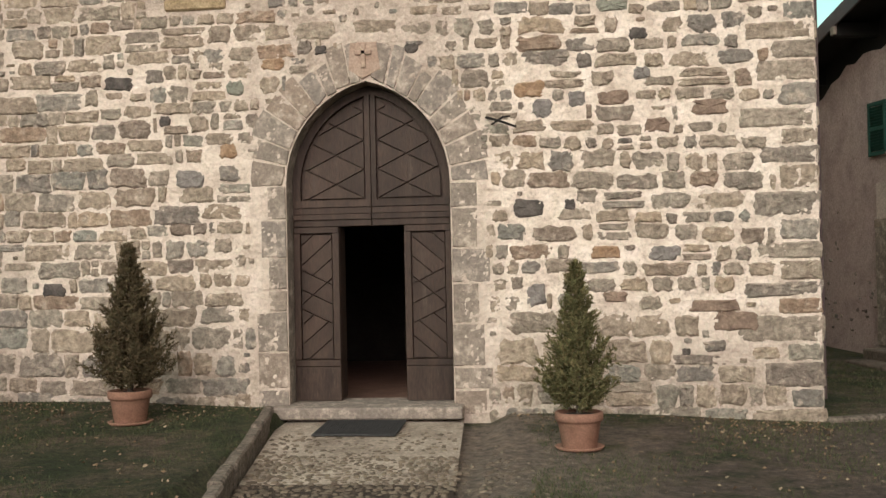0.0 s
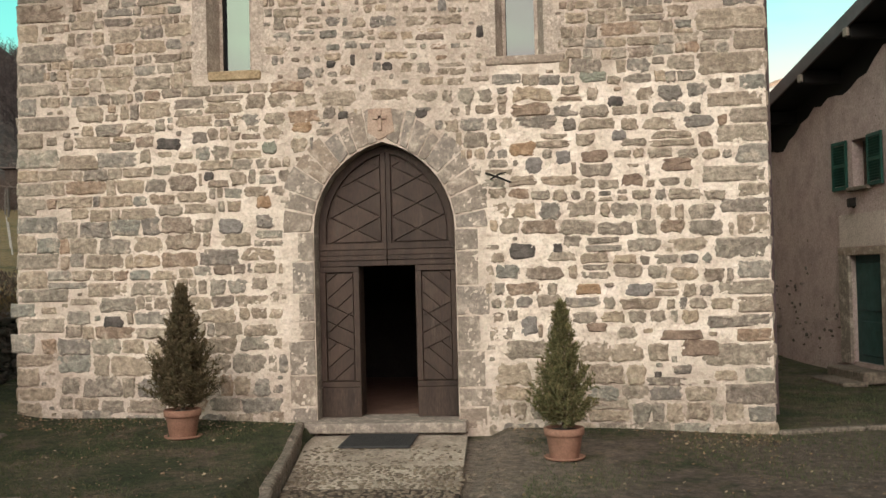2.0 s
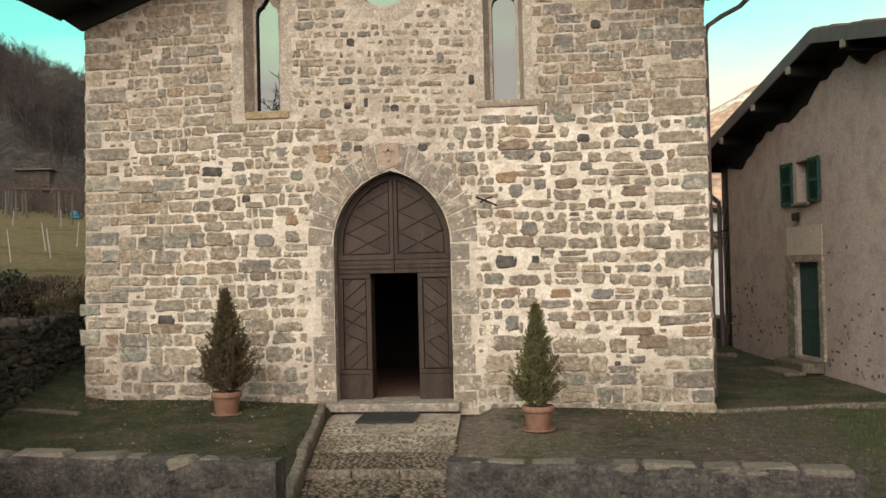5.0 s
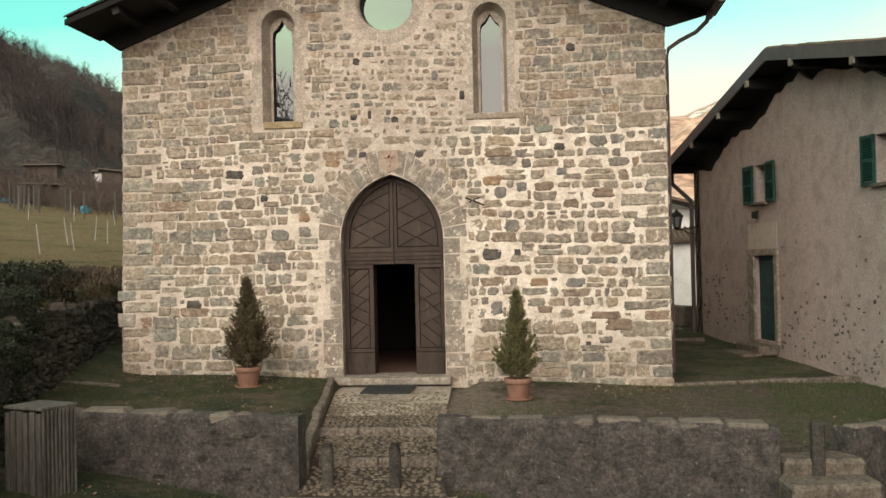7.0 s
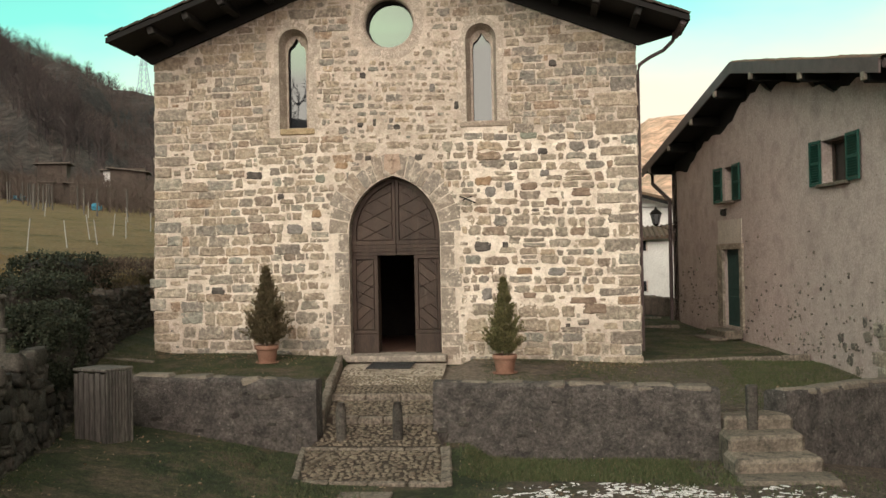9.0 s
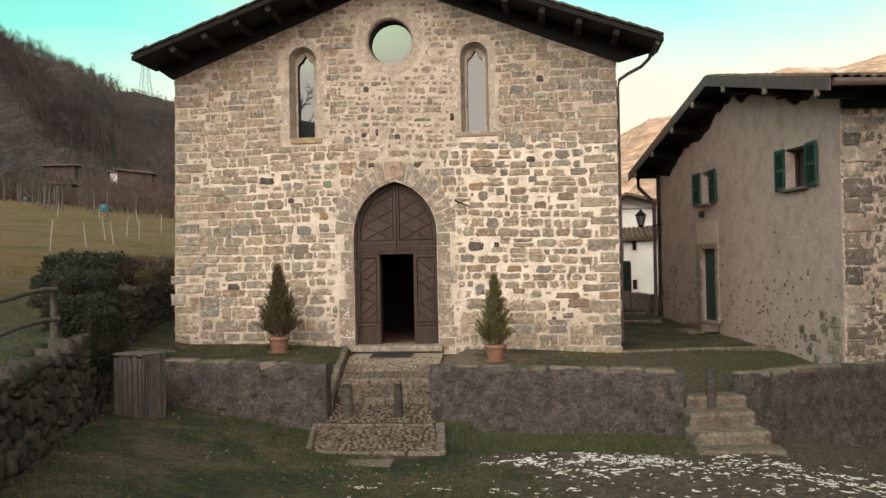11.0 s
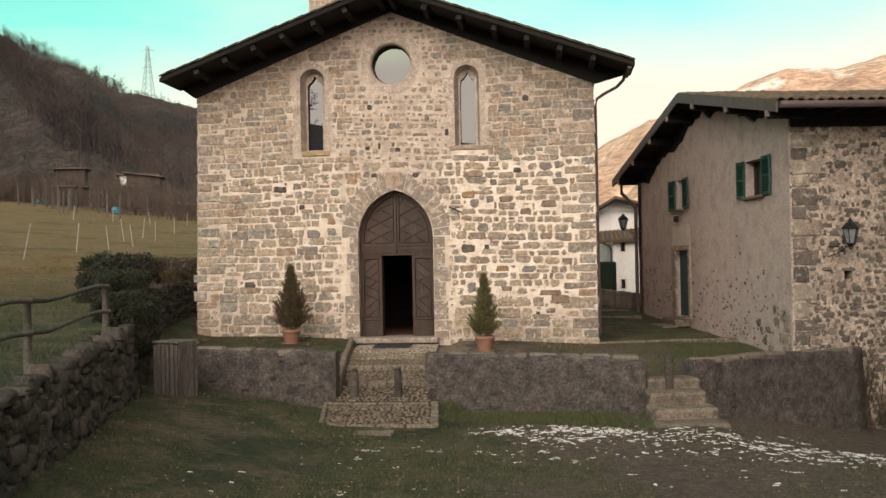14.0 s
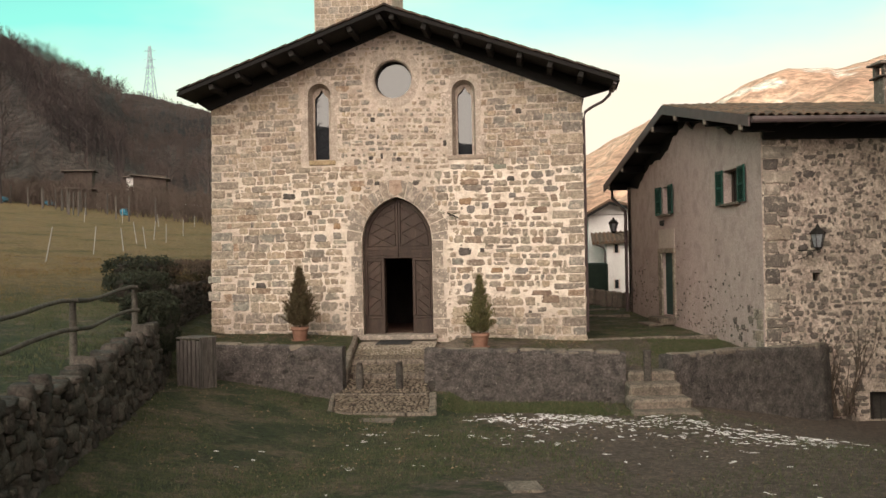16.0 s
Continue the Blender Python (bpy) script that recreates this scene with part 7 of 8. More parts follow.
def bare_tree(at, h, seed, label, mat=M_BARK, girth=0.028):
    """A leafless tree: tapered trunk, limbs and twigs."""
    rng = random.Random(seed)
    t = thing("bare_tree", at, label, "tree")
    bm = bmesh.new()
    trunk = [Vector(at)]
    d = Vector((rng.uniform(-0.1, 0.1), rng.uniform(-0.1, 0.1), 1))
    for k in range(7):
        d = (d + Vector((rng.uniform(-0.12, 0.12), rng.uniform(-0.12, 0.12), 0.25))).normalized()
        trunk.append(trunk[-1] + d * h * 0.13)
    tube(bm, [tuple(p) for p in trunk], [h * girth * (1 - k / 8.5) for k in range(8)], 7)
    part("trunk", bm, mat, t, smooth=True)
    bm = bmesh.new()
    for k in range(2, 8):
        for _ in range(4):
            a = rng.uniform(0, math.tau)
            ln = h * rng.uniform(0.18, 0.36) * (1.1 - k / 12)
            p = trunk[k]
            dd = Vector((math.cos(a), math.sin(a), rng.uniform(0.4, 1.1))).normalized()
            pts = [p]
            for q in range(4):
                dd = (dd + Vector((rng.uniform(-0.3, 0.3), rng.uniform(-0.3, 0.3), rng.uniform(0, 0.3)))).normalized()
                pts.append(pts[-1] + dd * ln / 4)
                for _ in range(2):
                    e = (dd + Vector([rng.uniform(-0.9, 0.9) for _ in range(3)])).normalized()
                    tube(bm, [tuple(pts[-1]), tuple(pts[-1] + e * ln * 0.22), tuple(pts[-1] + e * ln * 0.4)], [h * 0.0028, h * 0.002, h * 0.0008], 3, False)
            r = h * girth * 0.32
            tube(bm, [tuple(q) for q in pts], [r, r * 0.75, r * 0.5, r * 0.3, r * 0.12], 4, False)
    part("crown", bm, mat, t)


for k, (x, y, h) in enumerate(((-40, 52, 9), (-29, 70, 9), (-46, 60, 11), (-25, 72, 8), (-51, 68, 11), (-36, 78, 8))):
    bare_tree((x, y, land1(x, y) - 0.1), h, 60 + k, "leafless orchard tree at the edge of the meadow", M_WOODS, 0.016)
for k, (x, y, h) in enumerate(((-17.0, -61, 14.5), (-14.2, -64, 13.0), (-20.5, -66, 15), (-3.2, -70, 12.0), (-11.0, -72, 11.5), (-7.5, -80, 12.0), (4.0, -75, 10))):
    bare_tree((x, y, land1(x, y) - 0.1), h, 80 + k, "leafless tree beside the road across the court", M_BARK, 0.013)

# power pylon on the ridge
py = Vector((EYE0.x + 450 * math.sin(radians(-21.85)), EYE0.y + 450 * math.cos(radians(-21.85)), 67.3))
pylon = thing("power_pylon", tuple(py), "steel lattice power pylon on the ridge", "pylon")
PH = 27.5
bm = bmesh.new()
wid = lambda f: 2.6 * (1 - f) ** 1.25 + 0.35
lv = [i / 11 for i in range(12)]
corner = lambda f, sx, sy: py + Vector((sx * wid(f), sy * wid(f), f * PH))
for sx in (-1, 1):
    for sy in (-1, 1):
        tube(bm, [tuple(corner(f, sx, sy)) for f in lv], [0.19] * 12, 4)
part("leg_frame", bm, M_STEEL, pylon)
bm = bmesh.new()
for f, g in zip(lv, lv[1:]):
    for a, b in (((-1, -1), (1, -1)), ((1, -1), (1, 1)), ((1, 1), (-1, 1)), ((-1, 1), (-1, -1))):
        tube(bm, [tuple(corner(f, *a)), tuple(corner(g, *b))], [0.085] * 2, 3, False)
        tube(bm, [tuple(corner(f, *b)), tuple(corner(g, *a))], [0.085] * 2, 3, False)
part("bracing", bm, M_STEEL, pylon)
for f in (0.66, 0.79, 0.92):
    bm = bmesh.new()
    z = py + Vector((0, 0, f * PH))
    for s in (-1, 1):
        tube(bm, [tuple(z), tuple(z + Vector((s * 2.6, 0, 0.1)))], [0.12, 0.07], 4)
        tube(bm, [tuple(z + Vector((0, 0, 0.9))), tuple(z + Vector((s * 2.6, 0, 0.1)))], [0.1, 0.07], 4)
        tube(bm, [tuple(z + Vector((s * 2.6, 0, 0.1))), tuple(z + Vector((s * 2.6, 0, -0.9)))], [0.06, 0.06], 4)
    part("cross_arm", bm, M_STEEL, pylon)


# huts at the meadow's edge
def hut(x, y, w, d, top, rise, rot, label, wallmat, roofmat, open_front=False, lift=0.0):
    """A shed up to the height top; its roof drops or rises along its length."""
    base = land1(x, y) - 0.3 + lift
    h = top - base
    at = (x, y, base)
    t = thing("shed", at, label, "shed", rz=rot)
    m = pose(*at, 0, 0, rot)
    back = 0.35 * d if open_front else 0.0
    bm = bmesh.new()
    box(bm, (0, back / 2, h / 2), (w, d - back, h), m)
    part("wall", bm, wallmat, t)
    bm = bmesh.new()
    slab(bm, [(-w / 2 - 0.3, h), (w / 2 + 0.3, h + rise), (w / 2 + 0.3, h + rise + 0.09), (-w / 2 - 0.3, h + 0.09)], -d / 2 - 0.4, d / 2 + 0.3)
    bm.transform(m)
    bmesh.ops.recalc_face_normals(bm, faces=bm.faces[:])
    part("roof", bm, roofmat, t)
    if open_front:
        for k in range(5):
            bm = bmesh.new()
            box(bm, (-w / 2 + w * k / 4, -d / 2 - 0.1, h / 2), (0.09, 0.09, h), m)
            part("post", bm, M_GREYWOOD, t)
        for k in range(9):
            if k % 3 != 1:
                bm = bmesh.new()
                box(bm, (-w / 2 + w * (k + 0.5) / 9, -d / 2 + back - 0.05, h * 0.45), (w / 9 * 0.8, 0.05, h * 0.8), m)
                part("board", bm, M_GREYWOOD if k % 2 else M_STAKE, t)
    else:
        for k in range(6):
            bm = bmesh.new()
            box(bm, (-w / 2 + w * (k + 0.5) / 6, -d / 2 - 0.02, h * 0.5), (w / 6 * 0.85, 0.04, h * 0.96), m)
            part("board", bm, wallmat, t)


hut(-34.5, 56, 3.7, 2.4, 8.45, -0.15, 20, "low open timber shed at the top of the meadow", M_WOODSHED, M_SHEDROOF, True)
hut(-37.6, 61.0, 2.3, 2.2, 10.35, 0.05, 18, "small brown shed in the brush above the meadow", M_WOODSHED, M_SHEDROOF)
hut(-30.3, 59, 2.7, 2.4, 9.65, -0.35, 18, "weathered barn with a sloping roof behind the meadow", M_WOODSHED, M_SHEDROOF)
hut(-32.2, 59.4, 0.75, 0.9, 9.6, 0.05, 18, "small white plastered hut beside the barn", M_WHITE, M_SHEDROOF)
hut(-23.2, 52, 2.0, 1.8, 6.6, -0.3, 12, "low shed with a pale sheet roof in the brush", M_WOODSHED, M_STAKE)
M_BLUESHEET = surf("blue_plastic_sheet", [(0.3, (0.03, 0.16, 0.24)), (0.7, (0.06, 0.25, 0.34))], 3, 0.5)
for x, y, w in ((-37.1, 54.6, 0.7), (-26.0, 43.5, 0.45), (-41.5, 55.0, 0.6)):
    z = land1(x, y)
    tarp = thing("plastic_sheet", (x, y, z), "crumpled blue plastic sheet at the top of the meadow", "sheet", "blue sheets")
    bm = bmesh.new()
    bmesh.ops.create_icosphere(bm, subdivisions=3, radius=0.5)
    for v in bm.verts:
        k = 1 + 0.5 * noise.noise(v.co * 4 + Vector((x, 0, 0)))
        v.co = (x + v.co.x * w * 1.6 * k, y + v.co.y * 0.6 * k, z + 0.22 + max(v.co.z, -0.45) * 0.5 * k)
    part("sheet", bm, M_BLUESHEET, tarp)

# brush along the top of the meadow
rz_ = random.Random(13)
vs, fs = [], []
for _ in range(1300):
    x = rz_.uniform(-62, -12)
    y = 31 + 0.86 * (-x - 12) + abs(rz_.gauss(0, 8))
    far_tree(rz_, vs, fs, Vector((x, y, land1(x, y) - 0.1)), rz_.uniform(0.9, 2.4), 0.024, 12)
for _ in range(420):
    x, y = rz_.uniform(-44, -20), rz_.uniform(57, 66)
    far_tree(rz_, vs, fs, Vector((x, y, land1(x, y) - 0.1)), rz_.uniform(0.9, 2.2), 0.026, 16)
for _ in range(260):
    x, y = rz_.uniform(-42, -27), rz_.uniform(53.0, 58.5)
    far_tree(rz_, vs, fs, Vector((x, y, land1(x, y) - 0.1)), rz_.uniform(0.8, 2.3), 0.022, 14)
for _ in range(240):
    x, y = rz_.uniform(-40.5, -27.5), rz_.uniform(57.0, 58.6)
    far_tree(rz_, vs, fs, Vector((x, y, land1(x, y) - 0.1)), rz_.uniform(1.3, 2.7), 0.022, 15)
brush = from_lists("bare_brush", vs, fs, M_BARK)
tagged(brush, "bare brown winter brush along the top of the meadow", "brush", kind="stuff")


# plain unseen house shape in the south-east, added to shade the court's right side
vh = thing("unseen_shade_block", (15.0, -15.0, -1.2), "unseen plain house shape added to shade the court's right side", "house")
bm = bmesh.new()
box(bm, (16.0, -13.2, 3.0), (8.0, 15.6, 9.2), bevel=0.02)
part("wall", bm, M_PLASTER, vh)
bm = bmesh.new()
slab(bm, [(11.6, 7.5), (16.2, 9.7), (20.8, 7.5), (20.8, 7.35), (16.2, 9.55), (11.6, 7.35)], -21.6, -5.0)
bmesh.ops.recalc_face_normals(bm, faces=bm.faces[:])
part("roof", bm, M_TILE, vh)


# ---- stakes in the meadow ----
def stake(x, y, h, lean, thick=0.02):
    z = land1(x, y)
    t = thing("stake", (x, y, z), "thin pale wooden stake leaning in the meadow", "stake", "stakes in the meadow")
    bm = bmesh.new()
    tube(bm, [(x, y, z - 0.1), (x + lean * h, y, z + h)], [thick, thick * 0.8], 6)
    part("pole", bm, M_STAKE, t)


STAKES = [(-11.5, 3.7, 1.05, 0.24), (-11.85, 7.8, 0.95, 0.12), (-11.6, 9.8, 0.85, -0.12), (-11.75, 12.25, 0.85, -0.14), (-13.1, 14.6, 0.9, -0.15), (-12.5, 16.3, 0.8, 0.02),
          (-13.7, 17.9, 0.85, 0.12), (-14.1, 22.7, 0.8, 0.02), (-22.7, 30.1, 0.8, 0.12), (-21.0, 31.5, 0.85, 0.0), (-18.2, 30.0, 0.75, -0.14), (-17.2, 33.0, 0.7, 0.03), (-15.0, 34.0, 0.75, 0.02)]
for x, y, h, ln in STAKES:
    stake(x, y, h, ln)
rp = random.Random(2)
for k in range(26):
    x = -20 - rp.uniform(0, 22)
    y = 31 + 0.86 * (-x - 12) - rp.uniform(0, 6)
    z = land1(x, y)
    t = thing("vine_post", (x, y, z), "grey vineyard post at the top of the meadow", "post", "vineyard posts")
    bm = bmesh.new()
    tube(bm, [(x, y, z - 0.1), (x + rp.uniform(-0.06, 0.06), y, z + 1.5)], [0.05, 0.045], 6)
    part("pole", bm, M_GREYWOOD, t)

# ---- grass, dead leaves, old snow ----
rg = np.random.RandomState(9)


def patchy(x, y, s, seed):
    return 0.5 + 0.25 * np.sin(s * x + 1.3 * np.sin(0.7 * s * y + seed)) + 0.25 * np.sin(0.83 * s * y + 1.7 * np.sin(0.9 * s * x + 2 * seed))


def scatter_grass(name, n, x0, x1, y0, y1, hmin, hmax, seed, keep, label, mat=M_BLADE, wide=1.0):
    x, y = rg.uniform(x0, x1, n), rg.uniform(y0, y1, n)
    k = keep(x, y) & (patchy(x, y, 1.1, seed) * 0.6 + patchy(x, y, 3.3, seed + 1) * 0.4 > rg.uniform(0.28, 0.85, n))
    x, y = x[k], y[k]
    n = len(x)
    z = land(x, y) - 0.008
    a = rg.uniform(0, math.tau, n)
    h = rg.uniform(hmin, hmax, n)
    w = rg.uniform(0.003, 0.007, n) * wide
    le = rg.uniform(0.2, 0.9, n) * h
    b = rg.uniform(0, math.tau, n)
    p = np.stack([x - w * np.cos(a), y - w * np.sin(a), z, x + w * np.cos(a), y + w * np.sin(a), z, x + le * np.cos(b), y + le * np.sin(b), z + h], 1).reshape(-1, 3)
    ob = from_lists(name, p.tolist(), np.arange(3 * n).reshape(-1, 3).tolist(), mat)
    tagged(ob, label, "grass", kind="stuff")


def on_path(x, y):
    a = np.interp(y, [-7.6, -6.3, -5.7, -4.0, 0.1], [-0.25, -0.45, -0.3, -0.6, -1.15])
    b = np.interp(y, [-7.6, -6.3, -5.55, -4.0, -2.4, 0.1], [1.95, 1.75, 1.5, 1.5, 1.9, 1.6]) + 0.35 * (patchy(x, y, 4.0, 3) - 0.5) * (y > -4.2)
    return (x > a) & (x < b) & (y > -7.7)


def lower_ok(x, y):
    return (y < np.interp(x, WALL_X, WALL_Y) - 0.05) & (x > np.interp(y, DRY_Y, DRY_X) + 0.1) & ~on_path(x, y) & ((x < 5.0) | (rg.uniform(0, 1, len(x)) < 0.35))


def upper_ok(x, y):
    return (y > np.interp(x, WALL_X, WALL_Y) + 0.42) & (x > np.interp(y, DRY_Y, DRY_X) + 0.1) & ~on_path(x, y) & ((y < -0.05) | (x > 4.95) | (x < -5.05)) & (x < 8.9 - 0.17 * (y + 2.4))


def meadow_ok(x, y):
    return x < np.interp(y, DRY_Y, DRY_X) - 0.3


scatter_grass("grass_court", 190000, -4, 11, -16.5, -5.6, 0.025, 0.06, 1, lower_ok, "short patchy winter grass in the court", wide=1.3)
scatter_grass("grass_terrace", 190000, -5.5, 9, -5.4, 0.4, 0.02, 0.05, 2, upper_ok, "short winter lawn on the terrace", M_LAWN)
scatter_grass("grass_lawn", 80000, -7, 9, 0, 11, 0.02, 0.05, 5, upper_ok, "short winter lawn beside the church", M_LAWN, 1.6)
scatter_grass("grass_strip", 42000, 1.9, 5.5, -7.2, -5.62, 0.03, 0.075, 11, lower_ok, "greener grass at the foot of the terrace wall", M_LAWN, 1.4)
scatter_grass("grass_corner", 36000, 6.4, 9.0, -3.2, 0.8, 0.02, 0.06, 13, upper_ok, "greener grass at the foot of the house", M_LAWN, 1.2)
scatter_grass("grass_bank", 70000, -7.5, -0.5, -22, -5, 0.03, 0.07, 7, meadow_ok, "green winter grass behind the rail fence", M_LAWN, 1.3)
scatter_grass("grass_meadow", 80000, -17, -6.5, -20, 6, 0.03, 0.07, 3, meadow_ok, "rough yellowing meadow grass", M_STRAW, 1.5)


def scatter_leaves(n, seed):
    x, y = rg.uniform(-4, 9, n), rg.uniform(-14, -0.1, n)
    foot = rg.uniform(0, 1, n) < 0.30
    x, y = np.where(foot, rg.uniform(-4.9, 4.8, n), x), np.where(foot, -0.06 - np.abs(rg.normal(0, 0.45, n)), y)
    k = (lower_ok(x, y) | upper_ok(x, y)) & (patchy(x, y, 1.6, seed) > rg.uniform(0.1, 0.9, n))
    x, y = x[k], y[k]
    vs, fs = [], []
    for px, py_ in zip(x.tolist(), y.tolist()):
        z = land1(px, py_) + 0.012
        a, s = rg.uniform(0, math.tau), rg.uniform(0.010, 0.028)
        c, d = math.cos(a) * s, math.sin(a) * s
        t = rg.uniform(-0.012, 0.012, 4)
        i = len(vs)
        vs += [(px - c, py_ - d, z), (px - 0.5 * d, py_ + 0.5 * c, z + 0.008 + t[0]), (px + c, py_ + d, z + 0.006 + t[1]), (px + 0.5 * d, py_ - 0.5 * c, z + t[2])]
        fs.append((i, i + 1, i + 2, i + 3))
    ob = from_lists("fallen_leaf_litter", vs, fs, M_LEAF)
    tagged(ob, "dead brown leaves scattered on the grass", "leaves", kind="stuff")


scatter_leaves(9000, 4)


def scatter_pebbles(n):
    """Small stones trodden into the bare earth."""
    x, y = rg.uniform(1.5, 9.5, n), rg.uniform(-14, -0.3, n)
    k = (((y < np.interp(x, WALL_X, WALL_Y) - 0.1) & (x > 2.5)) | ((y > np.interp(x, WALL_X, WALL_Y) + 0.45) & (x > 4.6) & (x < 7.2))) & (patchy(x, y, 1.3, 9) > rg.uniform(0.1, 0.9, n))
    vs, fs = [], []
    for px, py_ in zip(x[k].tolist(), y[k].tolist()):
        z, s, a, i = land1(px, py_) - 0.002, rg.uniform(0.008, 0.028), rg.uniform(0, 6.28), len(vs)
        for q in range(5):
            b = a + q * 1.2566
            vs.append((px + s * rg.uniform(0.8, 1.3) * math.cos(b), py_ + s * math.sin(b), z))
        vs.append((px, py_, z + 0.55 * s))
        fs += [(i + q, i + (q + 1) % 5, i + 5) for q in range(5)]
    tagged(from_lists("gravel", vs, fs, M_COBBLE, smooth=True), "small pale stones trodden into the bare earth", "gravel", kind="stuff")


scatter_pebbles(6500)

rsn = random.Random(15)
vs, fs = [], []


def snow_bit(x, y, s):
    n = 9
    z = land1(x, y)
    k = len(vs)
    ph, turn = rsn.uniform(0, 6), rsn.uniform(-1.2, 1.2)
    for ring, lift in ((1.0, -0.004), (0.7, 0.005)):
        for i in range(n):
            a = i * math.tau / n
            r = s * ring * (1 + 0.4 * math.sin(2 * a + ph) + 0.3 * math.sin(3 * a + 2 * ph) + rsn.uniform(-0.3, 0.3))
            u, v = 1.7 * r * math.cos(a), 0.65 * r * math.sin(a)
            px, py_ = x + u * math.cos(turn) - v * math.sin(turn), y + u * math.sin(turn) + v * math.cos(turn)
            vs.append((px, py_, land1(px, py_) + lift + rsn.uniform(0, 0.004)))
    vs.append((x, y, z + 0.008))
    for i in range(n):
        fs.append((k + i, k + (i + 1) % n, k + n + (i + 1) % n, k + n + i))
        fs.append((k + n + i, k + n + (i + 1) % n, k + 2 * n))


SNOW = [(2.7, -7.75, 4.0, -8.0, 0.12, 70, 0.12), (3.9, -7.75, 5.1, -7.55, 0.13, 150, 0.16), (3.3, -8.3, 4.9, -8.2, 0.16, 70, 0.12), (5.3, -8.3, 6.4, -8.2, 0.22, 60, 0.10),
        (6.6, -8.0, 7.9, -9.5, 0.34, 130, 0.16), (2.6, -8.3, 8.8, -9.0, 0.5, 190, 0.08), (5.4, -7.7, 7.2, -7.9, 0.2, 60, 0.10), (8.2, -8.0, 8.9, -8.3, 0.12, 35, 0.15), (3.0, -9.9, 4.4, -10.5, 0.12, 16, 0.11), (5.0, -9.6, 7.5, -10.3, 0.5, 40, 0.07),
        (1.0, -8.6, 7.0, -12.8, 0.8, 50, 0.05), (-1.2, -12.5, 2.2, -13.2, 0.9, 30, 0.05), (0.9, -9.5, 1.6, -11.5, 0.3, 18, 0.06)]
for (xa, ya, xb, yb, sp, count, smax) in SNOW:
    for _ in range(int(0.55 * count)):
        f = rsn.random()
        cx, cy = xa + (xb - xa) * f + rsn.gauss(0, 1.3 * sp), ya + (yb - ya) * f + rsn.gauss(0, 1.7 * sp)
        wide = 1.25 * smax * rsn.uniform(0.2, 1.0) ** 1.8
        for _ in range(rsn.choice((1, 1, 2, 3, 4, 6))):
            snow_bit(cx + rsn.gauss(0, 0.9 * wide), cy + rsn.gauss(0, 0.8 * wide), 0.007 + 0.36 * wide * rsn.random() ** 1.5)
snow = from_lists("snow_patch_remains", vs, fs, M_SNOW)
tagged(snow, "thin melting patches of old snow on the court", "snow", kind="stuff")


# ---- facade masonry ----
M_DARKSTONEHOLE = surf("dark_stone_and_hole", [(0.34, (0.05, 0.044, 0.039)), (0.66, (0.13, 0.112, 0.096))], 6, bump=0.6, bscale=30)
M_ORANGE = surf("orange_stone", [(0.34, (0.24, 0.15, 0.085)), (0.66, (0.38, 0.265, 0.17))], 7, bump=0.6, bscale=30)
M_REDSTONE = surf("red_brown_stone", [(0.34, (0.15, 0.105, 0.078)), (0.66, (0.28, 0.205, 0.15))], 8, bump=0.7, bscale=30)
M_BLUESTONE = surf("blue_grey_stone", [(0.34, (0.15, 0.134, 0.118)), (0.66, (0.26, 0.235, 0.208))], 8, bump=0.7, bscale=30)
M_GREENSTONE = surf("green_grey_stone", [(0.3, (0.17, 0.175, 0.135)), (0.7, (0.27, 0.27, 0.21))], 8, bump=0.7, bscale=30)
rf = random.Random(101)


def in_portal(x, z, m):
    """Whether a place lies within m of the portal's opening."""
    if z < SPRING:
        return DOOR_L - m < x < DOOR_R + m
    r = ARCH_R + m
    return math.hypot(x - (DCX + DHW - ARCH_R), z - SPRING) < r and math.hypot(x - (DCX - DHW + ARCH_R), z - SPRING) < r


def in_opening(x, z, door, light, ring):
    """Whether a place lies within the given margins of the portal, a lancet or the round window."""
    if in_portal(x, z, door):
        return True
    for cx, hw, sill, spring in LANCETS:
        if abs(x - cx) < hw + light and sill - light < z < spring:
            return True
        if z >= spring and math.hypot(x - cx, z - spring) < hw + light:
            return True
    return math.hypot(x - ROSE[0], z - ROSE[1]) < ROSE[2] + ring


def free(x, z, w, h):
    for dx in (-0.5, 0, 0.5):
        for dz in (-0.5, 0, 0.5):
            px, pz = x + dx * w, z + dz * h
            if in_opening(px, pz, 0.37, 0.15, 0.25) or (abs(px - 0.02) < 0.24 and 3.5 < pz < 4.06):
                return False
    return z + h / 2 < 7.98 - 0.395 * abs(x)


# bed: joint width, roughness, squareness from and to, proud from and to, length of the stones, height of the mortar
BED_PALE = (0.032, 0.17, 2.8, 5.0, 0.016, 0.034, 1.10, 0.009)
BED_PATCH = (0.036, 0.16, 2.8, 4.6, 0.013, 0.024, 0.78, 0.010)
BED_TIGHT = (0.005, 0.13, 4.0, 9.0, 0.012, 0.026, 1.12, 0.005)
BED_EDGE = (0.006, 0.10, 4.5, 9.0, 0.014, 0.030, 1.15, 0.003)
BED_FOOT = (0.008, 0.12, 4.0, 8.0, 0.013, 0.028, 1.10, 0.006)
BED_SMEAR = (0.014, 0.15, 3.2, 6.0, 0.012, 0.026, 0.92, 0.011)
BED_LEFT = (0.012, 0.15, 3.2, 7.0, 0.014, 0.030, 1.02, 0.007)


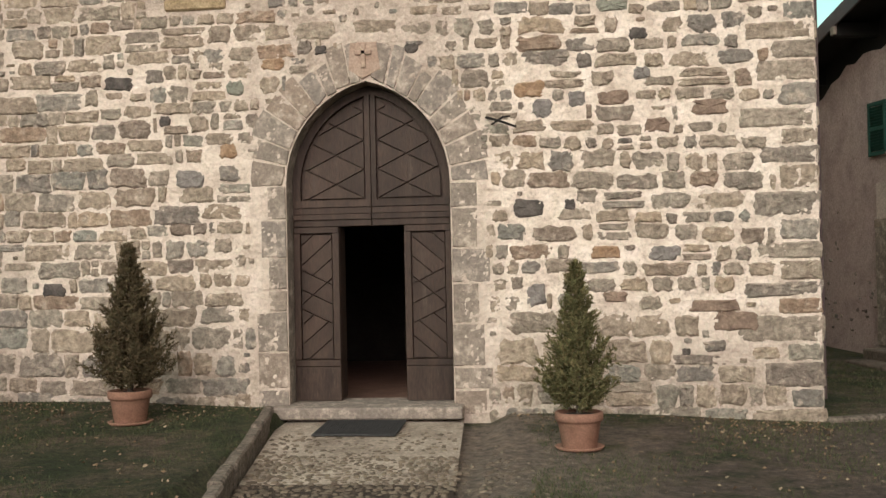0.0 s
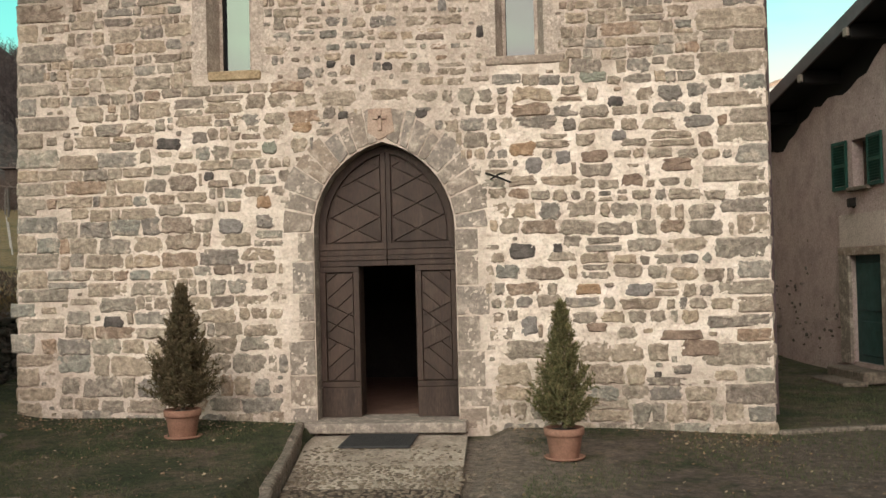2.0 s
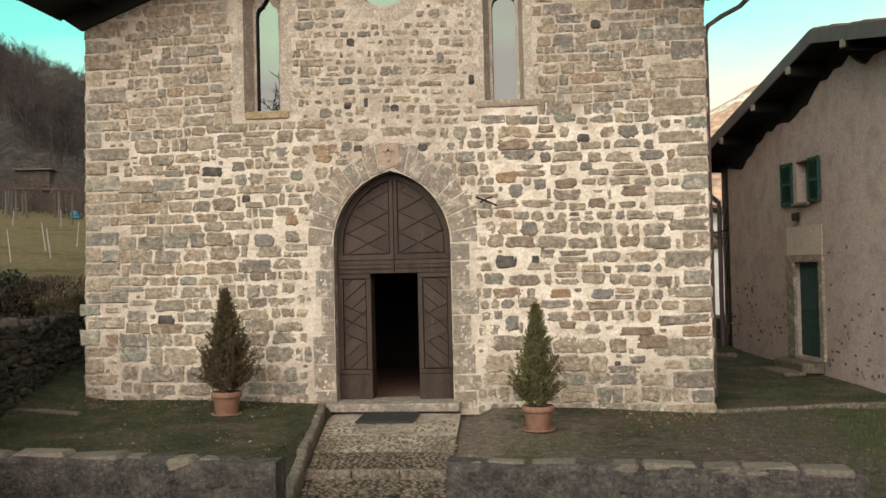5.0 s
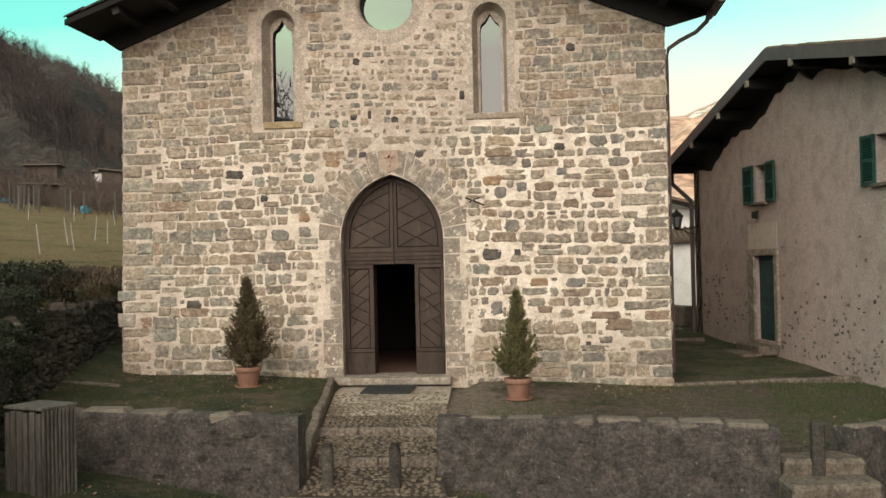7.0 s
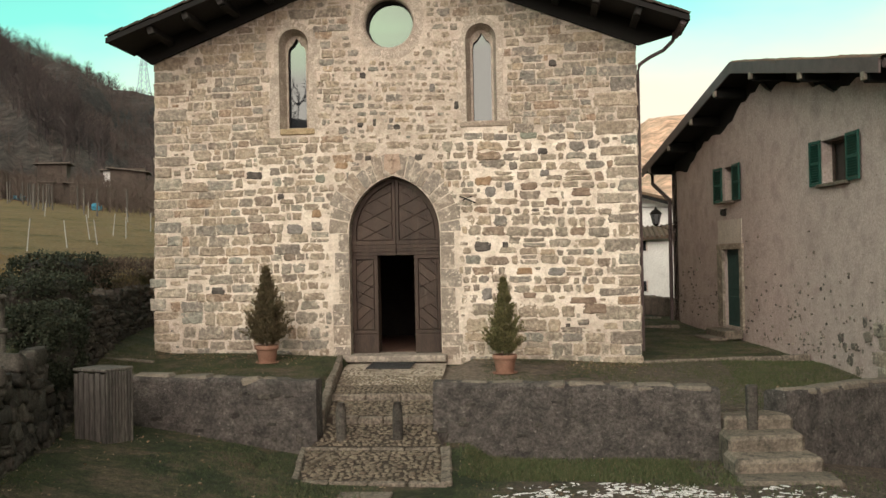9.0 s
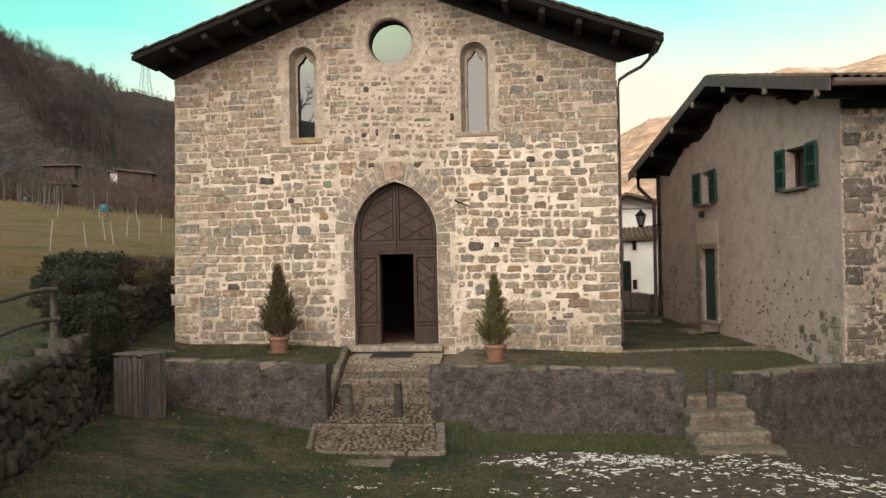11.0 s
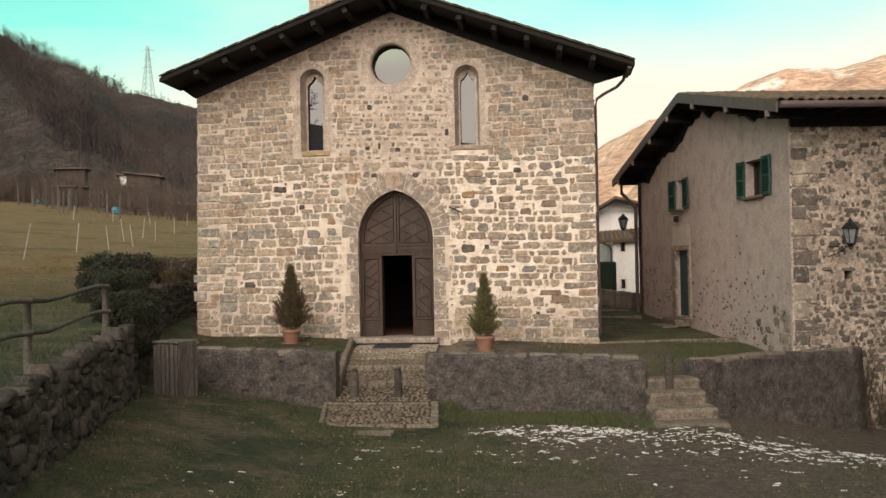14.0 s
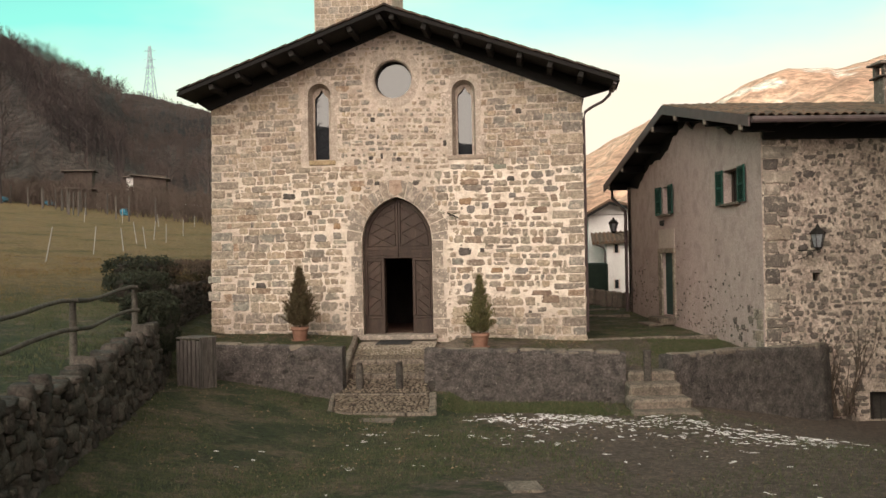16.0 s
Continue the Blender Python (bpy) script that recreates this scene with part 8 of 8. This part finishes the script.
def bedding(x, z):
    """How the rubble is bedded at a place on the wall."""
    u, v = x + 0.45 * noise.noise(Vector((1.3 * x, 0.0, 1.3 * z))), z + 0.4 * noise.noise(Vector((1.1 * x, 5.0, 1.1 * z)))
    if u > 1.55 and 0.75 < v < 4.35:
        return BED_PALE
    if v > 3.95 and abs(u) < 1.4:
        return BED_PATCH
    if v > 4.25:
        return BED_TIGHT
    if abs(u) < 1.75:
        return BED_SMEAR
    if v < 0.75:
        return BED_FOOT
    return BED_EDGE if u < -3.55 else BED_LEFT


# odd stones that stand out, quoins, then the courses between them
# (2.25, 2.15) and (3.45, 0.54) are holes, their shade painted as dark stones
stones = [(x, z, w, h, "stone", 4.0, 0.12, 0.026, mat) for x, z, w, h, mat in (
    (-2.82, 3.66, 0.34, 0.15, M_DARKSTONEHOLE), (-1.02, 3.81, 0.27, 0.13, M_ORANGE), (-0.47, 3.95, 0.14, 0.10, M_DARKSTONEHOLE), (0.55, 3.93, 0.16, 0.11, M_DARKSTONEHOLE), (2.25, 2.15, 0.13, 0.12, M_DARKSTONEHOLE),
    (3.45, 0.54, 0.09, 0.07, M_DARKSTONEHOLE), (-2.28, 3.22, 0.14, 0.12, M_DARKSTONEHOLE), (1.80, 2.13, 0.36, 0.19, M_DARKSTONEHOLE), (3.02, 3.98, 0.20, 0.13, M_DARKSTONEHOLE), (-3.62, 1.33, 0.30, 0.15, M_DARKSTONEHOLE),
    (2.62, 1.62, 0.33, 0.13, M_ORANGE), (3.76, 3.16, 0.38, 0.17, M_REDSTONE), (2.71, 1.14, 0.27, 0.11, M_REDSTONE), (3.75, 1.03, 0.52, 0.13, M_REDSTONE), (3.98, 0.86, 0.50, 0.2, M_REDSTONE), (2.74, 3.30, 0.36, 0.15, M_REDSTONE),
    (1.84, 3.42, 0.33, 0.18, M_ORANGE), (1.98, 3.21, 0.22, 0.19, M_BLUESTONE), (3.05, 3.55, 0.18, 0.13, M_BLUESTONE), (-1.46, 3.56, 0.20, 0.17, M_GREENSTONE), (2.35, 3.30, 0.2, 0.16, M_BLUESTONE), (3.25, 1.60, 0.32, 0.16, M_BLUESTONE),
    (3.20, 2.98, 0.27, 0.16, M_REDSTONE), (2.75, 4.30, 0.34, 0.13, M_GREENSTONE), (-0.62, 4.62, 0.13, 0.10, M_DARKSTONEHOLE), (-0.33, 4.66, 0.07, 0.15, M_DARKSTONEHOLE), (0.12, 4.56, 0.14, 0.11, M_DARKSTONEHOLE), (-0.55, 5.62, 0.13, 0.12, M_DARKSTONEHOLE),
    (3.25, 5.72, 0.16, 0.13, M_DARKSTONEHOLE), (-2.0, 2.55, 0.33, 0.2, M_BLUESTONE), (-1.55, 2.86, 0.2, 0.17, M_ORANGE), (1.86, 1.18, 0.22, 0.24, M_BLUESTONE), (0.85, 5.32, 0.12, 0.16, M_BLUESTONE), (1.33, 4.95, 0.10, 0.16, M_DARKSTONEHOLE))]
quoin_w = {-1: [], 1: []}
for side, edge in ((-1, -4.985), (1, 4.862)):
    z, i = -0.25, 0
    while z < 5.95:
        h = rf.uniform(0.17, 0.30)
        w = ((0.62, 0.36) if side < 0 else (0.74, 0.42))[i % 2] * rf.uniform(0.8, 1.25)
        e = edge + (0.10 * max(0, z) / 6 if side < 0 else 0.008)
        out = 0.09 if side < 0 and (abs(z + h / 2 - 1.17) < 0.12 or abs(z + h / 2 - 1.52) < 0.12) else 0.0
        quoin_w[side].append((z, z + h, w))
        stones.append((e - side * (w / 2 - 0.004 - out), z + h / 2, w - 0.02, h - 0.024, "quoin", 9.0, 0.05, rf.uniform(0.014, 0.026), M_STONE))
        z += h
        i += 1


def quoin_at(side, z):
    return max([w for a, b, w in quoin_w[side] if a <= z < b] or [0.3])


# the places of laid stones are kept on a fine raster
CELL = 0.02
taken = np.zeros((int(10.4 / CELL), int(8.6 / CELL)), bool)


def cells(x, z, w, h, grow):
    i0, i1 = int((x - w / 2 - grow + 5.2) / CELL), int((x + w / 2 + grow + 5.2) / CELL) + 1
    j0, j1 = int((z - h / 2 - grow + 0.4) / CELL), int((z + h / 2 + grow + 0.4) / CELL) + 1
    return slice(max(i0, 0), i1), slice(max(j0, 0), j1)


def lay(x, z, w, h, bed, grow):
    """Lays one stone where there is room; says whether it was laid."""
    if w < 0.035 or h < 0.03 or taken[cells(x, z, w, h, grow)].any() or not free(x, z, w, h):
        return False
    taken[cells(x, z, w, h, 0.0)] = True
    stones.append((x, z, w, h, "stone", rf.uniform(bed[2], bed[3]), bed[1], rf.uniform(bed[4], bed[5]), M_STONE))
    return True


for st in stones:
    taken[cells(*st[:4], 0.0)] = True
z, course = -0.30, 0
while z < 7.95:
    h = rf.uniform(0.14, 0.24) * (1.25 if z < 0.7 else 0.86 if z > 4.4 else 1.0)
    x, ph = -4.97, rf.uniform(0, 6)
    while x < 4.9:
        bed = bedding(x, z + h / 2)
        lo, hi = -4.97 + quoin_at(-1, z + h / 2), 4.862 - quoin_at(1, z + h / 2)
        x = max(x, lo + 0.5 * bed[0])
        w = min(h * rf.choice((0.55, 0.8, 1.1, 1.3, 1.6, 1.9, 2.3, 2.8)) * bed[6], 0.56)
        if x + w > hi - 0.3 * bed[0]:
            w = hi - 0.4 * bed[0] - x
            if w < 0.06:
                break
        g = bed[0] * rf.uniform(0.5, 1.5)
        hh = h - bed[0] * rf.uniform(0.55, 1.25)
        zz = z + h / 2 + 0.055 * math.sin(0.7 * x + 0.10 * course) + 0.014 * math.sin(3.1 * x + ph) + rf.uniform(-0.008, 0.008)
        if bed is BED_PATCH and rf.random() < 0.22:
            x += w + g
            continue
        if rf.random() < 0.10 and h > 0.16:
            # two flat stones in one course
            f = rf.uniform(0.38, 0.62)
            lay(x + w / 2, zz - hh / 2 + hh * f / 2 - 0.004, w, hh * f - 0.3 * bed[0], bed, -0.032)
            lay(x + w / 2, zz + hh / 2 - hh * (1 - f) / 2 + 0.004, w * rf.uniform(0.7, 1.0), hh * (1 - f) - 0.3 * bed[0], bed, -0.032)
        else:
            k = rf.uniform(0.70, 1.0) if bed[0] > 0.035 else rf.uniform(0.86, 1.03)
            zz += 0.5 * (1 - k) * hh * rf.uniform(-1, 1)
            if not lay(x + w / 2, zz, w, hh * k, bed, -0.036):
                for px in (x + 0.25 * w, x + 0.75 * w):
                    lay(px, zz, 0.46 * w, hh * k * 0.9, bed, -0.024)
        x += w + g
    z += h
    course += 1

# small stones pinned into the wider joints
for trial in range(26000):
    x, z = rf.uniform(-4.8, 4.7), rf.uniform(-0.2, 7.7)
    bed = bedding(x, z)
    k = 1.3 if trial < 9000 else 0.85 if trial < 18000 else 0.6
    if bed in (BED_PALE, BED_PATCH) and rf.random() < 0.6:
        continue
    lay(x, z, rf.uniform(0.08, 0.24) * k, rf.uniform(0.05, 0.11) * k, bed, 0.012 + 0.2 * bed[0])


def rubble_lists(ol, proud):
    """Vertices and faces of a bedded stone, its rounded face towards -y."""
    n, v, f = len(ol), [], []
    tilt, tip = rf.uniform(-0.06, 0.06), rf.uniform(-0.07, 0.07)
    for s, y, j in ((1.10, 0.010, 0.0), (0.95, -0.55 * proud, 0.35), (0.76, -proud, 0.35)):
        v += [(x * s, y + (tilt * z + tip * x * 0.4 if j else 0) + rf.uniform(-j, j) * proud, z * s) for x, z in ol]
    for r in (0, n):
        f += [(r + k, r + (k + 1) % n, r + n + (k + 1) % n, r + n + k) for k in range(n)]
    v.append((0, -proud * rf.uniform(0.85, 1.2), 0))
    f += [(2 * n + k, 2 * n + (k + 1) % n, 3 * n) for k in range(n)]
    return v, f


nearest = sorted(range(len(stones)), key=lambda i: (stones[i][8] is M_STONE, math.hypot(stones[i][0] - 1.6, 0.8 * (stones[i][1] - 1.6))))
single = set(nearest[:300])
vv, ff = [], []
for i, (x, z, w, h, nm, e, rough, proud, mat) in enumerate(stones):
    v, f = rubble_lists(stone_outline(w, h, rf, e, rough), proud)
    if i in single:
        me = bpy.data.meshes.new("stone")
        me.from_pydata(v, [], f)
        me.materials.append(mat)
        ob = new("quoin_stone" if nm == "quoin" else "stone", me)
        ob.matrix_basis = pose(x, -0.001, z, 0, rf.uniform(-2, 2), 0)
        hang(ob, facade)
    else:
        k = len(vv)
        vv += [(p[0] + x, p[1] - 0.001, p[2] + z) for p in v]
        ff += [tuple(q + k for q in t) for t in f]
from_lists("stone_rest", vv, ff, M_STONE, facade, kind="stuff")

# the mortar's uneven face, lapping over the edges of the stones
STEP = 0.019
nx, nz = int(9.86 / STEP), int(8.2 / STEP)
vs, fs = [], []
for j in range(nz + 1):
    z = -0.45 + STEP * j
    for i in range(nx + 1):
        f = i / nx
        left = -4.985 + 0.10 * min(max(0, z), 6.3) / 6
        x = left + (4.866 - left) * f
        p = Vector((x, 0, z))
        lift = bedding(x, z)[7]
        y = -lift - 0.008 * noise.noise(p * 7) - 0.011 * noise.noise(p * 17) - 0.008 * noise.noise(p * 36)
        vs.append((x, min(y, 0.004) if 0 < i < nx else 0.01, z))
for j in range(nz):
    for i in range(nx):
        k = j * (nx + 1) + i
        x, _, z = vs[k]
        if z < 7.93 - 0.39 * abs(x + STEP / 2) and not in_opening(x + STEP / 2, z + STEP / 2, 0.10, 0.05, 0.05):
            fs.append((k, k + 1, k + nx + 2, k + nx + 1))
from_lists("mortar_face", vs, fs, M_MORTAR, facade, "uneven lime mortar lapping over the stones", smooth=True)

# tower masonry above the roof
vv, ff = [], []
z = 8.6
while z < 12.9:
    h = rf.uniform(0.16, 0.26)
    x = -3.88
    while x < -1.25:
        w = min(rf.uniform(0.18, 0.5), -1.22 - x)
        if w > 0.08:
            v, f = stone_lists(stone_outline(w - 0.02, h - 0.02, rf, 5, 0.08, 10), 0.014, rf, 0.88)
            k = len(vv)
            vv += [(p[0] + x + w / 2, p[1] + 7.949, p[2] + z + h / 2) for p in v]
            ff += [tuple(q + k for q in t) for t in f]
        x += w
    z += h
from_lists("tower_stone", vv, ff, M_STONE, tower, kind="stuff")
